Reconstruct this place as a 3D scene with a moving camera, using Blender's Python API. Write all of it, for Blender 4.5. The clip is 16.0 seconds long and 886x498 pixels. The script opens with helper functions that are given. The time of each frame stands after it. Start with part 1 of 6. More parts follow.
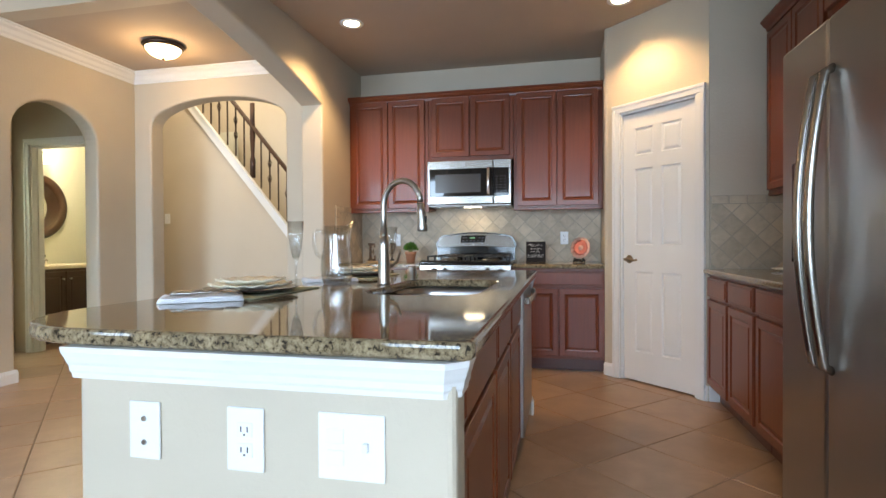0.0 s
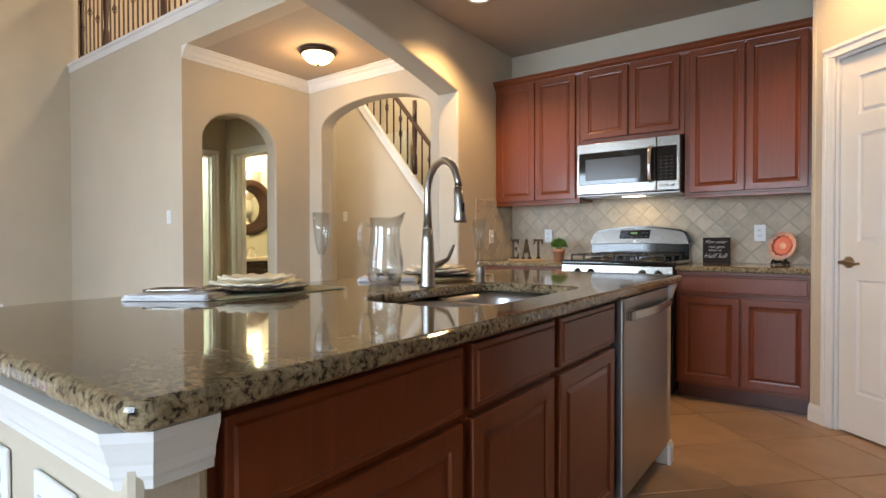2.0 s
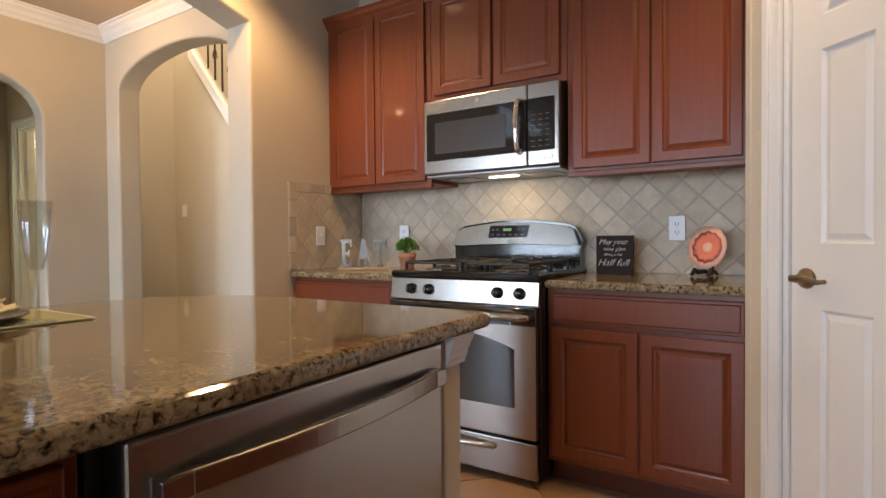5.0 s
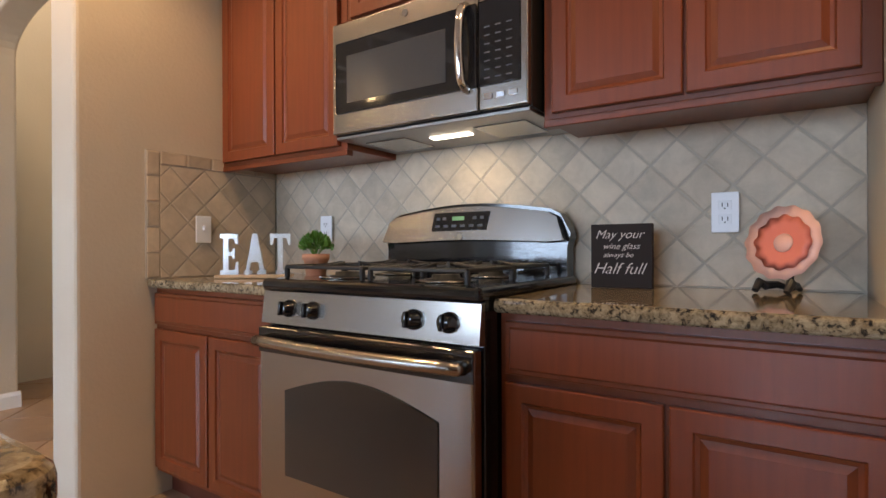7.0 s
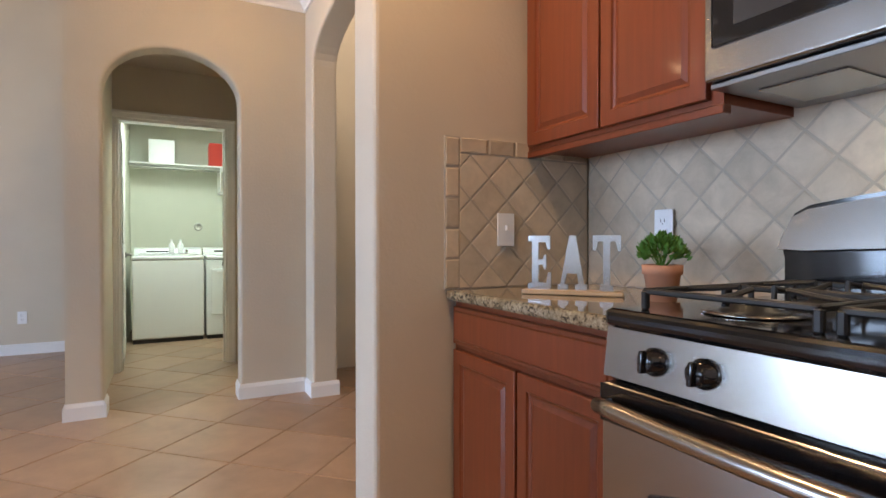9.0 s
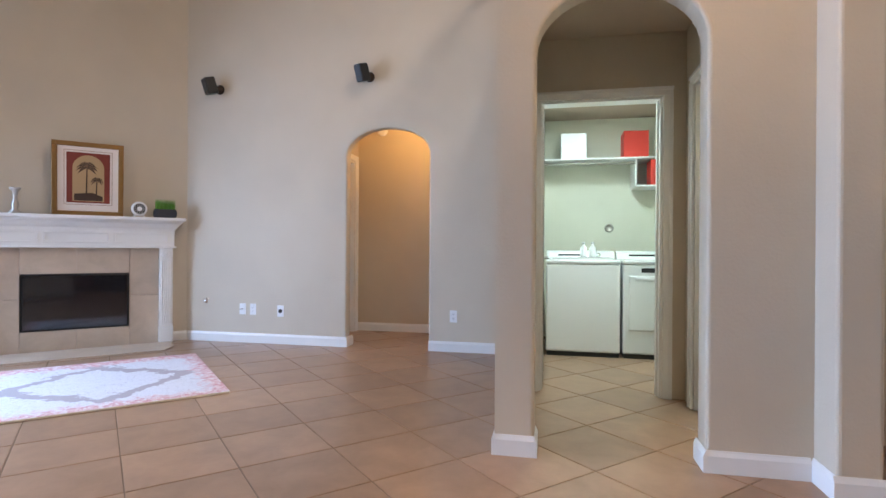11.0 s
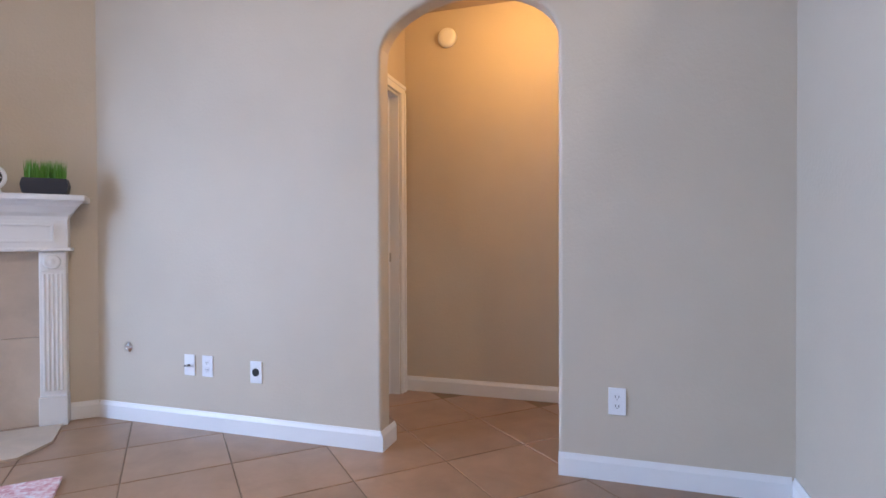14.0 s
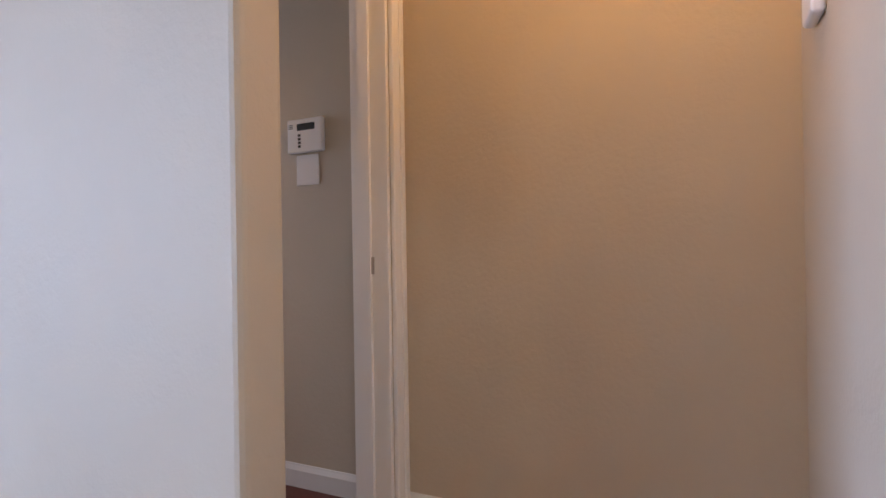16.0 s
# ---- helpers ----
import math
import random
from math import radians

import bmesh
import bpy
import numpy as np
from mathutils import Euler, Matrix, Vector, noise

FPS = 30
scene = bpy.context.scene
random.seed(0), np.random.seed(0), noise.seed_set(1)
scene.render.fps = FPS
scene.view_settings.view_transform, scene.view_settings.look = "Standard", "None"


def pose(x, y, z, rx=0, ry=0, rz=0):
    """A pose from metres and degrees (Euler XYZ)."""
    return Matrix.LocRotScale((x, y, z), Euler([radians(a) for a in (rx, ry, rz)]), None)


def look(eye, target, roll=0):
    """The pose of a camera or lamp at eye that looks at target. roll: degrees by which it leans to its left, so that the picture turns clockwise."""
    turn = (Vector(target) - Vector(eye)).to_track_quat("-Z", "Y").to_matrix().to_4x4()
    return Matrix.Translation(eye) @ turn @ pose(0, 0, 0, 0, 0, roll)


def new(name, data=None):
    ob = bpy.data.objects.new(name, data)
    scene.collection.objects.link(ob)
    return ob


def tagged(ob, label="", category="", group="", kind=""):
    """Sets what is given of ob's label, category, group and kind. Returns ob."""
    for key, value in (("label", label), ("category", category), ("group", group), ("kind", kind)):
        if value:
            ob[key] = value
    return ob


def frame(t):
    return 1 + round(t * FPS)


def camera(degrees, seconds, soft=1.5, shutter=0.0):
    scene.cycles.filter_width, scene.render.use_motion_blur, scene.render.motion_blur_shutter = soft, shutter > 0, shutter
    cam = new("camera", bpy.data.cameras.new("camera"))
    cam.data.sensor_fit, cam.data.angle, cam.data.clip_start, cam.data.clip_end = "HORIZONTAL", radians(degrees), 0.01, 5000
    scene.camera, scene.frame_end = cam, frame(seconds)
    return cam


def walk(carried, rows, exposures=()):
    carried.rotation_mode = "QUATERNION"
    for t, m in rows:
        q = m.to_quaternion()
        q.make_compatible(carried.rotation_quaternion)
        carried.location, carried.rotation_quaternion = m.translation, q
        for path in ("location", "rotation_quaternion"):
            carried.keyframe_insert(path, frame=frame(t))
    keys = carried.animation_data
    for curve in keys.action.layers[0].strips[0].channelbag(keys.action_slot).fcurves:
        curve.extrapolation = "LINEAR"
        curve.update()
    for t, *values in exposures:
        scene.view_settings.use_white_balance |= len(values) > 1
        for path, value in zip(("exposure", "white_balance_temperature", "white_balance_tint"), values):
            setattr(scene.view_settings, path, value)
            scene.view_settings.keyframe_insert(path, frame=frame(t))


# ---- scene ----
cam = camera(80.0, 16.0)
PATH = [
    (0, (1.094, 1.374, 1.055), (0.656, 3.325, 1.034), -0.3),
    (0.5, (1.286, 1.485, 1.051), (0.537, 3.34, 1.03), -0.2),
    (1, (1.437, 1.629, 1.028), (0.455, 3.371, 1.005), -0.1),
    (1.5, (1.494, 1.833, 1.032), (0.386, 3.498, 1.006), -0.0),
    (2, (1.507, 2.042, 1.044), (0.33, 3.659, 1.015), -0.1),
    (2.5, (1.495, 2.257, 1.046), (0.264, 3.833, 1.012), -0.2),
    (3, (1.484, 2.468, 1.042), (0.231, 4.027, 1.006), -0.1),
    (3.5, (1.475, 2.741, 1.049), (0.226, 4.303, 1.012), -0.1),
    (4, (1.483, 3.024, 1.047), (0.278, 4.62, 1.01), -0.2),
    (4.5, (1.502, 3.308, 1.046), (0.372, 4.957, 1.01), -0.4),
    (5, (1.524, 3.659, 1.057), (0.455, 5.349, 1.02), -0.5),
    (5.2, (1.525, 3.797, 1.043), (0.474, 5.499, 1.014), -0.5),
    (7.3, (1.211, 4.833, 0.999), (0.078, 6.481, 1.002), -0.1),
    (7.5, (1.162, 4.917, 1.011), (-0.041, 6.514, 0.999), -0.2),
    (8, (1.031, 4.926, 1.006), (-0.303, 6.416, 0.999), 0.1),
    (8.5, (0.868, 4.941, 1.028), (-0.69, 6.194, 1.01), 0.1),
    (9, (0.703, 4.941, 1.038), (-1.068, 5.871, 1.015), -0.0),
    (9.5, (0.501, 4.954, 1.035), (-1.418, 5.519, 1.023), 0.2),
    (10, (0.242, 4.992, 1.043), (-1.753, 5.13, 1.023), 0.0),
    (10.2, (0.128, 4.963, 1.031), (-1.872, 4.945, 1.013), 0.1),
    (12.3, (-1.548, 4.167, 0.992), (-3.466, 3.601, 0.982), 0.1),
    (12.5, (-1.719, 4.109, 1.008), (-3.635, 3.537, 0.987), 0.0),
    (13, (-2.212, 4.019, 1.001), (-4.12, 3.418, 0.982), -0.3),
    (13.5, (-2.644, 3.879, 1.012), (-4.553, 3.281, 0.992), -0.3),
    (14, (-3.084, 3.724, 1.023), (-4.992, 3.123, 1.001), -0.2),
    (14.5, (-3.528, 3.612, 1.028), (-5.433, 3.003, 1.001), -0.1),
    (15, (-3.961, 3.494, 1.02), (-5.857, 2.858, 0.989), 0.0),
    (15.5, (-4.428, 3.434, 0.985), (-6.294, 2.715, 0.987), -0.5),
    (16, (-4.828, 3.320, 0.978), (-6.635, 2.463, 0.985), -0.9),
]
walk(cam, [(t, look(eye, target, roll)) for t, eye, target, roll in PATH],
     exposures=[(0, 0.06, 7000, 8), (1.5, 0.06, 7400, 10), (3, 0.02, 7850, 13), (5, 0.0, 7500, 14), (8, 0.02, 6700, 15), (9.5, 0.06, 6350, 15), (10, 0.1, 6200, 15), (12.5, 0.17, 5700, 19), (16, 0.2, 5750, 19)])

# ---- world, lights, exposure ----
world = bpy.data.worlds.new("world")
scene.world = world
world.use_nodes = True
wn = world.node_tree.nodes
sky = wn.new("ShaderNodeTexSky")
sky.sky_type = 'NISHITA'
sky.sun_disc = False
sky.sun_elevation, sky.sun_rotation = radians(55), radians(200)
wn["Background"].inputs["Strength"].default_value = 0.12
world.node_tree.links.new(sky.outputs[0], wn["Background"].inputs[0])
sun = new("sun", bpy.data.lights.new("sun", 'SUN'))
sun.data.energy, sun.data.angle, sun.data.color = 2.0, radians(0.5), (1, 0.94, 0.86)
sun.matrix_world = look((0, 0, 9), (0.3, -0.9, 7.2))
scene.view_settings.exposure = 0.0


def area(name, eye, target, w, h, power, color, spread=180):
    ob = new(name, bpy.data.lights.new(name, 'AREA'))
    ob.data.shape, ob.data.size, ob.data.size_y = 'RECTANGLE', w, h
    ob.data.energy, ob.data.color, ob.data.spread = power, color, radians(spread)
    ob.matrix_world = look(eye, target)
    return ob


def bulb(name, at, power, color, radius=0.05, spot=0):
    ob = new(name, bpy.data.lights.new(name, 'SPOT' if spot else 'POINT'))
    ob.data.energy, ob.data.color, ob.data.shadow_soft_size = power, color, radius
    if spot:
        ob.data.spot_size, ob.data.spot_blend = radians(spot), 0.6
    ob.location = at
    return ob


DAY = (0.52, 0.72, 1.0)
WARM = (1.0, 0.66, 0.34)
area("living_window_light", (-2.3, -1.0, 1.45), (-2.6, 4.0, -0.4), 1.9, 2.1, 150, DAY, 140)
area("living_upper_window_light", (-2.3, -1.0, 3.8), (-3.2, 4.0, 1.8), 1.9, 1.5, 9, DAY)
area("nook_window_light", (0.9, -1.0, 1.45), (0.9, 4.0, -0.9), 2.4, 1.5, 102, DAY, 130)
bulb("can_light_bulb", (-0.475, 5.20, 2.70), 78, WARM, 0.06, 130)
bulb("can_light_bulb", (1.50, 5.26, 2.70), 54, WARM, 0.06, 125)
bulb("hall_lamp_bulb", (-2.16, 5.20, 2.51), 12, WARM, 0.08)
bulb("back_hall_bulb", (-5.90, 3.25, 2.42), 15, (1.0, 0.55, 0.16), 0.08)
area("laundry_tube_light", (-5.0, 5.0, 2.42), (-5.0, 5.0, 0), 0.9, 0.3, 34, (0.80, 1.0, 0.90))
bulb("powder_bulb", (-4.45, 6.14, 2.2), 34, (1.0, 0.9, 0.66), 0.05)
# unseen fill added over the loft to brighten the wall behind the stairs
area("stair_back_fill_light", (-4.6, 5.2, 4.6), (-2.4, 7.5, 2.4), 1.2, 1.2, 90, (1.0, 0.93, 0.82))
area("cooktop_light", (0.30, 6.22, 1.385), (0.30, 6.22, 0), 0.18, 0.05, 0.8, (1.0, 0.8, 0.5))
# added daylight fill that brightens the bedroom behind the doorway
area("bedroom_fill_light", (-5.9, -0.48, 1.45), (-6.1, 2.0, 1.2), 0.9, 1.2, 16, (0.95, 0.95, 1.0))
bulb("fan_lamp_bulb", (-3.1, 2.4, 2.93), 15, WARM, 0.06)
# added fill without a fixture, lightens the wall under the staircase
area("stair_wall_fill_light", (-2.3, 5.5, 5.2), (-2.4, 6.70, 0.6), 0.8, 0.5, 120, (1.0, 0.86, 0.66))

# ---- materials ----
def material(name, color, rough=0.5, metal=0.0, coat=0.0, trans=0.0, ior=1.45, emit=0.0):
    m = bpy.data.materials.new(name)
    m.use_nodes = True
    b = m.node_tree.nodes["Principled BSDF"]
    b.inputs["Base Color"].default_value = (*color, 1)
    b.inputs["Roughness"].default_value = rough
    b.inputs["Metallic"].default_value = metal
    b.inputs["Coat Weight"].default_value = coat
    b.inputs["Coat Roughness"].default_value = 0.06
    b.inputs["Transmission Weight"].default_value = trans
    b.inputs["IOR"].default_value = ior
    if emit:
        b.inputs["Emission Color"].default_value = (*color, 1)
        b.inputs["Emission Strength"].default_value = emit
    return m


def node(m, kind, **values):
    n = m.node_tree.nodes.new(kind)
    for key, value in values.items():
        n.inputs[key].default_value = value
    return n


def wire(m, a, b):
    m.node_tree.links.new(a, b)


def coords(m, scale=(1, 1, 1), rot=(0, 0, 0), object_space=True):
    t = m.node_tree.nodes.new("ShaderNodeTexCoord")
    mp = m.node_tree.nodes.new("ShaderNodeMapping")
    mp.inputs["Scale"].default_value = scale
    mp.inputs["Rotation"].default_value = rot
    wire(m, t.outputs["Object"], mp.inputs[0])
    return mp.outputs[0]


def noise_tex(m, vec, scale, detail=4.0, rough=0.55, dist=0.0):
    n = m.node_tree.nodes.new("ShaderNodeTexNoise")
    n.inputs["Scale"].default_value, n.inputs["Detail"].default_value = scale, detail
    n.inputs["Roughness"].default_value, n.inputs["Distortion"].default_value = rough, dist
    wire(m, vec, n.inputs["Vector"])
    return n.outputs["Fac"]


def ramp(m, fac, stops):
    r = m.node_tree.nodes.new("ShaderNodeValToRGB")
    while len(r.color_ramp.elements) < len(stops):
        r.color_ramp.elements.new(0.5)
    for e, (p, c) in zip(r.color_ramp.elements, stops):
        e.position, e.color = p, (*c, 1)
    wire(m, fac, r.inputs[0])
    return r.outputs[0]


def bump(m, height, strength, distance=0.01):
    b = m.node_tree.nodes.new("ShaderNodeBump")
    b.inputs["Strength"].default_value, b.inputs["Distance"].default_value = strength, distance
    wire(m, height, b.inputs["Height"])
    wire(m, b.outputs[0], m.node_tree.nodes["Principled BSDF"].inputs["Normal"])


def base(m, out):
    wire(m, out, m.node_tree.nodes["Principled BSDF"].inputs["Base Color"])


def scaled(c, k):
    return tuple(min(1, v * k) for v in c)


def paint(name, color, rough=0.6, grain=55.0, strength=0.25):
    m = material(name, color, rough)
    v = coords(m)
    base(m, ramp(m, noise_tex(m, v, 1.3, 3), [(0.25, scaled(color, 0.93)), (0.75, scaled(color, 1.05))]))
    bump(m, noise_tex(m, v, grain, 3, 0.6), strength, 0.004)
    return m


def cherry(name, color):
    m = material(name, color, 0.34, coat=0.14)
    v = coords(m, (32, 32, 1.6))
    f = noise_tex(m, v, 1.6, 5, 0.6, 0.5)
    v2 = coords(m, (2.0, 2.0, 0.7))
    mix = m.node_tree.nodes.new("ShaderNodeMix")
    mix.data_type = 'RGBA'
    wire(m, noise_tex(m, v2, 1.5, 3), mix.inputs[0])
    wire(m, ramp(m, f, [(0.3, scaled(color, 0.84)), (0.7, scaled(color, 1.1))]), mix.inputs[6])
    wire(m, ramp(m, f, [(0.3, scaled(color, 0.98)), (0.7, scaled(color, 1.26))]), mix.inputs[7])
    base(m, mix.outputs[2])
    bump(m, f, 0.05, 0.002)
    return m


def granite(name):
    m = material(name, (0.2, 0.15, 0.1), 0.06, coat=0.3)
    v = coords(m)
    spots = noise_tex(m, v, 85, 4, 0.62, 0.5)
    fine = noise_tex(m, v, 150, 3, 0.6)
    big = noise_tex(m, v, 14, 4, 0.6, 0.4)
    c1 = ramp(m, spots, [(0.32, (0.012, 0.011, 0.010)), (0.40, (0.07, 0.055, 0.04)), (0.455, (0.24, 0.185, 0.115)), (0.60, (0.38, 0.31, 0.21))])
    c2 = ramp(m, big, [(0.3, (0.55, 0.52, 0.47)), (0.6, (1.0, 0.97, 0.9))])
    c3 = ramp(m, fine, [(0.33, (0.32, 0.30, 0.28)), (0.45, (1, 1, 1))])
    mix = m.node_tree.nodes.new("ShaderNodeMix")
    mix.data_type, mix.blend_type = 'RGBA', 'MULTIPLY'
    mix.inputs[0].default_value = 1.0
    wire(m, c1, mix.inputs[6])
    wire(m, c2, mix.inputs[7])
    mix2 = m.node_tree.nodes.new("ShaderNodeMix")
    mix2.data_type, mix2.blend_type = 'RGBA', 'MULTIPLY'
    mix2.inputs[0].default_value = 0.5
    wire(m, mix.outputs[2], mix2.inputs[6])
    wire(m, c3, mix2.inputs[7])
    base(m, mix2.outputs[2])
    return m


def steel(name, color=(0.40, 0.375, 0.345), rough=0.23, stretch=(1, 1, 240)):
    m = material(name, color, rough, 1.0)
    v = coords(m, stretch)
    f = noise_tex(m, v, 4, 3, 0.6)
    wire(m, ramp(m, f, [(0.2, (rough * 0.9,) * 3), (0.8, (rough * 1.12,) * 3)]), m.node_tree.nodes["Principled BSDF"].inputs["Roughness"])
    bump(m, f, 0.008, 0.001)
    return m


def stone(name, color, spread=0.25, rough=0.45, scale=6.0, spot=0.0):
    """Cut stone or ceramic whose pieces vary one from the next."""
    m = material(name, color, rough)
    v = coords(m)
    info = m.node_tree.nodes.new("ShaderNodeObjectInfo")
    add = m.node_tree.nodes.new("ShaderNodeVectorMath")
    comb = m.node_tree.nodes.new("ShaderNodeCombineXYZ")
    mul = m.node_tree.nodes.new("ShaderNodeMath")
    mul.operation = 'MULTIPLY'
    mul.inputs[1].default_value = 37.0
    wire(m, info.outputs["Random"], mul.inputs[0])
    for k in range(3):
        wire(m, mul.outputs[0], comb.inputs[k])
    wire(m, v, add.inputs[0])
    wire(m, comb.outputs[0], add.inputs[1])
    f = noise_tex(m, add.outputs[0], scale, 6, 0.62, 0.4)
    c = ramp(m, f, [(0.25, scaled(color, 1 - spread)), (0.55, color), (0.8, scaled(color, 1 + spread * 0.8))])
    hsv = m.node_tree.nodes.new("ShaderNodeHueSaturation")
    rng = m.node_tree.nodes.new("ShaderNodeMapRange")
    rng.inputs[3].default_value, rng.inputs[4].default_value = 1 - spread * 0.6, 1 + spread * 0.6
    wire(m, info.outputs["Random"], rng.inputs[0])
    wire(m, rng.outputs[0], hsv.inputs["Value"])
    wire(m, c, hsv.inputs["Color"])
    base(m, hsv.outputs[0])
    bump(m, noise_tex(m, add.outputs[0], scale * 9, 4), 0.12, 0.003)
    return m


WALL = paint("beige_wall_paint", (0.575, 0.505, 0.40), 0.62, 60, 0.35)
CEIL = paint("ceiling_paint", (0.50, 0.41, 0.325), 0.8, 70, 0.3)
TRIM = paint("white_trim_paint", (0.80, 0.80, 0.79), 0.33, 20, 0.03)
DOORW = paint("white_door_paint", (0.80, 0.79, 0.77), 0.36, 30, 0.04)
HALLP = paint("greenish_utility_paint", (0.68, 0.68, 0.58), 0.6, 60, 0.3)
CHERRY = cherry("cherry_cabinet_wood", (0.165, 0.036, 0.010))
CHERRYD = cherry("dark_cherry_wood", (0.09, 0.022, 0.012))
GRANITE = granite("polished_speckled_granite")
STEEL = steel("brushed_stainless_steel")
STEELH = steel("brushed_stainless_horizontal", stretch=(1, 1, 240))
STEELV = steel("brushed_stainless_vertical", (0.42, 0.40, 0.38), 0.3, (240, 240, 1))
DARKSTEEL = steel("slate_stainless", (0.30, 0.28, 0.27), 0.34, (200, 200, 1))
NICKEL = material("satin_nickel", (0.5, 0.48, 0.45), 0.3, 1.0)
SINKM = steel("satin_sink_steel", (0.55, 0.55, 0.56), 0.3, (1, 1, 1))
CHROME = material("polished_chrome", (0.85, 0.85, 0.85), 0.08, 1.0)
BLACK = material("black_enamel", (0.006, 0.006, 0.007), 0.12, coat=0.5)
IRON = material("cast_iron", (0.012, 0.012, 0.012), 0.45)
BGLASS = material("dark_glass", (0.012, 0.012, 0.014), 0.05, coat=0.6)
OVENGLASS = material("tinted_oven_glass", (0.045, 0.04, 0.035), 0.1, coat=0.4)
PLASTICW = material("white_plastic", (0.82, 0.83, 0.84), 0.35)
PLASTICK = material("black_plastic", (0.015, 0.015, 0.016), 0.4)
SLOT = material("dark_slot", (0.02, 0.02, 0.02), 0.6)
GLASS = material("clear_glass", (1, 1, 1), 0.0, trans=1.0, ior=1.46)
PANE = material("window_glass", (1, 1, 1), 0.0, trans=1.0, ior=1.02)
FLOORT = stone("beige_floor_tile", (0.365, 0.235, 0.15), 0.2, 0.30, 5.0)
GROUT = paint("floor_grout", (0.24, 0.18, 0.13), 0.85, 80, 0.3)
TRAV = stone("tumbled_travertine", (0.55, 0.46, 0.345), 0.22, 0.55, 12.0)
TGROUT = paint("tile_grout", (0.44, 0.385, 0.31), 0.85, 120, 0.4)
HEARTHS = stone("limestone_slab", (0.50, 0.41, 0.32), 0.15, 0.4, 5.0)
APPLW = material("white_appliance_enamel", (0.80, 0.82, 0.83), 0.22, coat=0.3)
RED = material("red_carton", (0.62, 0.045, 0.03), 0.5)
TERRA = paint("terracotta", (0.46, 0.22, 0.13), 0.75, 60, 0.25)
LEAF = paint("fresh_green_leaf", (0.08, 0.20, 0.03), 0.5, 30, 0.1)
CORAL = paint("coral_glaze", (0.72, 0.20, 0.14), 0.3, 40, 0.15)
CORALL = paint("pale_coral_glaze", (0.82, 0.46, 0.36), 0.3, 40, 0.15)
CHALK = paint("black_board", (0.011, 0.009, 0.011), 0.85, 40, 0.1)
INK = material("white_paint_script", (0.55, 0.54, 0.54), 0.6)
CREAM = paint("cream_stoneware", (0.84, 0.76, 0.60), 0.35, 30, 0.1)
CHARGER = material("dark_brown_charger", (0.035, 0.018, 0.012), 0.25, coat=0.4)
LINEN = paint("white_linen", (0.78, 0.78, 0.80), 0.85, 260, 0.35)
MAT = paint("sage_woven_mat", (0.42, 0.44, 0.30), 0.85, 220, 0.5)
GOLD = material("antique_gold_frame", (0.30, 0.17, 0.06), 0.38, 0.7)
MATBOARD = paint("cream_mat_board", (0.78, 0.70, 0.64), 0.8, 60, 0.1)
BRONZE = material("dark_bronze", (0.06, 0.04, 0.03), 0.4, 0.8)
WOODD = cherry("dark_walnut", (0.05, 0.022, 0.012))
LAMPW = material("lit_frosted_glass", (1.0, 0.80, 0.50), 0.4, emit=5.0)
CANL = material("lit_can_lens", (1.0, 0.84, 0.58), 0.4, emit=14.0)
TUBE = material("lit_cooktop_lens", (1.0, 0.90, 0.72), 0.4, emit=9.0)
SHADEL = material("lit_vanity_shade", (1.0, 0.93, 0.78), 0.4, emit=7.0)
DISPLAY = material("green_display", (0.10, 0.22, 0.10), 0.4, emit=0.5)
MIRROR = material("mirror_silver", (0.9, 0.9, 0.9), 0.02, 1.0)
SILVER = material("bright_silver_metal", (0.80, 0.80, 0.81), 0.2, 1.0)
CARPET = paint("dark_red_wood_floor", (0.09, 0.02, 0.012), 0.4, 30, 0.2)


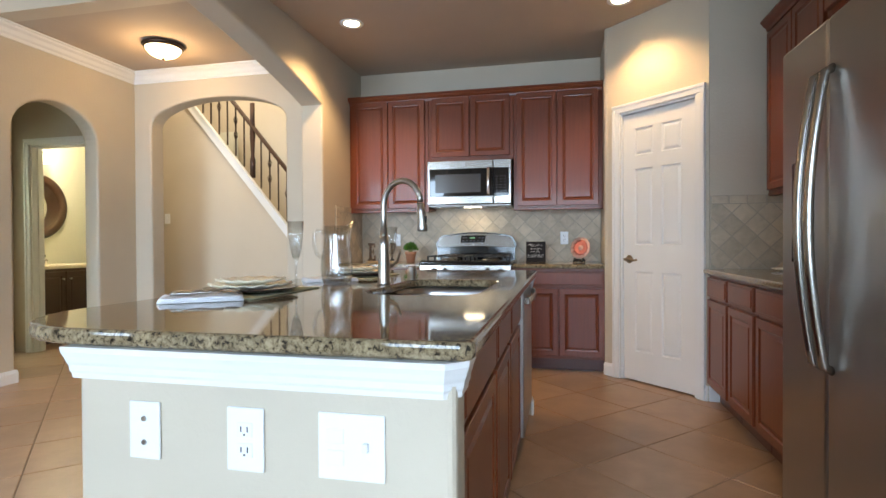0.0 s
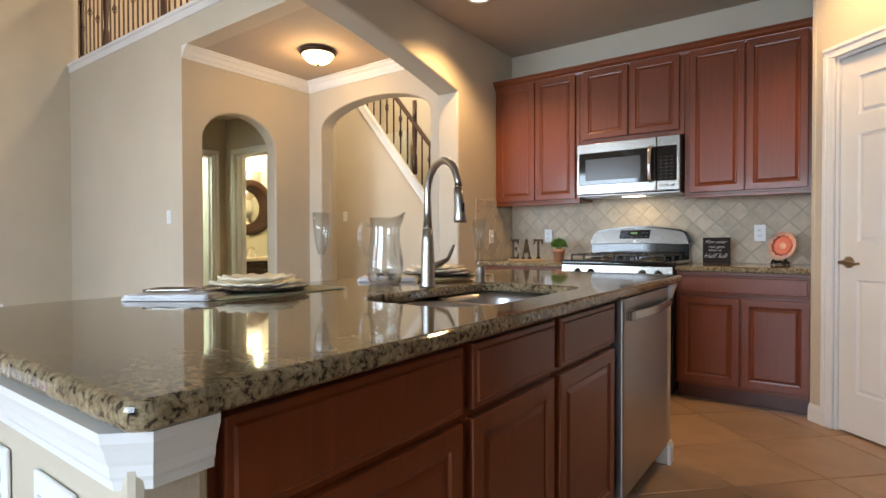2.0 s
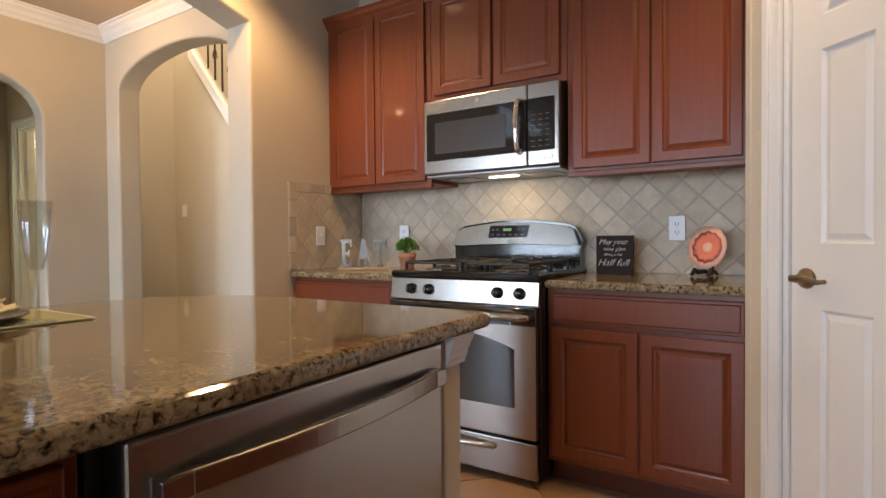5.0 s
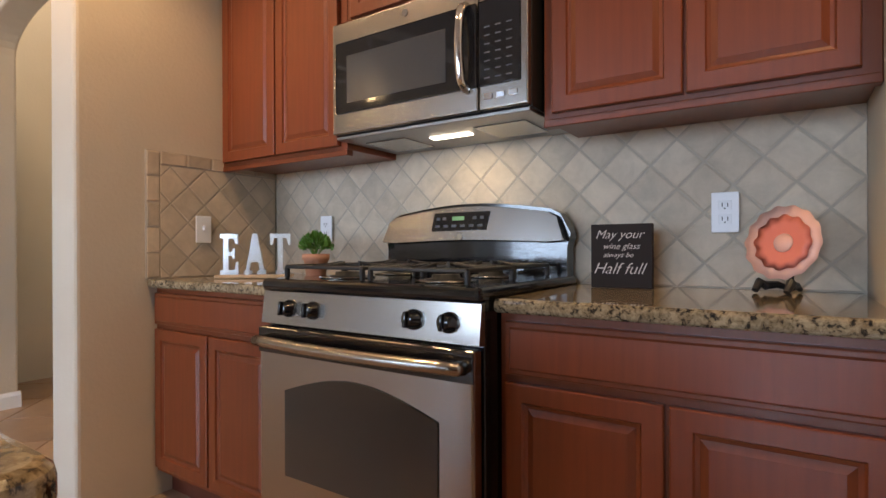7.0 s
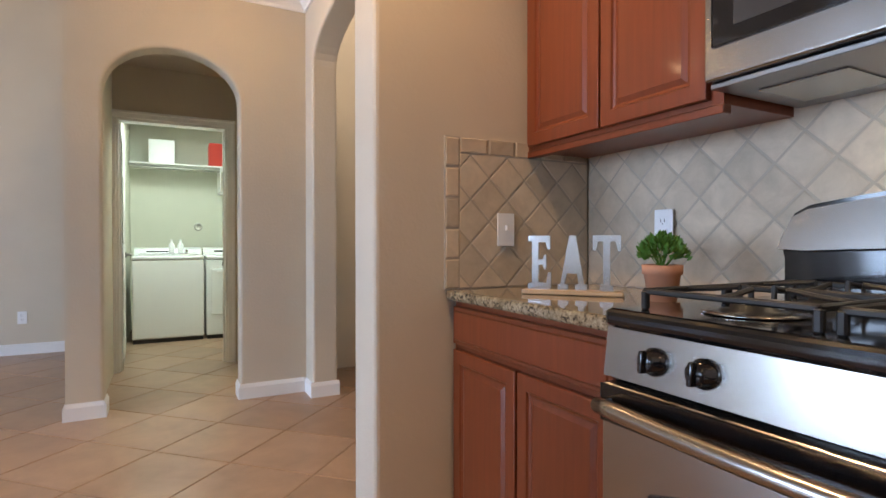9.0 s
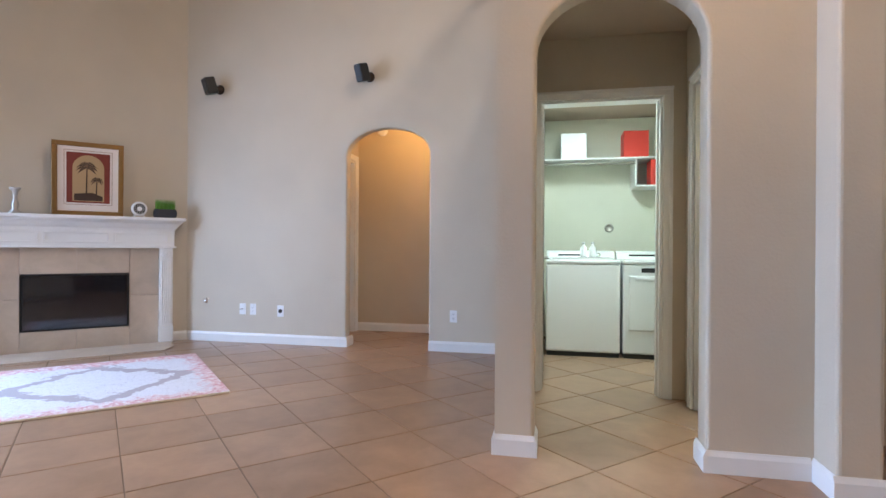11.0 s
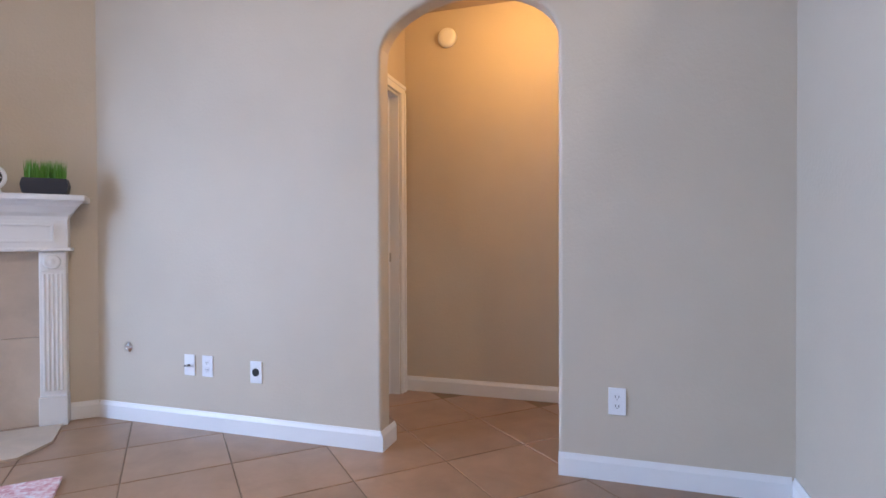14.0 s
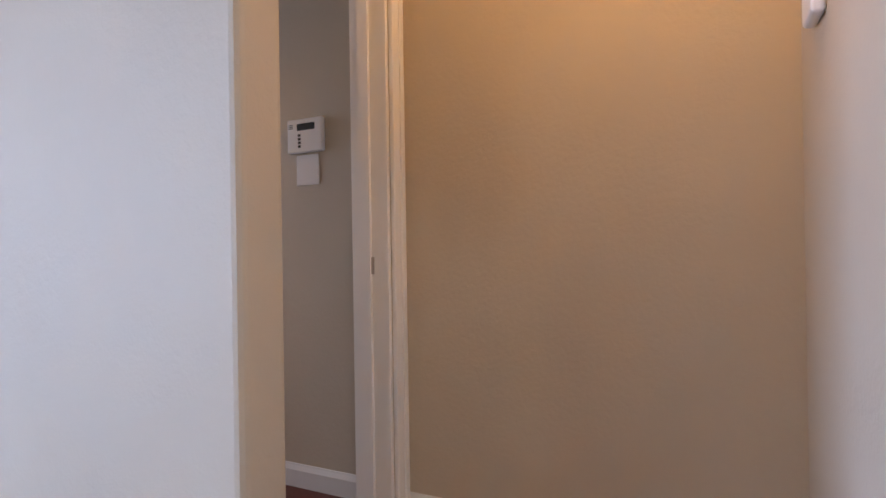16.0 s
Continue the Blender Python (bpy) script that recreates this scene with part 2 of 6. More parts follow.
def rug_material():
    m = material("distressed_rug_pile", (0.6, 0.6, 0.6), 0.95)
    v = coords(m)
    sep = m.node_tree.nodes.new("ShaderNodeSeparateXYZ")
    wire(m, coords(m), sep.inputs[0])
    edges = []
    for k, half in ((0, 0.73), (1, 0.75)):
        a = m.node_tree.nodes.new("ShaderNodeMath")
        a.operation = 'ABSOLUTE'
        wire(m, sep.outputs[k], a.inputs[0])
        s = m.node_tree.nodes.new("ShaderNodeMath")
        s.operation = 'SUBTRACT'
        wire(m, a.outputs[0], s.inputs[0])
        s.inputs[1].default_value = half - 0.17
        edges.append(s.outputs[0])
    # a worn diamond band, bare and grey, round a white middle
    ring = m.node_tree.nodes.new("ShaderNodeMath")
    wire(m, edges[0], ring.inputs[0])
    wire(m, edges[1], ring.inputs[1])
    worn = m.node_tree.nodes.new("ShaderNodeMath")
    worn.operation = 'MULTIPLY_ADD'
    wire(m, noise_tex(m, v, 5.0, 6, 0.72, 0.6), worn.inputs[0])
    worn.inputs[1].default_value = 0.62
    wire(m, ring.outputs[0], worn.inputs[2])
    shift = m.node_tree.nodes.new("ShaderNodeMath")
    wire(m, worn.outputs[0], shift.inputs[0])
    shift.inputs[1].default_value = 0.75
    bare = ramp(m, shift.outputs[0], [(0.40, (0, 0, 0)), (0.415, (1, 1, 1)), (0.56, (1, 1, 1)), (0.575, (0, 0, 0))])
    tuft = noise_tex(m, v, 42, 4, 0.7, 1.5)
    pile = ramp(m, tuft, [(0.34, (0.52, 0.50, 0.54)), (0.44, (0.70, 0.71, 0.75)), (0.7, (0.78, 0.79, 0.83))])
    field = m.node_tree.nodes.new("ShaderNodeMix")
    field.data_type = 'RGBA'
    wire(m, bare, field.inputs[0])
    wire(m, pile, field.inputs[6])
    field.inputs[7].default_value = (0.44, 0.40, 0.43, 1)
    pattern = field.outputs[2]
    mx = m.node_tree.nodes.new("ShaderNodeMath")
    mx.operation = 'MAXIMUM'
    wire(m, edges[0], mx.inputs[0])
    wire(m, edges[1], mx.inputs[1])
    wob = m.node_tree.nodes.new("ShaderNodeMath")
    wob.operation = 'MULTIPLY_ADD'
    wire(m, noise_tex(m, v, 16, 6, 0.75, 0.8), wob.inputs[0])
    wob.inputs[1].default_value = 0.55
    wire(m, mx.outputs[0], wob.inputs[2])
    edge = ramp(m, wob.outputs[0], [(0.30, (0, 0, 0)), (0.38, (1, 1, 1))])
    red = ramp(m, noise_tex(m, v, 30, 5, 0.7), [(0.38, (0.80, 0.74, 0.75)), (0.53, (0.68, 0.42, 0.43)), (0.72, (0.50, 0.16, 0.19))])
    mix = m.node_tree.nodes.new("ShaderNodeMix")
    mix.data_type = 'RGBA'
    wire(m, edge, mix.inputs[0])
    wire(m, pattern, mix.inputs[6])
    wire(m, red, mix.inputs[7])
    base(m, mix.outputs[2])
    bump(m, tuft, 0.9, 0.008)
    return m


def clear_glass():
    """Thin clear glass: see-through, with a gloss that grows at grazing angles."""
    m = bpy.data.materials.new("thin_clear_glass")
    m.use_nodes = True
    nt = m.node_tree
    nt.nodes.remove(nt.nodes["Principled BSDF"])
    clear, gloss = nt.nodes.new("ShaderNodeBsdfTransparent"), nt.nodes.new("ShaderNodeBsdfGlossy")
    clear.inputs[0].default_value = (0.955, 0.965, 0.965, 1)
    gloss.inputs["Roughness"].default_value = 0.03
    fr, mix = nt.nodes.new("ShaderNodeLayerWeight"), nt.nodes.new("ShaderNodeMixShader")
    power, part_gloss = nt.nodes.new("ShaderNodeMath"), nt.nodes.new("ShaderNodeMath")
    power.operation, power.inputs[1].default_value = 'POWER', 3.0
    part_gloss.operation = 'MULTIPLY_ADD'
    part_gloss.inputs[1].default_value, part_gloss.inputs[2].default_value = 0.75, 0.085
    fr.inputs[0].default_value = 0.5
    for a, b in ((fr.outputs["Facing"], power.inputs[0]), (power.outputs[0], part_gloss.inputs[0]), (part_gloss.outputs[0], mix.inputs[0]), (clear.outputs[0], mix.inputs[1]), (gloss.outputs[0], mix.inputs[2]), (mix.outputs[0], nt.nodes["Material Output"].inputs[0])):
        nt.links.new(a, b)
    return m


RUG = rug_material()
CLEAR = clear_glass()


# ---- building helpers ----
def bm_new():
    return bmesh.new()


def box(bm, a, b, bev=0.0, seg=2):
    lo = [min(p, q) for p, q in zip(a, b)]
    hi = [max(p, q) for p, q in zip(a, b)]
    mid = [(p + q) / 2 for p, q in zip(lo, hi)]
    r = bmesh.ops.create_cube(bm, size=1, matrix=Matrix.Translation(mid) @ Matrix.Diagonal((*[max(q - p, 1e-5) for p, q in zip(lo, hi)], 1)))
    if bev:
        edges = list({e for v in r["verts"] for e in v.link_edges})
        bmesh.ops.bevel(bm, geom=edges, offset=bev, segments=seg, affect='EDGES', profile=0.5)
    return bm


def prism(bm, pts, vec, bev=0.0, pick=None):
    """A polygon swept along vec. pick(edge) chooses the edges to round."""
    vs = [bm.verts.new(p) for p in pts]
    f = bm.faces.new(vs)
    r = bmesh.ops.extrude_face_region(bm, geom=[f])
    new_vs = [g for g in r["geom"] if isinstance(g, bmesh.types.BMVert)]
    bmesh.ops.translate(bm, verts=new_vs, vec=vec)
    bmesh.ops.recalc_face_normals(bm, faces=bm.faces)
    if bev and pick:
        edges = [e for e in bm.edges if pick(e)]
        bmesh.ops.bevel(bm, geom=edges, offset=bev, segments=3, affect='EDGES', profile=0.5)
    return bm


def tube(bm, pts, r, n=10, closed=False):
    """A round bar along points; r may be one radius or one for each point."""
    pts = [Vector(p) for p in pts]
    rings = []
    prev = None
    for i, p in enumerate(pts):
        d = (pts[min(i + 1, len(pts) - 1)] - pts[max(i - 1, 0)]).normalized()
        ref = Vector((0, 0, 1)) if abs(d.z) < 0.95 else Vector((1, 0, 0))
        a = d.cross(ref).normalized() if prev is None else (prev - d * prev.dot(d)).normalized()
        prev = a
        b = d.cross(a)
        rad = r[i] if isinstance(r, (list, tuple)) else r
        rings.append([bm.verts.new(p + (a * math.cos(2 * math.pi * k / n) + b * math.sin(2 * math.pi * k / n)) * rad) for k in range(n)])
    for r0, r1 in zip(rings, rings[1:]):
        for k in range(n):
            bm.faces.new((r0[k], r0[(k + 1) % n], r1[(k + 1) % n], r1[k]))
    bm.faces.new(rings[0][::-1])
    bm.faces.new(rings[-1])
    return bm


def lathe(bm, prof, n=24, at=(0, 0, 0), wave=0.0, lobes=0):
    """A turned shape from (radius, height) pairs."""
    rings = []
    for r, z in prof:
        ring = []
        for k in range(n):
            t = 2 * math.pi * k / n
            rr = r * (1 + wave * math.cos(lobes * t))
            ring.append(bm.verts.new((at[0] + rr * math.cos(t), at[1] + rr * math.sin(t), at[2] + z + 0.6 * (rr - r) * (r > 0.08))))
        rings.append(ring)
    for r0, r1 in zip(rings, rings[1:]):
        for k in range(n):
            bm.faces.new((r0[k], r0[(k + 1) % n], r1[(k + 1) % n], r1[k]))
    if prof[0][0] > 1e-4:
        bm.faces.new(rings[0][::-1])
    if prof[-1][0] > 1e-4:
        bm.faces.new(rings[-1])
    return bm


def mesh_of(name, bm, mat, smooth=False):
    bmesh.ops.recalc_face_normals(bm, faces=bm.faces)
    me = bpy.data.meshes.new(name)
    bm.to_mesh(me)
    bm.free()
    me.materials.append(mat)
    if smooth:
        for p in me.polygons:
            p.use_smooth = True
    return me


def part(name, bm, mat, parent, label="", smooth=False):
    ob = new(name, mesh_of(name, bm, mat, smooth))
    ob.parent = parent
    if label:
        tagged(ob, label)
    return ob


def thing(name, label, category, m=None, group="", kind=""):
    ob = new(name)
    ob.matrix_world = m or Matrix()
    return tagged(ob, label, category, group, kind)


def solid(name, bm, mat, label, category, kind="structure", m=None, smooth=False):
    ob = new(name, mesh_of(name, bm, mat, smooth))
    if m:
        ob.matrix_world = m
    return tagged(ob, label, category, "", kind)


def arch_pts(u0, u1, spring, top, n=20, power=2.0):
    """Points of an arched head from u0 to u1, without its ends."""
    c, h = (u0 + u1) / 2, abs(u1 - u0) / 2
    s = 1 if u1 > u0 else -1
    out = []
    for k in range(n + 1):
        a = math.pi * (1 - k / n)
        out.append((c + s * h * math.cos(a), spring + (top - spring) * math.sin(a)))
    return out


def seg_pts(u0, u1, spring, top, n=24):
    """Points of a flat segmental arch."""
    c, h, rise = (u0 + u1) / 2, abs(u1 - u0) / 2, top - spring
    rad = (h * h + rise * rise) / (2 * rise)
    a0 = math.asin(h / rad)
    s = 1 if u1 > u0 else -1
    return [(c + s * rad * math.sin(-a0 + 2 * a0 * k / n), top - rad + rad * math.cos(-a0 + 2 * a0 * k / n)) for k in range(n + 1)]

# ---- structure ----
XA, XK = -3.015, -0.88          # hall arch wall, kitchen arch wall
YS, YL, YR = 5.81, 4.42, 6.42  # stair arch wall, living side wall, range wall
XF = -5.46                     # far living wall
HI = 5.4                       # tall living ceiling


def wall_box(name, a, b, mat=WALL, label="beige textured painted wall"):
    return solid(name, box(bm_new(), a, b), mat, label, "wall")


def opening_wall(name, axis, at, thick, u0, u1, top, head, mat=WALL, label="beige textured wall with an arched opening"):
    """A wall with one opening down to the floor; head: the points of the opening's top from side to side."""
    pts = [(u0, 0), (head[0][0], 0)] + list(head) + [(head[-1][0], 0), (u1, 0), (u1, top), (u0, top)]
    if axis == "x":
        pts3, vec = [(at, u, z) for u, z in pts], (thick, 0, 0)
    else:
        pts3, vec = [(u, at, z) for u, z in pts], (0, thick, 0)
    k = 0 if axis == "x" else 1
    lo, hi = min(h[0] for h in head), max(h[0] for h in head)

    def pick(e):
        a, b = e.verts[0].co, e.verts[1].co
        if abs(a[k] - b[k]) > 1e-4:
            return False
        return all(lo - 1e-4 <= v[1 - k] <= hi + 1e-4 and v.z < top - 0.01 for v in (a, b)) and not (a.z < 1e-4 and b.z < 1e-4)

    bm = prism(bm_new(), pts3, vec, 0.018, pick)
    return solid(name, bm, mat, label, "wall")


floor = solid("floor", box(bm_new(), (-8.5, -1.3, -0.12), (3.0, 8.4, -0.004)), GROUT, "diagonal beige ceramic tile floor with dark grout", "floor")

wall_box("wall_range", (-1.08, YR, 0), (2.9, YR + 0.15, 2.9))
wall_box("wall_right", (2.72, -1.3, 0), (2.87, YR, 2.9))
wall_box("wall_pantry_side", (1.445, 5.76, 0), (1.545, YR, 2.8))
wall_box("wall_pantry_return", (2.042, 5.168, 0), (2.72, 5.268, 2.8))
opening_wall("wall_kitchen_arch", "x", XK, -0.2, -1.3, 6.57, HI, seg_pts(0.95, 5.525, 2.235, 2.54))
opening_wall("wall_hall_arch", "x", XA, -0.15, YL + 0.15, YS + 0.168, 2.74, arch_pts(4.61, 5.375, 1.965, 2.255))
opening_wall("wall_stair_arch", "y", YS, 0.17, XA, -1.08, 2.74, arch_pts(-2.83, -1.38, 2.225, 2.46))
wall_box("wall_living_side", (XF, YL, 0), (XA, YL + 0.15, 3.02))
wall_box("wall_header", (XA, YL, 2.74), (-1.08, YL + 0.15, 3.02), label="beige wall header over the hall opening")
opening_wall("wall_far", "x", XF, -0.11, 0.77, YL + 0.15, HI, arch_pts(2.655, 3.51, 1.935, 2.195))
wall_box("wall_south_left", (-3.7, -1.3, 0), (-3.25, -1.1, HI))
wall_box("wall_south_low", (-3.25, -1.3, 0), (-1.35, -1.1, 0.35))
wall_box("wall_south_mid", (-3.25, -1.3, 2.55), (-1.35, -1.1, 3.0))
wall_box("wall_south_high", (-3.25, -1.3, 4.6), (-1.35, -1.1, HI))
wall_box("wall_south_pier", (-1.35, -1.3, 0), (-0.35, -1.1, HI))
wall_box("wall_south_nook_low", (-0.35, -1.3, 0), (2.15, -1.1, 0.65))
wall_box("wall_south_nook_high", (-0.35, -1.3, 2.25), (2.15, -1.1, 2.9))
wall_box("wall_south_right", (2.15, -1.3, 0), (2.87, -1.1, 2.9))
# diagonal fireplace wall and pantry wall
DIAG = Matrix.Translation((XF, 0.825, 0)) @ pose(0, 0, 0, 0, 0, -45)   # x along the wall, y into the room
solid("wall_fireplace", box(bm_new(), (-0.12, -0.15, 0), (2.75, 0, HI)), WALL, "beige textured diagonal wall behind the fireplace", "wall", m=DIAG)
PANT = Matrix.Translation((1.445, 5.765, 0)) @ pose(0, 0, 0, 0, 0, -45)  # x along the wall, -y into the room
PW = 0.845
bm = prism(bm_new(), [(-0.02, 0, 0), (0.135, 0, 0), (0.135, 0, 2.05), (0.765, 0, 2.05), (0.765, 0, 0), (PW + 0.005, 0, 0), (PW + 0.005, 0, 2.8), (-0.02, 0, 2.8)], (0, 0.1, 0))
solid("wall_pantry", bm, WALL, "beige diagonal wall around the pantry door", "wall", m=PANT)

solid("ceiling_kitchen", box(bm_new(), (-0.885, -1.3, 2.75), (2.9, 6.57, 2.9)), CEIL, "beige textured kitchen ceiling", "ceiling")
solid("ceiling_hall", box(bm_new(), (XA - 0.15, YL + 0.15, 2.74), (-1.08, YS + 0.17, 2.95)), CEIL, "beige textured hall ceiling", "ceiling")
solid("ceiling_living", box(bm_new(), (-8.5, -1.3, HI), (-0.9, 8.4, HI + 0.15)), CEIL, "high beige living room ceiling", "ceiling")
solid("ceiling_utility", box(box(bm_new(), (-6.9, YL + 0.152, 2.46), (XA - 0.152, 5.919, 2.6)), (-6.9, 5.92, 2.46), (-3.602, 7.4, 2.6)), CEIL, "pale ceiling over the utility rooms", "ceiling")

# back hall behind the far arch
wall_box("wall_back_hall_end", (-6.67, 2.19, 0), (-6.52, 3.72, 2.6))
wall_box("wall_back_hall_side", (-6.52, 3.59, 0), (XF - 0.111, 3.72, 2.6))
opening_wall("wall_back_hall_door", "y", 2.22, 0.15, -6.52, XF - 0.111, 2.6, [(-6.41, 2.03), (-5.65, 2.03)], label="beige wall with a cased doorway")
solid("ceiling_back_hall", box(bm_new(), (-6.69, -0.5, 2.6), (XF - 0.111, 3.74, 2.7)), CEIL, "beige hall ceiling", "ceiling")
wall_box("wall_bedroom_end", (-6.96, -0.6, 0), (-6.56, 2.21, 2.6))
wall_box("wall_bedroom_side", (-7.3, 2.21, 0), (-6.67, 2.36, 2.6))
# unseen south side of the bedroom, split to leave a hole for an added window
wall_box("wall_bedroom_south", (-7.3, -0.75, 0), (-6.4, -0.6, 2.6))
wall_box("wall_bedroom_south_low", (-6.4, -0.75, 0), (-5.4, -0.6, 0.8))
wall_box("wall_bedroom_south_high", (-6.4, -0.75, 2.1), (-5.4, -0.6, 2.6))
wall_box("wall_bedroom_south_right", (-5.4, -0.75, 0), (-3.7, -0.6, 2.6))
solid("ceiling_bedroom", box(bm_new(), (-7.3, -0.6, 2.71), (-5.58, 2.21, 2.81)), CEIL, "bedroom ceiling", "ceiling")
solid("floor_bedroom", box(bm_new(), (-6.56, -0.6, -0.003), (XF - 0.13, 2.29, 0.006)), CARPET, "dark red-brown wood floor", "floor")

# utility hall, laundry and powder room
XL = -4.22
opening_wall("wall_laundry", "x", XL, -0.12, YL + 0.151, 5.68, 2.46, [(4.595, 2.035), (5.415, 2.035)], WALL, "beige wall with the laundry doorway")
opening_wall("wall_powder", "y", 5.56, 0.12, XL + 0.002, XA - 0.151, 2.46, [(-4.0, 2.04), (-3.25, 2.04)], WALL, "beige wall with the powder room doorway")
wall_box("wall_laundry_end", (-6.75, 4.4, 0), (-6.6, 7.4, 2.5), HALLP, "pale laundry wall")
wall_box("wall_laundry_south", (-6.6, 4.43, 0), (XF - 0.111, 4.57, 2.5), HALLP, "pale laundry wall")
wall_box("wall_laundry_divider", (-6.6, 6.12, 0), (-4.901, 6.22, 2.5), HALLP, "pale laundry wall")
wall_box("wall_powder_end", (-4.9, 5.68, 0), (-4.78, 7.4, 2.5), HALLP, "pale powder room wall")
wall_box("wall_powder_jog", (-4.9, 5.56, 0), (XL - 0.121, 5.679, 2.5), HALLP, "pale powder room wall")
wall_box("wall_powder_back", (-4.9, 7.4, 0), (-3.0, 7.5, 2.5), HALLP, "pale powder room wall")
wall_box("wall_powder_side", (-3.66, 5.985, 0), (-3.60, 7.4, 2.5), HALLP, "pale powder room wall")

wall_box("wall_powder_return", (-3.66, 5.92, 0), (-3.167, 5.98, 2.5), HALLP, "pale powder room wall")

# stair hall
wall_box("wall_stair_end", (-3.599, 5.981, 0), (-3.56, 7.6, 3.30))
solid("wall_stair", prism(bm_new(), [(-3.558, 6.70, 0), (-1.08, 6.70, 0), (-1.08, 6.70, 0.27), (-3.558, 6.70, 3.243)], (0, 0.1, 0)), WALL, "beige wall under the staircase", "wall")
wall_box("wall_stair_back", (-6.9, 7.6, 0), (-1.08, 7.75, HI))
wall_box("wall_loft_side", (XF - 0.15, 4.52, 2.95), (XF, 7.6, HI))
solid("floor_loft", box(bm_new(), (XF, YL + 0.152, 2.96), (-3.602, 7.6, 3.02)), CARPET, "loft floor", "floor")


def strip(name, pts, height, depth, mat, label, side=1, z=0.0, cap=0.012):
    """A baseboard along a line of plan points, standing out to the given side of the line."""
    bm = bm_new()
    for (x0, y0), (x1, y1) in zip(pts, pts[1:]):
        d = Vector((x1 - x0, y1 - y0, 0)).normalized()
        n = Vector((-d.y, d.x, 0)) * side
        a, b = Vector((x0, y0, z)) - d * 0.0, Vector((x1, y1, z))
        prof = [(0.0005, 0), (depth, 0), (depth, height - cap * 2), (depth * 0.45, height - cap * 0.6), (depth * 0.3, height), (0.0005, height)]
        vs0 = [bm.verts.new(a + n * p + Vector((0, 0, q))) for p, q in prof]
        vs1 = [bm.verts.new(b + n * p + Vector((0, 0, q))) for p, q in prof]
        for k in range(len(prof)):
            j = (k + 1) % len(prof)
            bm.faces.new((vs0[k], vs0[j], vs1[j], vs1[k]))
        bm.faces.new(vs0[::-1])
        bm.faces.new(vs1)
    return solid(name, bm, mat, label, "baseboard" if z < 1 else "trim")


BB = "white painted wooden baseboard"
strip("baseboard_far_left", [(XF, 0.84), (XF, 2.655)], 0.10, 0.014, TRIM, BB, -1)
strip("baseboard_far_jamb", [(XF + 0.014, 2.655), (XF - 0.16, 2.655)], 0.10, 0.014, TRIM, BB, -1)
strip("baseboard_far_right", [(XF, 3.51), (XF, YL - 0.014)], 0.10, 0.014, TRIM, BB, -1)
strip("baseboard_living_side", [(XF, YL), (XA + 0.014, YL)], 0.10, 0.014, TRIM, BB, -1)
strip("baseboard_hall_arch_left", [(XA, YL), (XA, 4.61)], 0.10, 0.014, TRIM, BB, -1)
strip("baseboard_hall_arch_left_jamb", [(XA + 0.014, 4.61), (XA - 0.16, 4.61)], 0.10, 0.014, TRIM, BB, -1)
strip("baseboard_hall_arch_right_jamb", [(XA + 0.014, 5.375), (XA - 0.16, 5.375)], 0.10, 0.014, TRIM, BB, 1)
strip("baseboard_hall_arch_right", [(XA, 5.375), (XA, YS - 0.014)], 0.10, 0.014, TRIM, BB, -1)
strip("baseboard_stair_arch_left", [(XA, YS), (-2.83, YS)], 0.10, 0.014, TRIM, BB, -1)
strip("baseboard_stair_arch_jamb", [(-2.83, YS - 0.014), (-2.83, YS + 0.18)], 0.10, 0.014, TRIM, BB, -1)
strip("baseboard_stair_wall", [(-3.56, 6.70), (-1.08, 6.70)], 0.10, 0.014, TRIM, BB, -1)
strip("baseboard_back_hall_end", [(-6.52, 2.37), (-6.52, 3.59)], 0.10, 0.014, TRIM, BB, -1)
strip("baseboard_back_hall_side", [(-6.52, 3.59), (XF - 0.112, 3.59)], 0.10, 0.014, TRIM, BB, -1)
strip("baseboard_bedroom", [(-6.56, -0.6), (-6.56, 2.21)], 0.10, 0.014, TRIM, BB, -1)
strip("baseboard_utility_hall", [(XL, 4.52), (XA - 0.15, 4.52)], 0.10, 0.014, TRIM, BB, 1)
for tag, pts in (("left", [(-0.02, 0), (0.085, 0)]), ("right", [(0.829, 0), (PW, 0)])):
    ob = strip("baseboard_pantry_" + tag, pts, 0.10, 0.014, TRIM, BB, -1)
    ob.matrix_world = PANT
strip("baseboard_pantry_return", [(2.045, 5.168), (2.11, 5.168)], 0.10, 0.014, TRIM, BB, -1)
ob = strip("baseboard_fireplace", [(0, 0), (0.14, 0)], 0.10, 0.014, TRIM, BB, 1)
ob.matrix_world = DIAG
ob = strip("baseboard_fireplace_left", [(1.83, 0), (2.7, 0)], 0.10, 0.014, TRIM, BB, 1)
ob.matrix_world = DIAG


def crown(name, a, b, n, z, mit0=0.0, mit1=0.0):
    """A crown moulding in the corner of wall and ceiling, mitred at its ends."""
    a, b, n = Vector((*a, z)), Vector((*b, z)), Vector((*n, 0))
    d = (b - a).normalized()
    prof = [(0.0005, -0.105), (0.012, -0.105), (0.016, -0.085), (0.032, -0.07), (0.045, -0.045), (0.068, -0.03), (0.075, -0.016), (0.09, -0.012), (0.09, -0.0005), (0.0005, -0.0005)]
    bm = bm_new()
    v0 = [bm.verts.new(a + n * p + Vector((0, 0, q)) + d * p * mit0) for p, q in prof]
    v1 = [bm.verts.new(b + n * p + Vector((0, 0, q)) - d * p * mit1) for p, q in prof]
    for k in range(len(prof)):
        j = (k + 1) % len(prof)
        bm.faces.new((v0[k], v0[j], v1[j], v1[k]))
    bm.faces.new(v0[::-1])
    bm.faces.new(v1)
    solid(name, bm, TRIM, "white painted crown moulding", "trim")


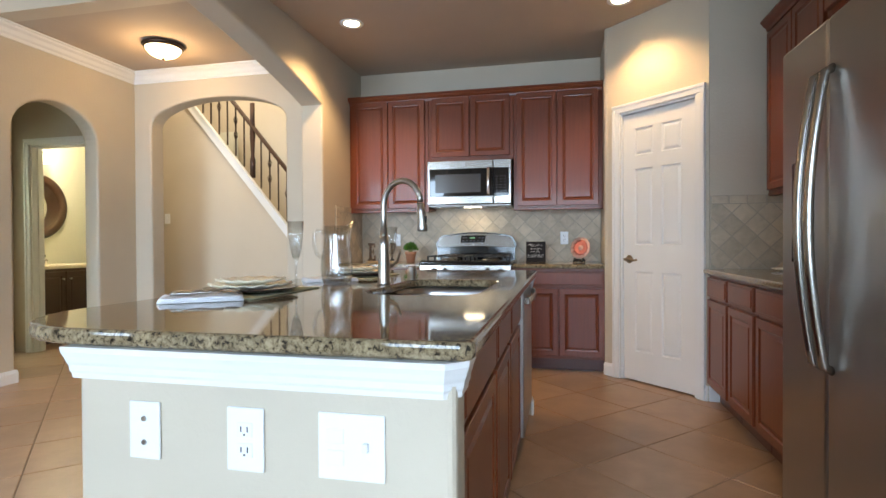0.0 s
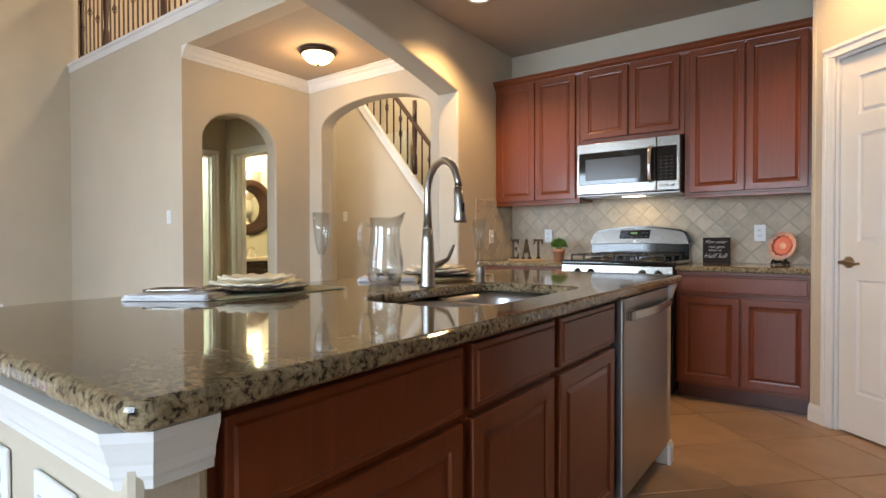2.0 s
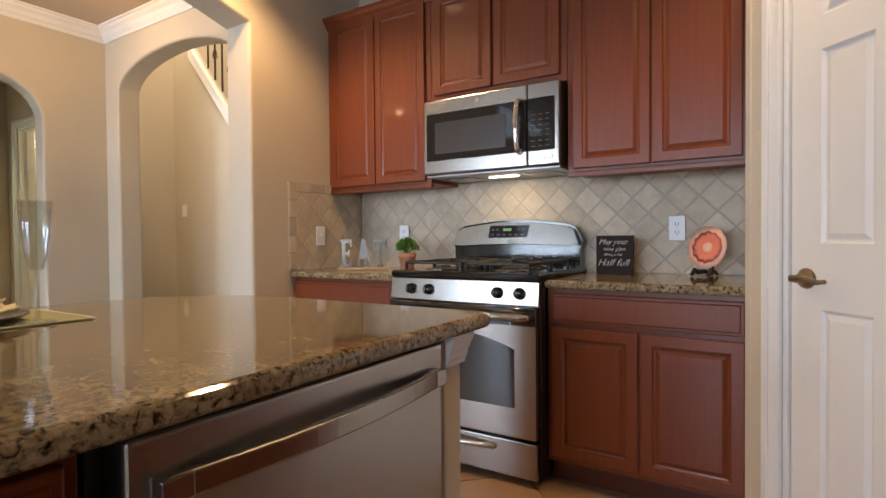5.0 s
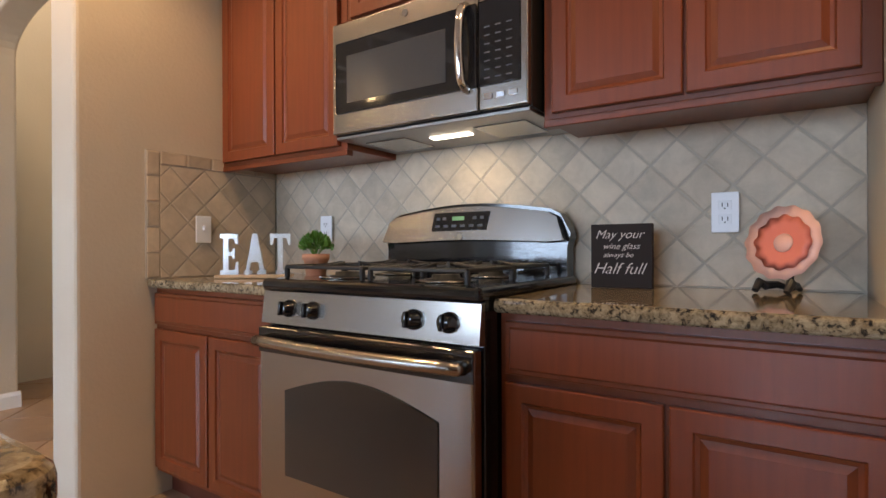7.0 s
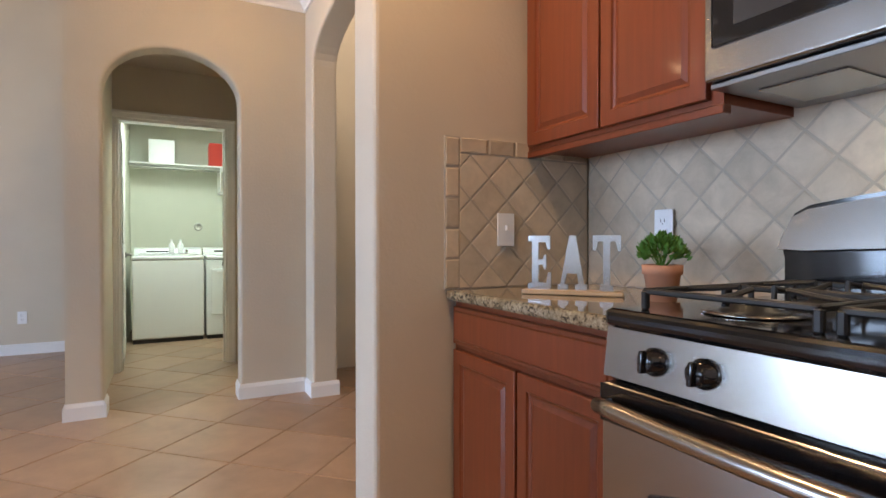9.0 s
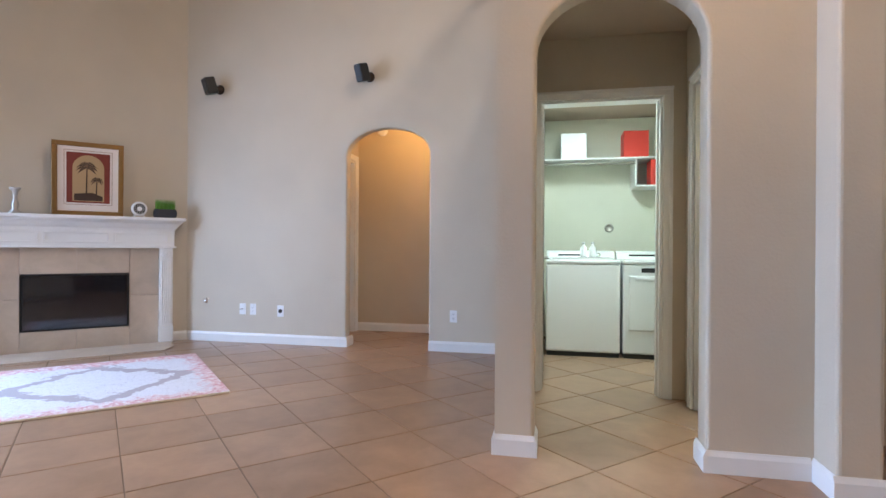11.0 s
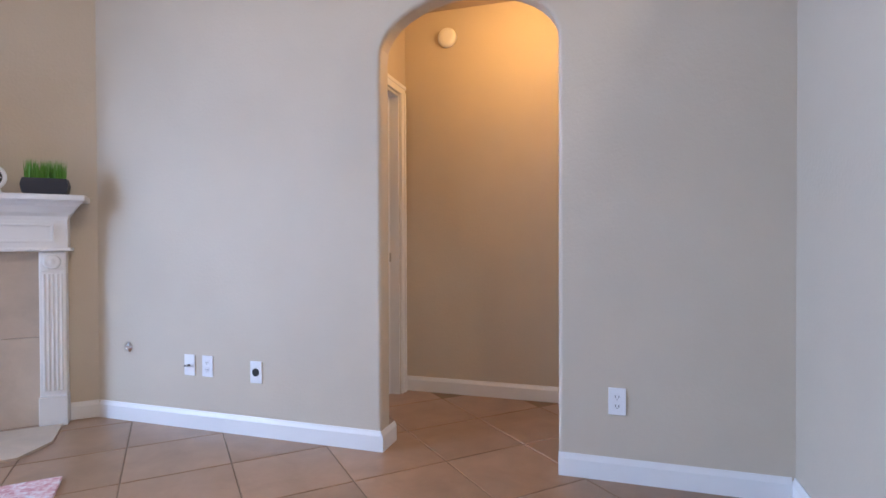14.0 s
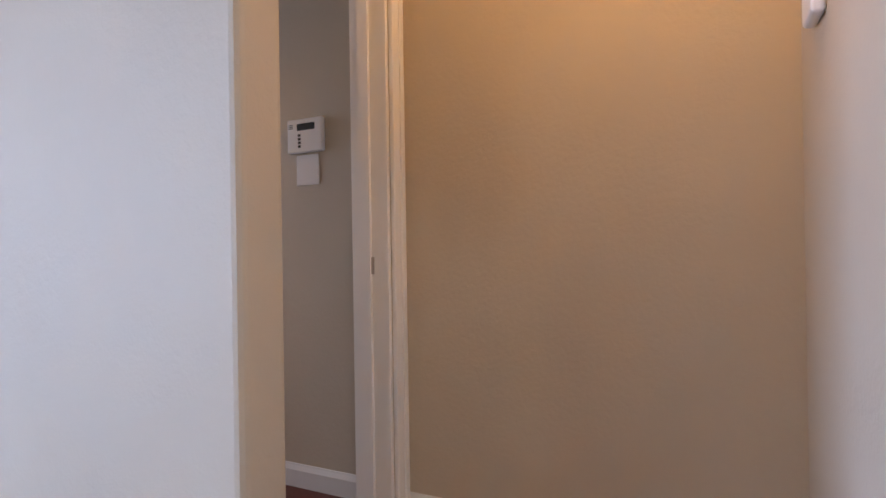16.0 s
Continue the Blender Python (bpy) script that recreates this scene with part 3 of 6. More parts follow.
crown("crown_hall_arch", (XA, YL - 0.0), (XA, YS), (1, 0), 2.74, 0, 1)
crown("crown_stair_arch", (XA, YS), (-1.08, YS), (0, -1), 2.74, 1, 0)


def casing(name, w, h, m, width=0.06, thick=0.018, depth=0.0, mat=TRIM):
    """A moulded door casing round an opening w wide and h high, in local x and z, standing out to -y."""
    t = thing(name, "white moulded door casing", "door casing", m, kind="structure")
    for nm, a, b in (("left_casing", (-width, 0, 0), (0, -thick, h)), ("right_casing", (w, 0, 0), (w + width, -thick, h)), ("head_casing", (-width, 0, h), (w + width, -thick, h + width))):
        bm = box(bm_new(), a, b, 0.004)
        if nm == "head_casing":
            box(bm, (a[0] - 0.004, 0, h + width * 0.62), (b[0] + 0.004, -thick - 0.007, h + width), 0.003)
        elif nm == "left_casing":
            box(bm, (-width - 0.001, 0, 0.0), (-width * 0.62, -thick - 0.007, h + 0.02), 0.003)
        else:
            box(bm, (w + width * 0.62, 0, 0.0), (w + width + 0.001, -thick - 0.007, h + 0.02), 0.003)
        part(nm, bm, mat, t)
    if depth:
        bm = box(bm_new(), (0, 0, 0), (0.018, depth, h), 0.002)
        box(bm, (w - 0.018, 0, 0), (w, depth, h), 0.002)
        box(bm, (0.018, 0, h - 0.018), (w - 0.018, depth, h), 0.002)
        box(bm, (0.018, depth * 0.45, 0), (0.03, depth * 0.75, h - 0.018))
        box(bm, (w - 0.03, depth * 0.45, 0), (w - 0.018, depth * 0.75, h - 0.018))
        part("jamb", bm, mat, t)
    return t


casing("door_casing_pantry", 0.63, 2.05, PANT @ pose(0.135, 0, 0), 0.062, depth=0.1)
casing("door_casing_back_hall", 0.76, 2.03, pose(-5.65, 2.37, 0, 0, 0, 180), 0.065, depth=0.15)
casing("door_casing_laundry", 0.82, 2.035, pose(XL, 4.595, 0, 0, 0, 90), 0.06, depth=0.12)
casing("door_casing_powder", 0.75, 2.04, pose(-4.0, 5.56, 0), 0.06, depth=0.12)
bm = box(bm_new(), (-6.388, 2.265, 0.90), (-6.3865, 2.315, 0.96), 0.0)
solid("strike_plate", bm, NICKEL, "satin nickel strike plate on the door jamb", "strike plate", kind="")


# windows in the south wall
def window(name, x0, x1, z0, z1, cols, rows, back=0.0):
    t = thing(name, "white framed daylight window, out of view", "window", kind="structure")
    bm = bm_new()
    for a, b in (((x0, back - 1.24, z0), (x1, back - 1.16, z0 + 0.06)), ((x0, back - 1.24, z1 - 0.06), (x1, back - 1.16, z1)), ((x0, back - 1.24, z0 + 0.06), (x0 + 0.06, back - 1.16, z1 - 0.06)), ((x1 - 0.06, back - 1.24, z0 + 0.06), (x1, back - 1.16, z1 - 0.06))):
        box(bm, a, b, 0.004)
    part("window_frame", bm, TRIM, t)
    for i in range(cols):
        for j in range(rows):
            a0, a1 = x0 + 0.06 + (x1 - x0 - 0.12) * i / cols, x0 + 0.06 + (x1 - x0 - 0.12) * (i + 1) / cols
            b0, b1 = z0 + 0.06 + (z1 - z0 - 0.12) * j / rows, z0 + 0.06 + (z1 - z0 - 0.12) * (j + 1) / rows
            p = part("pane", box(bm_new(), (a0 + 0.01, back - 1.205, b0 + 0.01), (a1 - 0.01, back - 1.199, b1 - 0.01)), PANE, t)
            p.visible_shadow = False
    for i in range(1, cols):
        x = x0 + 0.06 + (x1 - x0 - 0.12) * i / cols
        part("mullion", box(bm_new(), (x - 0.012, back - 1.215, z0 + 0.06), (x + 0.012, back - 1.19, z1 - 0.06), 0.003), TRIM, t)


window("window_1", -3.25, -1.35, 0.35, 2.55, 3, 2)
window("window_2", -3.25, -1.35, 3.0, 4.6, 3, 2)
window("window_3", -0.35, 2.15, 0.65, 2.25, 3, 2)
# added bedroom window, out of view, opening for the bedroom fill lamp
window("added_window_4", -6.4, -5.4, 0.8, 2.1, 1, 2, 0.53)
solid("ground", box(bm_new(), (-300, -300, -0.5), (300, 300, -0.15)), paint("grass_ground", (0.07, 0.10, 0.03), 0.9, 3, 0.3), "green lawn outside", "ground")

# railing over the living side wall
bm = box(bm_new(), (XF, YL - 0.03, 3.02), (-1.08, YL + 0.18, 3.055), 0.008)
box(bm, (XF, YL - 0.014, 2.955), (-1.08, YL - 0.0005, 3.02), 0.004)
solid("trim_loft_cap", bm, TRIM, "white painted cap along the loft edge", "trim")


def baluster_mesh(h, knuckle):
    bm = bm_new()
    box(bm, (-0.0065, -0.0065, 0), (0.0065, 0.0065, h))
    for zc in knuckle:
        for k in range(4):
            pts = []
            for j in range(9):
                s = j / 8
                a = k * math.pi / 2 + s * math.pi
                rr = 0.022 * math.sin(math.pi * s)
                pts.append((rr * math.cos(a), rr * math.sin(a), zc - 0.05 + 0.1 * s))
            tube(bm, pts, 0.004, 5)
    return mesh_of("baluster", bm, BRONZE)


def railing(name, a, b, h, step, label):
    """Iron balusters under a dark rail from a to b, with knuckles on every second one."""
    a, b = Vector(a), Vector(b)
    t = thing(name, label, "railing")
    plain, knot = baluster_mesh(h, ()), baluster_mesh(h, (h * 0.42, h * 0.72))
    knot1 = baluster_mesh(h, (h * 0.56,))
    n = int((b - a).xy.length / step)
    for k in range(n + 1):
        p = a + (b - a) * (k / n)
        if k % 12 == 7:
            bm = lathe(bm_new(), [(0.03, 0), (0.03, 0.2), (0.02, 0.24), (0.032, 0.5), (0.018, 0.8), (0.026, 0.84), (0.026, h)], 14)
            ob = new("newel", mesh_of("newel", bm, WOODD, True))
        else:
            ob = new("baluster", (plain, knot, plain, knot1)[k % 4])
        ob.parent = t
        ob.location = p
    d = (b - a).normalized()
    side = Vector((-d.y, d.x, 0)).normalized()
    up = side.cross(d) * (1 if side.cross(d).z > 0 else -1)
    bm = bm_new()
    prof = [(-0.03, 0), (0.03, 0), (0.034, 0.02), (0.024, 0.05), (0, 0.058), (-0.024, 0.05), (-0.034, 0.02)]
    v0 = [bm.verts.new(a + Vector((0, 0, h - 0.005)) + side * p + Vector((0, 0, q))) for p, q in prof]
    v1 = [bm.verts.new(b + Vector((0, 0, h - 0.005)) + side * p + Vector((0, 0, q))) for p, q in prof]
    for k in range(len(prof)):
        j = (k + 1) % len(prof)
        bm.faces.new((v0[k], v0[j], v1[j], v1[k]))
    bm.faces.new(v0[::-1])
    bm.faces.new(v1)
    part("handrail", bm, WOODD, t, "dark stained wooden handrail")
    return t


railing("loft_railing", (XF + 0.1, YL + 0.06, 3.053), (-1.2, YL + 0.06, 3.053), 0.92, 0.1, "black iron baluster railing with dark wooden handrail on the loft edge")
# sloping skirt and stair railing
bm = prism(bm_new(), [(-3.27, 6.698, 2.826), (-1.08, 6.698, 0.198), (-1.08, 6.698, 0.323), (-3.27, 6.698, 2.951)], (0, -0.022, 0))
prism(bm, [(-3.27, 6.71, 2.941), (-1.08, 6.71, 0.313), (-1.08, 6.71, 0.338), (-3.27, 6.71, 2.966)], (0, -0.05, 0))
solid("trim_stair_skirt", bm, TRIM, "white painted sloping stair skirt", "trim")
railing("stair_railing", (-3.06, 6.75, 2.704), (-1.15, 6.75, 0.412), 0.56, 0.105, "black iron baluster stair railing with dark wooden handrail")

# ---- kitchen ----
def panel_bm(w, h, th=0.02, rail=0.055, raised=True):
    """A cabinet door lying in local x and z, its face to -y, with a raised panel in a moulded frame."""
    bm = bm_new()
    box(bm, (0, -th, 0), (w, 0, h))
    bm.faces.ensure_lookup_table()
    f = min(bm.faces, key=lambda q: q.calc_center_median().y)
    edges = list(f.edges)
    bmesh.ops.bevel(bm, geom=edges, offset=0.004, segments=2, affect='EDGES', profile=0.5)
    f = max((q for q in bm.faces if q.normal.y < -0.99 or q.normal.y > 0.99), key=lambda q: q.calc_area() * (1 if q.calc_center_median().y < -th * 0.5 else 0))
    if raised and min(w, h) > 2 * rail + 0.08:
        bmesh.ops.inset_region(bm, faces=[f], thickness=rail, depth=0)
        bmesh.ops.inset_region(bm, faces=[f], thickness=0.006, depth=-0.006)
        bmesh.ops.inset_region(bm, faces=[f], thickness=0.012, depth=-0.002)
        bmesh.ops.inset_region(bm, faces=[f], thickness=0.022, depth=0.006)
    else:
        bmesh.ops.inset_region(bm, faces=[f], thickness=0.012, depth=0.0)
        bmesh.ops.inset_region(bm, faces=[f], thickness=0.006, depth=0.004)
    return bm


def cabinet(name, label, m, w, h, d, fronts, z0=0.0, toe=0.0, mat=CHERRY, group="", lip=0.0, low=0.0):
    """A cabinet whose face lies at local y = 0 and whose body runs back to +d; fronts: (kind, x, z, w, h)."""
    t = thing(name, label, "cabinet", m, group)
    bm = box(bm_new(), (0, 0, z0 + toe), (w, d, z0 + (low or h)), 0.002)
    if low:
        box(bm, (0, 0, z0 + low), (w, 0.02, z0 + h), 0.002)
    part("body", bm, mat, t)
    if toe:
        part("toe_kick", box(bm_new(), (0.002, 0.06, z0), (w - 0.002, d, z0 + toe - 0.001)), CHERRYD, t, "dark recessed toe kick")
    if lip:
        part("bottom_rail", box(bm_new(), (0, -0.004, z0 - lip), (w, 0.03, z0 + 0.001), 0.003), mat, t)
    for kind, x, z, fw, fh in fronts:
        ob = part(kind, panel_bm(fw, fh, raised=(kind == "door")), mat, t, "raised panel door" if kind == "door" else "plain drawer front")
        ob.location = (x, -0.001, z)
    return t


CT = 0.88  # counter height
# base cabinets on the range wall
YB = 5.82
cabinet("base_cabinet", "cherry base cabinet with one drawer front and two raised panel doors", pose(0.69, YB, 0), 0.754, 0.845, 0.595,
        [("drawer", 0.02, 0.70, 0.72, 0.125), ("door", 0.02, 0.125, 0.355, 0.555), ("door", 0.385, 0.125, 0.355, 0.555)], toe=0.10, group="base cabinets")
cabinet("base_cabinet", "cherry base cabinet with two doors beside the stove", pose(-0.878, YB, 0), 0.776, 0.845, 0.595,
        [("drawer", 0.02, 0.70, 0.72, 0.125), ("door", 0.02, 0.125, 0.355, 0.555), ("door", 0.385, 0.125, 0.355, 0.555)], toe=0.10, group="base cabinets")


def counter_slab(name, label, pts, m=None, hole=None):
    """A polished slab from a plan outline with a rounded edge; hole: outline of a cut-out."""
    bm = bm_new()
    vs = [bm.verts.new((x, y, CT - 0.035)) for x, y in pts]
    outer = [bm.edges.new((vs[k], vs[(k + 1) % len(vs)])) for k in range(len(vs))]
    if hole:
        hs = [bm.verts.new((x, y, CT - 0.035)) for x, y in hole]
        outer += [bm.edges.new((hs[k], hs[(k + 1) % len(hs)])) for k in range(len(hs))]
    bmesh.ops.triangle_fill(bm, use_beauty=True, use_dissolve=False, edges=outer)
    r = bmesh.ops.extrude_face_region(bm, geom=list(bm.faces))
    bmesh.ops.translate(bm, verts=[g for g in r["geom"] if isinstance(g, bmesh.types.BMVert)], vec=(0, 0, 0.035))
    bmesh.ops.recalc_face_normals(bm, faces=bm.faces)
    rim = [e for e in bm.edges if len(e.link_faces) == 2 and abs(e.verts[0].co.z - e.verts[1].co.z) < 1e-5 and abs(e.link_faces[0].normal.z - e.link_faces[1].normal.z) > 0.5]
    bmesh.ops.bevel(bm, geom=rim, offset=0.011, segments=3, affect='EDGES', profile=0.5)
    return solid(name, bm, GRANITE, label, "countertop", kind="", m=m)


counter_slab("countertop", "polished brown speckled granite countertop", [(0.692, 5.78), (1.443, 5.78), (1.443, 6.408), (0.692, 6.408)])
counter_slab("countertop", "polished brown speckled granite countertop", [(-0.872, 5.78), (-0.098, 5.78), (-0.098, 6.408), (-0.872, 6.408)])
# upper cabinets
YU = 6.12
UG = "upper cabinets"
cabinet("upper_cabinet", "tall cherry wall cabinet with two raised panel doors", pose(-0.878, YU, 0), 0.775, 1.05, 0.298,
        [("door", 0.03, 1.385, 0.352, 1.00), ("door", 0.39, 1.385, 0.352, 1.00)], z0=1.37, group=UG, lip=0.022)
cabinet("upper_cabinet", "short cherry wall cabinet over the microwave with two doors", pose(-0.101, YU, 0), 0.778, 0.61, 0.298,
        [("door", 0.03, 1.845, 0.35, 0.54), ("door", 0.395, 1.845, 0.35, 0.54)], z0=1.81, group=UG)
cabinet("upper_cabinet", "tall cherry wall cabinet with two raised panel doors", pose(0.679, YU, 0), 0.765, 1.05, 0.298,
        [("door", 0.03, 1.385, 0.345, 1.00), ("door", 0.383, 1.385, 0.345, 1.00)], z0=1.37, group=UG, lip=0.022)


def cornice(name, a, b, z, m=None):
    """A stained crown along the top of cabinets, standing out to -y in local axes."""
    bm = bm_new()
    prof = [(0, 0), (-0.012, 0), (-0.016, 0.018), (-0.034, 0.034), (-0.042, 0.05), (-0.05, 0.054), (-0.05, 0.066), (0, 0.066)]
    v0 = [bm.verts.new((a, p, z + q)) for p, q in prof]
    v1 = [bm.verts.new((b, p, z + q)) for p, q in prof]
    for k in range(len(prof)):
        j = (k + 1) % len(prof)
        bm.faces.new((v0[k], v0[j], v1[j], v1[k]))
    bm.faces.new(v0[::-1])
    bm.faces.new(v1)
    return solid(name, bm, CHERRY, "cherry crown strip along the cabinet tops", "trim", m=m)


cornice("trim_cabinet_crown", -0.878, 1.444, 2.372, pose(0, YU - 0.001, 0))
# right-hand counter run
RM = pose(2.05, 5.163, 0, 0, 0, -90)
cabinet("base_cabinet", "cherry base cabinet with a drawer front over one door", RM, 0.44, 0.845, 0.66, [("drawer", 0.02, 0.70, 0.40, 0.125), ("door", 0.02, 0.125, 0.40, 0.555)], toe=0.10, group="base cabinets")
cabinet("base_cabinet", "cherry base cabinet with a drawer front over one door", RM @ pose(0.442, 0, 0), 0.44, 0.845, 0.66, [("drawer", 0.02, 0.70, 0.40, 0.125), ("door", 0.02, 0.125, 0.40, 0.555)], toe=0.10, group="base cabinets")
cabinet("base_cabinet", "cherry base cabinet with one door beside the fridge", RM @ pose(0.884, 0, 0), 0.60, 0.845, 0.63, [("drawer", 0.02, 0.70, 0.56, 0.125), ("door", 0.02, 0.125, 0.56, 0.555)], toe=0.10, group="base cabinets")
counter_slab("countertop", "polished brown granite countertop beside the fridge", [(2.01, 3.68), (2.715, 3.68), (2.715, 5.158), (2.01, 5.158)])
UR = pose(2.40, 5.163, 0, 0, 0, -90)
cabinet("upper_cabinet", "cherry wall cabinet beside the fridge", UR, 0.80, 1.05, 0.315, [("door", 0.02, 1.385, 0.37, 1.00), ("door", 0.40, 1.385, 0.37, 1.00)], z0=1.37, group=UG, lip=0.022)
cabinet("upper_cabinet", "cherry wall cabinet over the fridge", pose(2.08, 3.655, 0, 0, 0, -90), 0.92, 0.50, 0.63, [("door", 0.02, 1.92, 0.43, 0.44), ("door", 0.47, 1.92, 0.43, 0.44)], z0=1.90, group=UG)
cornice("trim_fridge_crown", -0.001, 0.80, 2.405, UR @ pose(0, -0.001, 0))


# refrigerator
def fridge():
    t = thing("refrigerator", "stainless side-by-side refrigerator with long curved bar handles", "refrigerator", pose(1.985, 3.655, 0, 0, 0, -90))
    part("cabinet_body", box(bm_new(), (0.004, 0, 0.02), (0.906, 0.70, 1.775), 0.006), DARKSTEEL, t)
    for nm, x0, x1 in (("freezer_door", 0.004, 0.357), ("fridge_door", 0.363, 0.906)):
        d = part(nm, box(bm_new(), (x0, -0.06, 0.06), (x1, -0.002, 1.77), 0.012, 3), STEELV, t, "brushed stainless door")
        hx = x1 - 0.035 if nm == "freezer_door" else x0 + 0.035
        pts = [(hx, -0.058, 1.60)] + [(hx, -0.085 - 0.045 * math.sin(math.pi * k / 16), 1.585 - (1.585 - 0.66) * k / 16) for k in range(17)] + [(hx, -0.058, 0.645)]
        hd = part("handle", tube(bm_new(), pts, 0.015, 12), STEEL, d, "curved stainless bar handle", True)
        hd.parent = d
    part("dispenser", box(bm_new(), (0.10, -0.064, 0.98), (0.27, -0.0595, 1.34), 0.003), BGLASS, t, "dark ice and water dispenser panel")
    part("base_grille", box(bm_new(), (0.01, -0.03, 0.0), (0.90, 0.0, 0.055), 0.003), PLASTICK, t)


fridge()


KEYG = material("grey_key_print", (0.07, 0.07, 0.075), 0.5)


# stove
def stove():
    t = thing("gas_stove", "freestanding stainless and black gas stove with four knobs", "stove", pose(-0.085, 5.72, 0))
    W = 0.770
    part("body", box(bm_new(), (0, 0.03, 0.03), (W, 0.665, 0.885), 0.004), BLACK, t, "black enamel side panels")
    part("cooktop", box(bm_new(), (-0.004, 0.0, 0.872), (W + 0.004, 0.655, 0.908), 0.014, 3), BLACK, t, "glossy black cooktop")
    bm = prism(bm_new(), [(0, 0.028, 0.770), (0, 0.0, 0.774), (0, 0.012, 0.870), (0, 0.03, 0.872)], (W, 0, 0))
    panel = part("control_panel", bm, STEELH, t, "stainless knob panel")
    for x in (0.122, 0.222, 0.58, 0.685):
        bm = bm_new()
        prof = [(0.031, 0.0), (0.031, 0.008), (0.024, 0.012), (0.022, 0.034), (0.017, 0.038)]
        lathe(bm, prof, 20)
        box(bm, (-0.006, -0.024, 0.03), (0.006, 0.024, 0.05), 0.003)
        k = part("knob", bm, BLACK, panel, "black stove knob", True)
        k.matrix_local = pose(x, 0.006, 0.822, 84, 0, 0) @ Matrix.Scale(0.84, 4)
    door = part("oven_door", box(bm_new(), (0.006, -0.012, 0.205), (W - 0.006, 0.028, 0.764), 0.008, 3), STEELH, t, "stainless oven door")
    part("door_top", box(bm_new(), (0.006, -0.016, 0.688), (W - 0.006, -0.0125, 0.762), 0.002), BLACK, door, "black band behind the handle")
    pts = [(0.125, 0, 0.335), (W - 0.105, 0, 0.335)] + [(W - 0.105 - (W - 0.23) * k / 14, 0, 0.585 + 0.058 * math.sin(math.pi * k / 14)) for k in range(15)]
    part("oven_window", prism(bm_new(), [(x, -0.0165, z) for x, _, z in pts], (0, 0.004, 0)), OVENGLASS, door, "dark arched oven window")
    hp = [(0.035, -0.012, 0.722)] + [(0.035 + (W - 0.07) * k / 16, -0.045 - 0.022 * math.sin(math.pi * k / 16), 0.727) for k in range(17)] + [(W - 0.035, -0.012, 0.722)]
    part("handle", tube(bm_new(), hp, 0.017, 12), STEEL, door, "bowed stainless oven handle", True)
    dr = part("drawer", box(bm_new(), (0.006, -0.006, 0.035), (W - 0.006, 0.028, 0.192), 0.006, 2), STEELH, t, "stainless storage drawer")
    dp = [(0.2 + 0.37 * k / 10, -0.012 - 0.022 * math.sin(math.pi * k / 10), 0.152) for k in range(11)]
    part("pull", tube(bm_new(), dp, 0.012, 10), STEEL, dr, "", True)
    # back guard with a bowed stainless face
    top = [(0.0, 1.047), (0.035, 1.112)] + [(0.07 + (W - 0.14) * k / 12, 1.130 + 0.03 * math.sin(math.pi * k / 12)) for k in range(13)] + [(W - 0.035, 1.112), (W, 1.047)]
    part("back_guard", prism(bm_new(), [(0.012, 0.60, 0.90), (W - 0.012, 0.60, 0.90), (W - 0.012, 0.60, 1.0)] + [(x, 0.60, z) for x, z in top[::-1]] + [(0.012, 0.60, 1.0)], (0, 0.06, 0)), BLACK, t, "black back guard")
    LEAN = pose(0, 0.562, 1.012, -9, 0, 0) @ pose(0, -0.588, -1.0)
    face = [(0.012, 1.012), (0.04, 1.09)] + [(0.075 + (W - 0.15) * k / 12, 1.108 + 0.03 * math.sin(math.pi * k / 12)) for k in range(13)] + [(W - 0.04, 1.09), (W - 0.012, 1.012)]
    low = [(W - 0.012 - (W - 0.024) * k / 12, 1.005 + 0.012 * math.sin(math.pi * k / 12)) for k in range(1, 12)]
    part("guard_face", prism(bm_new(), [(x, 0.588, z) for x, z in face + low], (0, 0.03, 0)), STEELH, t, "bowed stainless control face").matrix_local = LEAN
    disp = part("display_panel", prism(bm_new(), [(0.245, 0.584, 1.05), (0.475, 0.584, 1.052), (0.487, 0.584, 1.118), (0.255, 0.584, 1.118)], (0, 0.003, 0)), BGLASS, t, "dark oven control display")
    disp.matrix_local = LEAN
    part("clock_digits", box(bm_new(), (0.335, 0.5825, 1.088), (0.385, 0.584, 1.102)), DISPLAY, disp)
    for k in range(6):
        part("button", box(bm_new(), (0.262 + 0.036 * k, 0.5832, 1.063), (0.282 + 0.036 * k, 0.5839, 1.072), 0.0003, 1), KEYG, disp)
    for x in (0.266, 0.292, 0.42, 0.45):
        part("button", box(bm_new(), (x, 0.5832, 1.09), (x + 0.016, 0.5839, 1.101), 0.0003, 1), KEYG, disp)
    part("badge", lathe(bm_new(), [(0.011, 0), (0.011, 0.003)], 16), CHROME, t).matrix_local = LEAN @ pose(0.37, 0.588, 1.028, 90, 0, 0)
    # burners and grates
    for cx, cy in ((0.2, 0.17), (0.57, 0.17), (0.2, 0.43), (0.57, 0.43)):
        b = part("burner", lathe(bm_new(), [(0.06, 0), (0.058, 0.006), (0.04, 0.008), (0.038, 0.018), (0.0, 0.02)], 20), IRON, t, "black burner cap", True)
        b.location = (cx, cy, 0.909)
        ring = part("drip_ring", lathe(bm_new(), [(0.085, 0), (0.088, 0.003), (0.062, 0.004)], 24), STEEL, t, "", True)
        ring.location = (cx, cy, 0.9085)
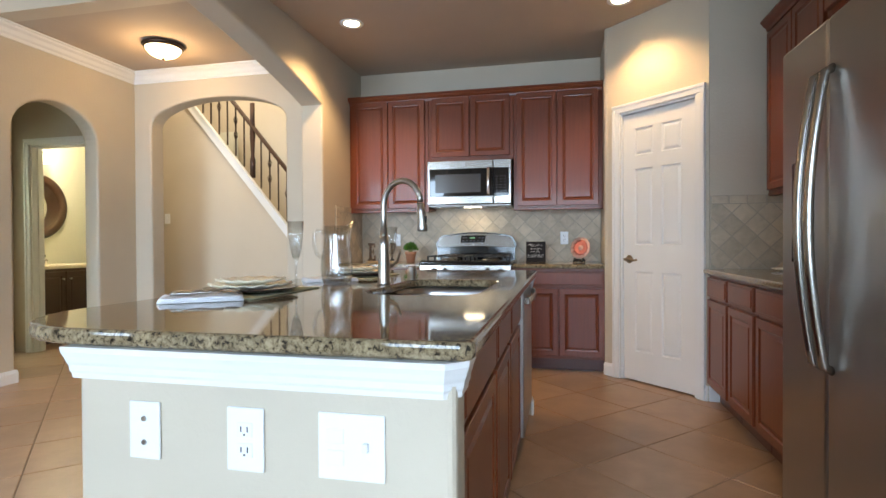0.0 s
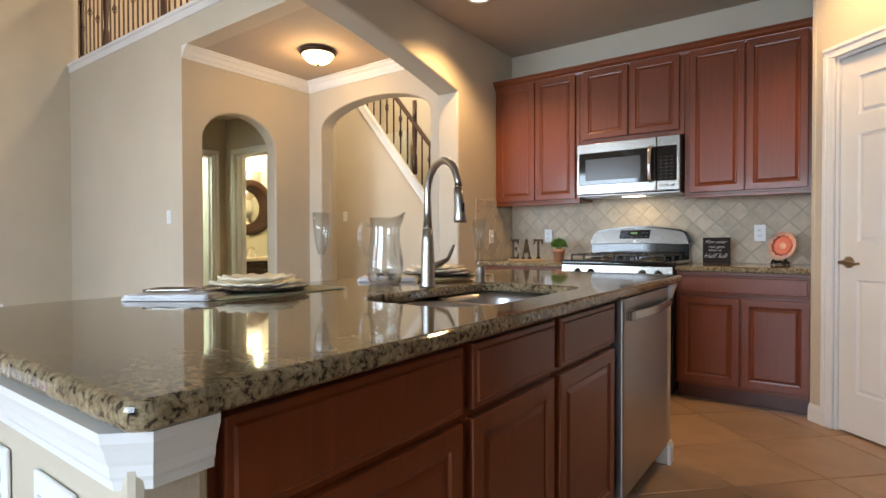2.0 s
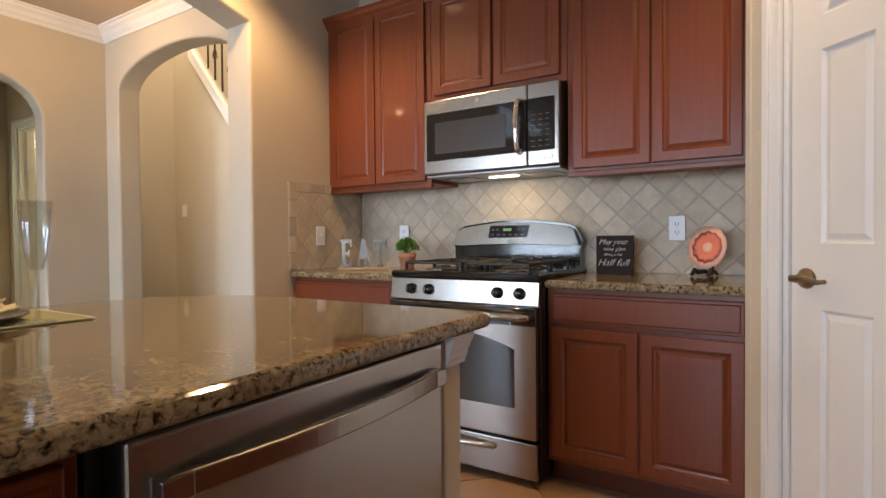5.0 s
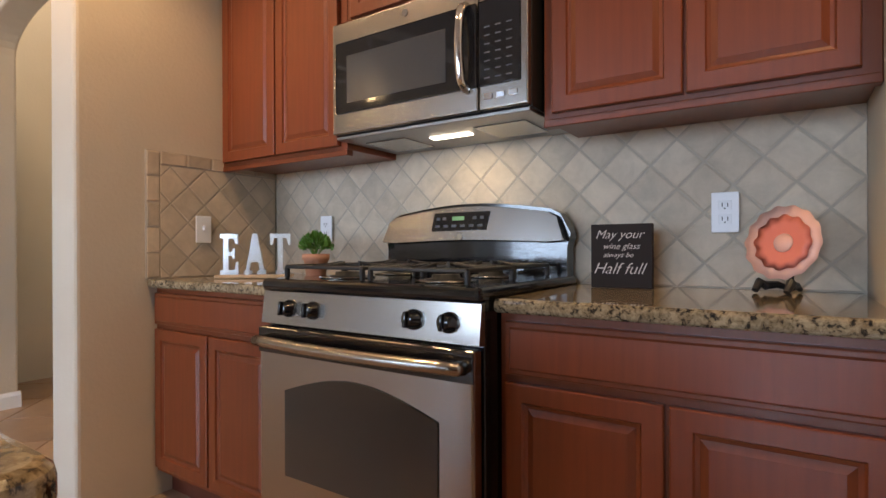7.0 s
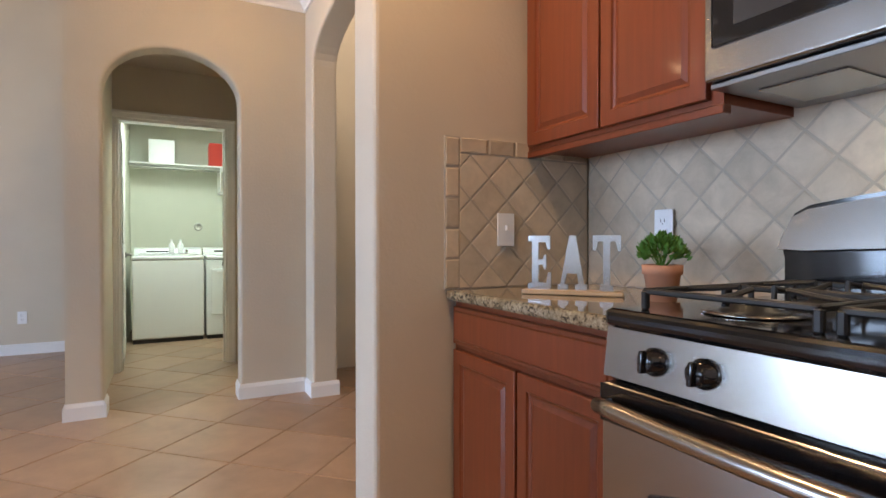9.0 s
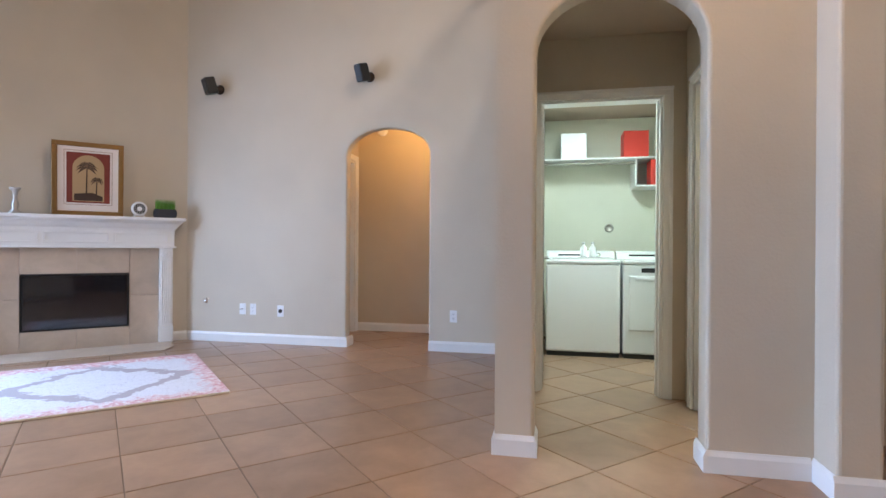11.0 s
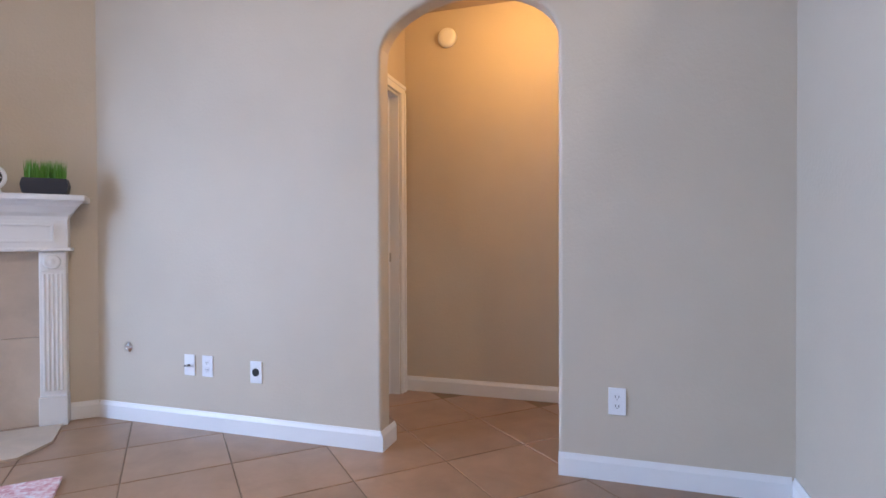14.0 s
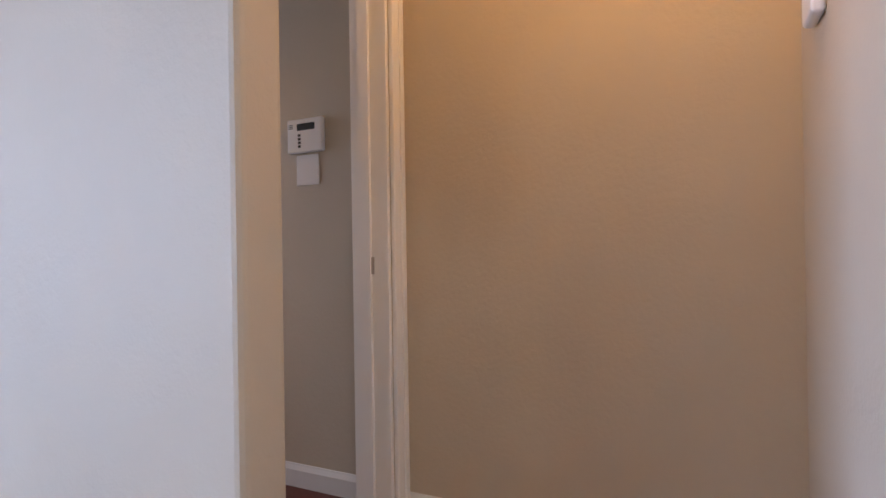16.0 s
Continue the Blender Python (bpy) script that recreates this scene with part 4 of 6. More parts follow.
    for x0 in (0.06, 0.40):
        bm = bm_new()
        for y0, y1 in ((0.05, 0.295), (0.305, 0.55)):
            for (ax, ay), (bx, by) in (((x0, y0), (x0 + 0.31, y0)), ((x0, y1), (x0 + 0.31, y1)), ((x0, y0), (x0, y1)), ((x0 + 0.31, y0), (x0 + 0.31, y1))):
                box(bm, (min(ax, bx) - 0.005, min(ay, by) - 0.005, 0.938), (max(ax, bx) + 0.005, max(ay, by) + 0.005, 0.950), 0.003, 1)
            cy = (y0 + y1) / 2
            cx = x0 + 0.155
            for ax, ay in ((x0, cy), (x0 + 0.31, cy), (cx, y0), (cx, y1)):
                ex, ey = cx + (ax - cx) * 0.28, cy + (ay - cy) * 0.28
                tube(bm, [(ax, ay, 0.944), ((ax + ex) / 2, (ay + ey) / 2, 0.948), (ex, ey, 0.956), (ex, ey, 0.935)], 0.0055, 6)
            for ax, ay in ((x0, y0), (x0 + 0.31, y0), (x0, y1), (x0 + 0.31, y1)):
                box(bm, (ax - 0.007, ay - 0.007, 0.908), (ax + 0.007, ay + 0.007, 0.945), 0.003, 1)
        part("grate", bm, IRON, t, "black cast iron burner grate")
    for x in (0.05, W - 0.05):
        for y in (0.08, 0.6):
            part("foot", box(bm_new(), (x - 0.02, y - 0.02, 0), (x + 0.02, y + 0.02, 0.031)), PLASTICK, t)


stove()


def microwave():
    t = thing("microwave", "stainless over-the-range microwave with dark glass door", "microwave", pose(-0.096, 6.035, 0))
    W, z0, z1 = 0.762, 1.39, 1.80
    part("body", box(bm_new(), (0, 0.03, z0 + 0.012), (W, 0.378, z1), 0.003), PLASTICK, t, "dark grey casing")
    door = part("door", box(bm_new(), (0, 0, z0 + 0.015), (0.60, 0.029, z1 - 0.001), 0.007, 3), STEELH, t, "stainless door")
    part("door_glass", box(bm_new(), (0.022, -0.004, z0 + 0.085), (0.598, -0.0005, z1 - 0.075), 0.004), BGLASS, door, "dark glass window")
    part("inner_screen", box(bm_new(), (0.075, -0.0052, z0 + 0.12), (0.49, -0.0042, z1 - 0.125), 0.0004, 1), material("screen_mesh", (0.05, 0.05, 0.052), 0.18), door, "perforated screen")
    hp = [(0.562, -0.003, z1 - 0.075), (0.562, -0.028, z1 - 0.09)] + [(0.562, -0.034 - 0.012 * math.sin(math.pi * k / 10), z1 - 0.10 - 0.20 * k / 10) for k in range(11)] + [(0.562, -0.028, z0 + 0.10), (0.562, -0.003, z0 + 0.085)]
    part("handle", tube(bm_new(), hp, 0.014, 12), CHROME, door, "polished upright handle", True)
    ctl = part("control_panel", box(bm_new(), (0.603, 0, z0 + 0.015), (W, 0.029, z1 - 0.001), 0.007, 3), STEELH, t, "stainless control panel")
    part("control_glass", box(bm_new(), (0.605, -0.004, z0 + 0.085), (W - 0.022, -0.0005, z1 - 0.075), 0.004), BGLASS, ctl, "dark touch panel")
    for r in range(7):
        for c in range(3):
            part("key_mark", box(bm_new(), (0.625 + 0.036 * c, -0.0046, z0 + 0.105 + 0.025 * r), (0.643 + 0.036 * c, -0.004, z0 + 0.109 + 0.025 * r)), KEYG, ctl)
    for k in range(3):
        part("button", box(bm_new(), (0.622 + 0.04 * k, -0.003, z0 + 0.045), (0.65 + 0.04 * k, -0.0005, z0 + 0.063), 0.002), CHROME, ctl)
    part("badge", lathe(bm_new(), [(0.012, 0), (0.012, 0.003)], 16), CHROME, t).matrix_local = pose(0.33, 0.0, z1 - 0.035, 90, 0, 0)
    part("bottom_plate", box(bm_new(), (0.004, 0.02, z0), (W - 0.004, 0.374, z0 + 0.0115), 0.002), DARKSTEEL, t, "grey underside plate")
    for x in (0.06, 0.52):
        f = part("grease_filter", box(bm_new(), (x, 0.11, z0 - 0.004), (x + 0.18, 0.30, z0 - 0.0005), 0.001, 1), STEEL, t, "metal mesh grease filter")
    part("light_lens", box(bm_new(), (0.31, 0.165, z0 - 0.004), (0.47, 0.20, z0 - 0.0005), 0.001, 1), TUBE, t, "lit cooktop lamp lens")


microwave()


# island
IX0, IX1, IY0, IY1 = -0.215, 0.943, 2.282, 4.805


def rounded(x0, y0, x1, y1, radii, n=8):
    """A rectangle's outline with its own radius at each corner: near left, near right, far right, far left."""
    out = []
    for (cx, cy, a0), r in zip(((x0, y0, 180), (x1, y0, 270), (x1, y1, 0), (x0, y1, 90)), radii):
        ox = cx + r if cx == x0 else cx - r
        oy = cy + r if cy == y0 else cy - r
        for k in range(n + 1):
            a = radians(a0 + 90 * k / n)
            out.append((ox + r * math.cos(a), oy + r * math.sin(a)))
    return out


SINK = rounded(0.395, 3.10, 0.805, 3.865, (0.14, 0.14, 0.09, 0.09), 6)
counter_slab("island_countertop", "polished brown and black speckled granite island top with a sink cut-out", rounded(IX0, IY0, IX1, IY1, (0.30, 0.03, 0.03, 0.42)), hole=SINK)


def half_wall():
    bm = bm_new()
    box(bm, (0.09, 2.295, 0), (0.91, 2.389, CT - 0.036), 0.016, 3)
    box(bm, (0.09, 2.35, 0), (0.25, 4.70, CT - 0.036), 0.016, 3)
    box(bm, (0.09, 4.625, 0), (0.91, 4.705, CT - 0.036), 0.012, 3)
    return solid("wall_island", bm, WALL, "beige painted half wall under the island top", "wall")


half_wall()


def molding_ring(name, pts, z_top, label):
    """A stepped moulding under the counter, out from a plan outline."""
    prof = [(0.0005, -0.068), (0.006, -0.068), (0.007, -0.058), (0.010, -0.052), (0.011, -0.04), (0.014, -0.033), (0.017, -0.022), (0.021, -0.012), (0.022, 0), (0.0005, 0)]
    bm = bm_new()
    P = [Vector((x, y, 0)) for x, y in pts]
    rings = []
    for i, p in enumerate(P):
        d0 = (p - P[i - 1]).normalized() if i else (P[1] - p).normalized()
        d1 = (P[i + 1] - p).normalized() if i < len(P) - 1 else d0
        n0, n1 = Vector((d0.y, -d0.x, 0)), Vector((d1.y, -d1.x, 0))
        b = (n0 + n1).normalized()
        b = b / max(0.3, b.dot(n0))
        rings.append([bm.verts.new(p + b * q + Vector((0, 0, z_top + z))) for q, z in prof])
    for r0, r1 in zip(rings, rings[1:]):
        for k in range(len(prof)):
            j = (k + 1) % len(prof)
            bm.faces.new((r0[k], r0[j], r1[j], r1[k]))
    bm.faces.new(rings[0][::-1])
    bm.faces.new(rings[-1])
    return solid(name, bm, TRIM, label, "trim")


molding_ring("trim_island", [(0.09, 4.705), (0.09, 2.295), (0.885, 2.295), (0.91, 2.32), (0.91, 2.388)], CT - 0.0365, "white stepped moulding under the island top")
molding_ring("trim_island_far", [(0.91, 4.635), (0.91, 4.705), (0.80, 4.705)], CT - 0.0365, "white stepped moulding under the island top")
strip("baseboard_island", [(0.91, 4.635), (0.91, 4.705)], 0.10, 0.014, TRIM, BB, -1)
strip("baseboard_island_near", [(0.09, 2.295), (0.91, 2.295)], 0.10, 0.014, TRIM, BB, -1)
IM = pose(0.88, 2.391, 0, 0, 0, 90)
IG = "island cabinets"
cabinet("island_cabinet", "cherry island cabinet with a wide false drawer front and door", IM, 0.572, 0.844, 0.62, [("drawer", 0.02, 0.685, 0.535, 0.14), ("door", 0.02, 0.125, 0.535, 0.54)], toe=0.10, group=IG)
cabinet("island_cabinet", "cherry island cabinet with a drawer front over one door", IM @ pose(0.574, 0, 0), 0.453, 0.844, 0.45, [("drawer", 0.02, 0.685, 0.415, 0.14), ("door", 0.02, 0.125, 0.415, 0.54)], toe=0.10, group=IG, low=0.58)
cabinet("island_cabinet", "cherry island cabinet with a drawer front beside the dishwasher", IM @ pose(1.029, 0, 0), 0.508, 0.844, 0.45, [("drawer", 0.02, 0.685, 0.468, 0.14), ("door", 0.02, 0.125, 0.468, 0.54)], toe=0.10, group=IG, low=0.58)


def dishwasher():
    t = thing("dishwasher", "built-in stainless dishwasher with a bowed bar handle in the island", "dishwasher", pose(0.88, 3.93, 0, 0, 0, 90))
    part("tub", box(bm_new(), (0.012, 0.02, 0.03), (0.69, 0.58, 0.835), 0.003), PLASTICK, t)
    d = part("door", box(bm_new(), (0.03, -0.035, 0.10), (0.686, 0.018, 0.835), 0.008, 3), STEELV, t, "brushed stainless door")
    bar = [(0.07 + 0.585 * k / 14, -0.055 - 0.024 * math.sin(math.pi * k / 14)) for k in range(15)]
    h = part("handle", prism(bm_new(), [(x, y, 0.752) for x, y in bar] + [(x, y + 0.014, 0.752) for x, y in bar[::-1]], (0, 0, 0.034), 0.004, lambda e: abs(e.verts[0].co.z - e.verts[1].co.z) < 1e-5), STEEL, d, "flat bowed stainless handle")
    for x in (0.07, 0.637):
        part("end_block", box(bm_new(), (x - 0.012, -0.060, 0.753), (x + 0.028, -0.0345, 0.785), 0.003), STEEL, h)
    part("toe_panel", box(bm_new(), (0.03, 0.03, 0.0), (0.686, 0.05, 0.095)), PLASTICK, t)


dishwasher()


def sink():
    t = thing("double_sink", "undermounted stainless double bowl sink", "sink")
    for nm, (y0, y1), dep in (("large_bowl", (3.085, 3.465), 0.2), ("small_bowl", (3.495, 3.88), 0.17)):
        bm = bm_new()
        rings = []
        for inset, z, r in ((-0.012, CT - 0.0375, 0.13), (0.0, CT - 0.0375, 0.12), (0.004, CT - 0.07, 0.115), (0.012, CT - 0.04 - dep * 0.8, 0.11), (0.05, CT - 0.04 - dep, 0.09), (0.15, CT - 0.045 - dep, 0.02)):
            rings.append([bm.verts.new((x, y, z)) for x, y in rounded(0.385 + inset, y0 + inset, 0.815 - inset, y1 - inset, (r,) * 4, 6)])
        for r0, r1 in zip(rings, rings[1:]):
            for k in range(len(r0)):
                bm.faces.new((r0[k], r0[(k + 1) % len(r0)], r1[(k + 1) % len(r0)], r1[k]))
        bm.faces.new(rings[-1])
        b = part(nm, bm, SINKM, t, "satin stainless bowl", True)
        part("drain", lathe(bm_new(), [(0.045, 0), (0.045, 0.004), (0.03, 0.003), (0.028, -0.001), (0, -0.001)], 20), CHROME, b, "", True).location = (0.60, (y0 + y1) / 2, CT - 0.044 - dep)
    part("divider", box(bm_new(), (0.42, 3.462, CT - 0.16), (0.78, 3.498, CT - 0.05), 0.012, 3), SINKM, t)


sink()


def faucet():
    t = thing("kitchen_faucet", "brushed nickel pull-down gooseneck faucet on the island", "faucet", pose(0.345, 3.545, CT, 0, 0, -22))
    part("base_column", lathe(bm_new(), [(0.03, 0), (0.03, 0.006), (0.026, 0.02), (0.024, 0.12), (0.021, 0.17), (0.019, 0.21)], 20), NICKEL, t, "", True)
    pts, rad = [(0, 0, 0.20), (0, 0, 0.29)], [0.017, 0.013]
    for k in range(1, 17):
        a = math.pi * k / 16 * 0.97
        pts.append((0.10 - 0.10 * math.cos(a), 0, 0.335 + 0.105 * math.sin(a)))
        rad.append(0.0125)
    pts.insert(2, (0, 0, 0.335))
    rad.insert(2, 0.0125)
    part("gooseneck", tube(bm_new(), pts, rad, 14), NICKEL, t, "", True)
    part("spray_head", tube(bm_new(), [(0.199, 0, 0.34), (0.202, 0, 0.31), (0.207, 0, 0.27), (0.209, 0, 0.235), (0.209, 0, 0.225)], [0.014, 0.0165, 0.018, 0.022, 0.02], 16), NICKEL, t, "pull-down spray head", True)
    part("spray_button", box(bm_new(), (0.218, -0.006, 0.258), (0.228, 0.006, 0.288), 0.003), PLASTICK, t)
    lv = part("lever", tube(bm_new(), [(0, 0.02, 0.075), (0.0, 0.05, 0.082), (0.0, 0.085, 0.098), (0.0, 0.105, 0.135), (0, 0.112, 0.15)], [0.015, 0.011, 0.008, 0.006, 0.005], 10), NICKEL, t, "curved lever handle", True)


faucet()
t = thing("soap_dispenser", "short brushed nickel air gap cap beside the sink", "sink cap", pose(0.385, 3.84, CT))
part("cap", lathe(bm_new(), [(0.024, 0.004), (0.022, 0.006), (0.0215, 0.058), (0.018, 0.066), (0, 0.067)], 20), NICKEL, t, "", True)
part("flange", lathe(bm_new(), [(0.03, 0), (0.03, 0.004), (0.0, 0.0045)], 20), NICKEL, t, "", True)


# pantry door with six panels
def six_panel(w, h, th=0.035, mat=DOORW):
    xs = [0, w * 0.17, w * 0.44, w * 0.56, w * 0.83, w]
    zs = [0, 0.22, 0.83, 1.03, 1.61, 1.71, 1.915, h]
    zs = [z * h / 2.03 if k < 7 else h for k, z in enumerate(zs)]
    bm = bm_new()
    grid = [[bm.verts.new((x, 0, z)) for x in xs] for z in zs]
    panels = []
    for j in range(len(zs) - 1):
        for i in range(len(xs) - 1):
            f = bm.faces.new((grid[j][i], grid[j][i + 1], grid[j + 1][i + 1], grid[j + 1][i]))
            if i in (1, 3) and j in (1, 3, 5):
                panels.append(f)
    bm.normal_update()
    for f in panels:
        bmesh.ops.inset_region(bm, faces=[f], thickness=0.012, depth=-0.009)
        bmesh.ops.inset_region(bm, faces=[f], thickness=0.006, depth=0.0)
        bmesh.ops.inset_region(bm, faces=[f], thickness=0.022, depth=0.007)
    back = box(bm_new(), (0, 0.012, 0), (w, th, h))
    tmp = bpy.data.meshes.new("tmp")
    back.to_mesh(tmp)
    back.free()
    bm.from_mesh(tmp)
    bpy.data.meshes.remove(tmp)
    return bm


def lever_set(parent, x, z, flip, mat):
    h = part("door_handle", lathe(bm_new(), [(0.032, 0), (0.032, 0.005), (0.022, 0.012), (0.013, 0.016), (0.012, 0.045)], 18), mat, parent, "aged bronze lever handle", True)
    h.matrix_local = pose(x, -0.001, z, 90, 0, 0)
    part("lever", tube(bm_new(), [(x - 0.012 * flip, -0.048, z), (x + 0.03 * flip, -0.05, z + 0.003), (x + 0.075 * flip, -0.05, z - 0.006), (x + 0.10 * flip, -0.046, z - 0.002)], [0.011, 0.009, 0.008, 0.006], 10), mat, parent, "", True)


BRASS = material("aged_nickel_bronze", (0.30, 0.22, 0.14), 0.3, 0.9)
t = thing("door_1", "closed white six-panel pantry door with a bronze lever", "door", PANT @ pose(0.156, 0.012, 0.012), kind="structure")
leaf = part("door_leaf", six_panel(0.588, 2.015), DOORW, t)
lever_set(leaf, 0.055, 0.915, 1, BRASS)
for z in (0.22, 1.0, 1.78):
    part("hinge", tube(bm_new(), [(0.594, -0.004, z - 0.045), (0.594, -0.004, z + 0.045)], 0.006, 8), NICKEL, leaf)


# ---- lamps and fittings ----
def can_light(x, y):
    t = thing("recessed_light", "lit white recessed ceiling light", "ceiling light", pose(x, y, 2.75), "recessed lights")
    part("trim_ring", lathe(bm_new(), [(0.062, -0.001), (0.064, -0.004), (0.088, -0.006), (0.092, -0.001)], 28), PLASTICW, t, "white trim ring", True)
    part("lens", lathe(bm_new(), [(0.061, -0.0008), (0.061, -0.0025), (0.0, -0.0025)], 28), CANL, t, "glowing lens", True)


can_light(-0.475, 5.20)
can_light(1.50, 5.26)

t = thing("flush_ceiling_lamp", "lit frosted bowl ceiling lamp with a bronze rim", "ceiling lamp", pose(-2.16, 5.20, 2.74))
part("rim", lathe(bm_new(), [(0.05, 0), (0.155, -0.004), (0.165, -0.02), (0.15, -0.04), (0.12, -0.045), (0.1, -0.02)], 32), BRONZE, t, "dark bronze rim", True)
g = part("bowl", lathe(bm_new(), [(0.14, -0.035), (0.135, -0.055), (0.105, -0.09), (0.06, -0.112), (0.0, -0.12)], 32), LAMPW, t, "glowing frosted glass bowl", True)
part("finial", lathe(bm_new(), [(0.012, -0.118), (0.014, -0.13), (0.006, -0.138), (0, -0.145)], 12), BRONZE, t, "", True)

t = thing("smoke_detector", "round white smoke detector high on the hall wall", "smoke detector", pose(-6.5195, 2.68, 2.41, 0, 90, 0))
part("disc", lathe(bm_new(), [(0.065, 0), (0.065, 0.02), (0.055, 0.034), (0.03, 0.038), (0, 0.038)], 24), PLASTICW, t, "", True)


def wall_plate(name, label, m, kind, w=0.072, h=0.117):
    """A cover plate in local x and z, facing -y."""
    t = thing(name, label, "socket" if "outlet" in name else "wall plate", m, "wall plates")
    part("cover", box(bm_new(), (-w / 2, -0.006, -h / 2), (w / 2, 0, h / 2), 0.0025), PLASTICW, t)
    if kind == "outlet":
        for z in (-0.02, 0.02):
            r = part("receptacle", box(bm_new(), (-0.017, -0.0085, z - 0.014), (0.017, -0.0062, z + 0.014), 0.001, 1), PLASTICW, t)
            for x in (-0.007, 0.007):
                part("slot", box(bm_new(), (x - 0.0013, -0.0092, z - 0.004), (x + 0.0013, -0.0088, z + 0.007)), SLOT, r)
            part("slot", box(bm_new(), (-0.002, -0.0092, z - 0.011), (0.002, -0.0088, z - 0.007)), SLOT, r)
    elif kind == "switch":
        part("toggle", box(bm_new(), (-0.005, -0.018, -0.004), (0.005, -0.0063, 0.016), 0.002), PLASTICW, t)
    elif kind == "rocker":
        part("rocker", box(bm_new(), (-0.016, -0.010, -0.033), (0.016, -0.0063, 0.033), 0.002), PLASTICW, t)
    elif kind == "coax":
        part("jack", tube(bm_new(), [(0, -0.0063, 0), (0, -0.03, 0.002)], 0.006, 10), NICKEL, t, "metal cable jack", True)
        part("cross_pin", tube(bm_new(), [(-0.02, -0.024, -0.003), (0.02, -0.024, 0.004)], 0.004, 8), IRON, t, "", True)
    elif kind == "port":
        part("port", lathe(bm_new(), [(0.021, 0), (0.021, 0.004), (0.0, 0.0045)], 18), SLOT, t, "round black port").matrix_local = pose(0, -0.0062, 0, 90, 0, 0)
    elif kind == "twin":
        for z in (-0.024, 0.024):
            part("screw_cap", lathe(bm_new(), [(0.006, 0), (0.005, 0.003), (0, 0.003)], 10), NICKEL, t).matrix_local = pose(0, -0.0062, z, 90, 0, 0)
    elif kind == "double":
        for z in (-0.02, 0.02):
            part("receptacle", box(bm_new(), (-0.047, -0.0085, z - 0.014), (-0.013, -0.0062, z + 0.014), 0.001, 1), PLASTICW, t)
        part("toggle", box(bm_new(), (0.025, -0.016, -0.006), (0.036, -0.0063, 0.012), 0.002), PLASTICW, t)
    return t


# island end
wall_plate("wall_plate", "white blank plate with two screws on the island end", pose(0.262, 2.2935, 0.677), "twin")
wall_plate("outlet_plate", "white double outlet with reset buttons on the island end", pose(0.492, 2.2935, 0.675), "outlet", 0.08, 0.125)
wall_plate("outlet_plate", "wide white plate with outlet and switch on the island", pose(0.712, 2.2935, 0.677), "double", 0.132, 0.125)
# backsplash
wall_plate("outlet_plate", "white outlet plate on the travertine backsplash", pose(1.12, 6.3975, 1.10), "outlet")
wall_plate("outlet_plate", "white outlet plate on the backsplash behind the plant", pose(-0.50, 6.3975, 1.09), "outlet")
wall_plate("switch_plate", "cream switch plate on the side backsplash", pose(-0.8635, 6.015, 1.085, 0, 0, 90), "switch")
# living walls
LW = lambda y, z: pose(XF + 0.0005, y, z, 0, 0, 90)
wall_plate("cable_plate", "white cable plate with a metal jack low on the wall", LW(1.497, 0.351), "coax")
wall_plate("outlet_plate", "white outlet plate low on the living wall", LW(1.618, 0.351), "outlet")
wall_plate("port_plate", "white plate with a round black port", LW(1.932, 0.340), "port")
wall_plate("outlet_plate", "white outlet plate beside the arched opening", LW(3.756, 0.343), "outlet")
wall_plate("switch_plate", "white switch plate near the wall corner", pose(-3.245, YL - 0.0005, 1.265), "rocker", 0.075, 0.12)
wall_plate("outlet_plate", "white outlet plate low on the side wall", pose(-3.65, YL - 0.0005, 0.315), "outlet")
wall_plate("switch_plate", "white switch plate on the stair wall", pose(-3.40, 6.6985, 1.36), "switch")
t = thing("air_freshener", "white plug-in air freshener in the low outlet", "air freshener", pose(-3.65, YL - 0.01, 0.315))
part("body", box(bm_new(), (-0.022, -0.05, -0.03), (0.022, 0, 0.035), 0.012, 3), PLASTICW, t)
part("vial", lathe(bm_new(), [(0.014, -0.075), (0.017, -0.07), (0.017, -0.04), (0.01, -0.03)], 16, (0, -0.03, 0)), CLEAR, t, "clear glass vial", True)
t = thing("gas_valve", "round chrome gas key valve plate", "valve", pose(XF + 0.0005, 1.055, 0.426, 90, 0, 90))
part("escutcheon", lathe(bm_new(), [(0.032, 0), (0.030, 0.004), (0.018, 0.008), (0.016, 0.012), (0.007, 0.012), (0.006, 0.004), (0, 0.004)], 24), CHROME, t, "", True)


def speaker(y, z, turn):
    t = thing("wall_speaker", "small black satellite speaker on a wall bracket", "speaker", pose(XF, y, z), "wall speakers")
    part("bracket", lathe(bm_new(), [(0.05, 0), (0.052, 0.01), (0.045, 0.03), (0.02, 0.045), (0.018, 0.09)], 20), BRONZE, t, "round bronze bracket", True).matrix_local = pose(0, 0, 0, 0, 90, 0)
    b = part("cabinet", box(bm_new(), (-0.055, -0.05, -0.085), (0.055, 0.05, 0.085), 0.014, 3), PLASTICK, t, "black speaker box")
    b.matrix_local = pose(0.125, -0.035, 0.01, 0, 18, turn)
    part("grille", box(bm_new(), (0.0555, -0.042, -0.075), (0.059, 0.042, 0.075), 0.001, 1), IRON, b, "black mesh grille")


speaker(1.218, 2.67, -35)
speaker(2.893, 2.705, -25)

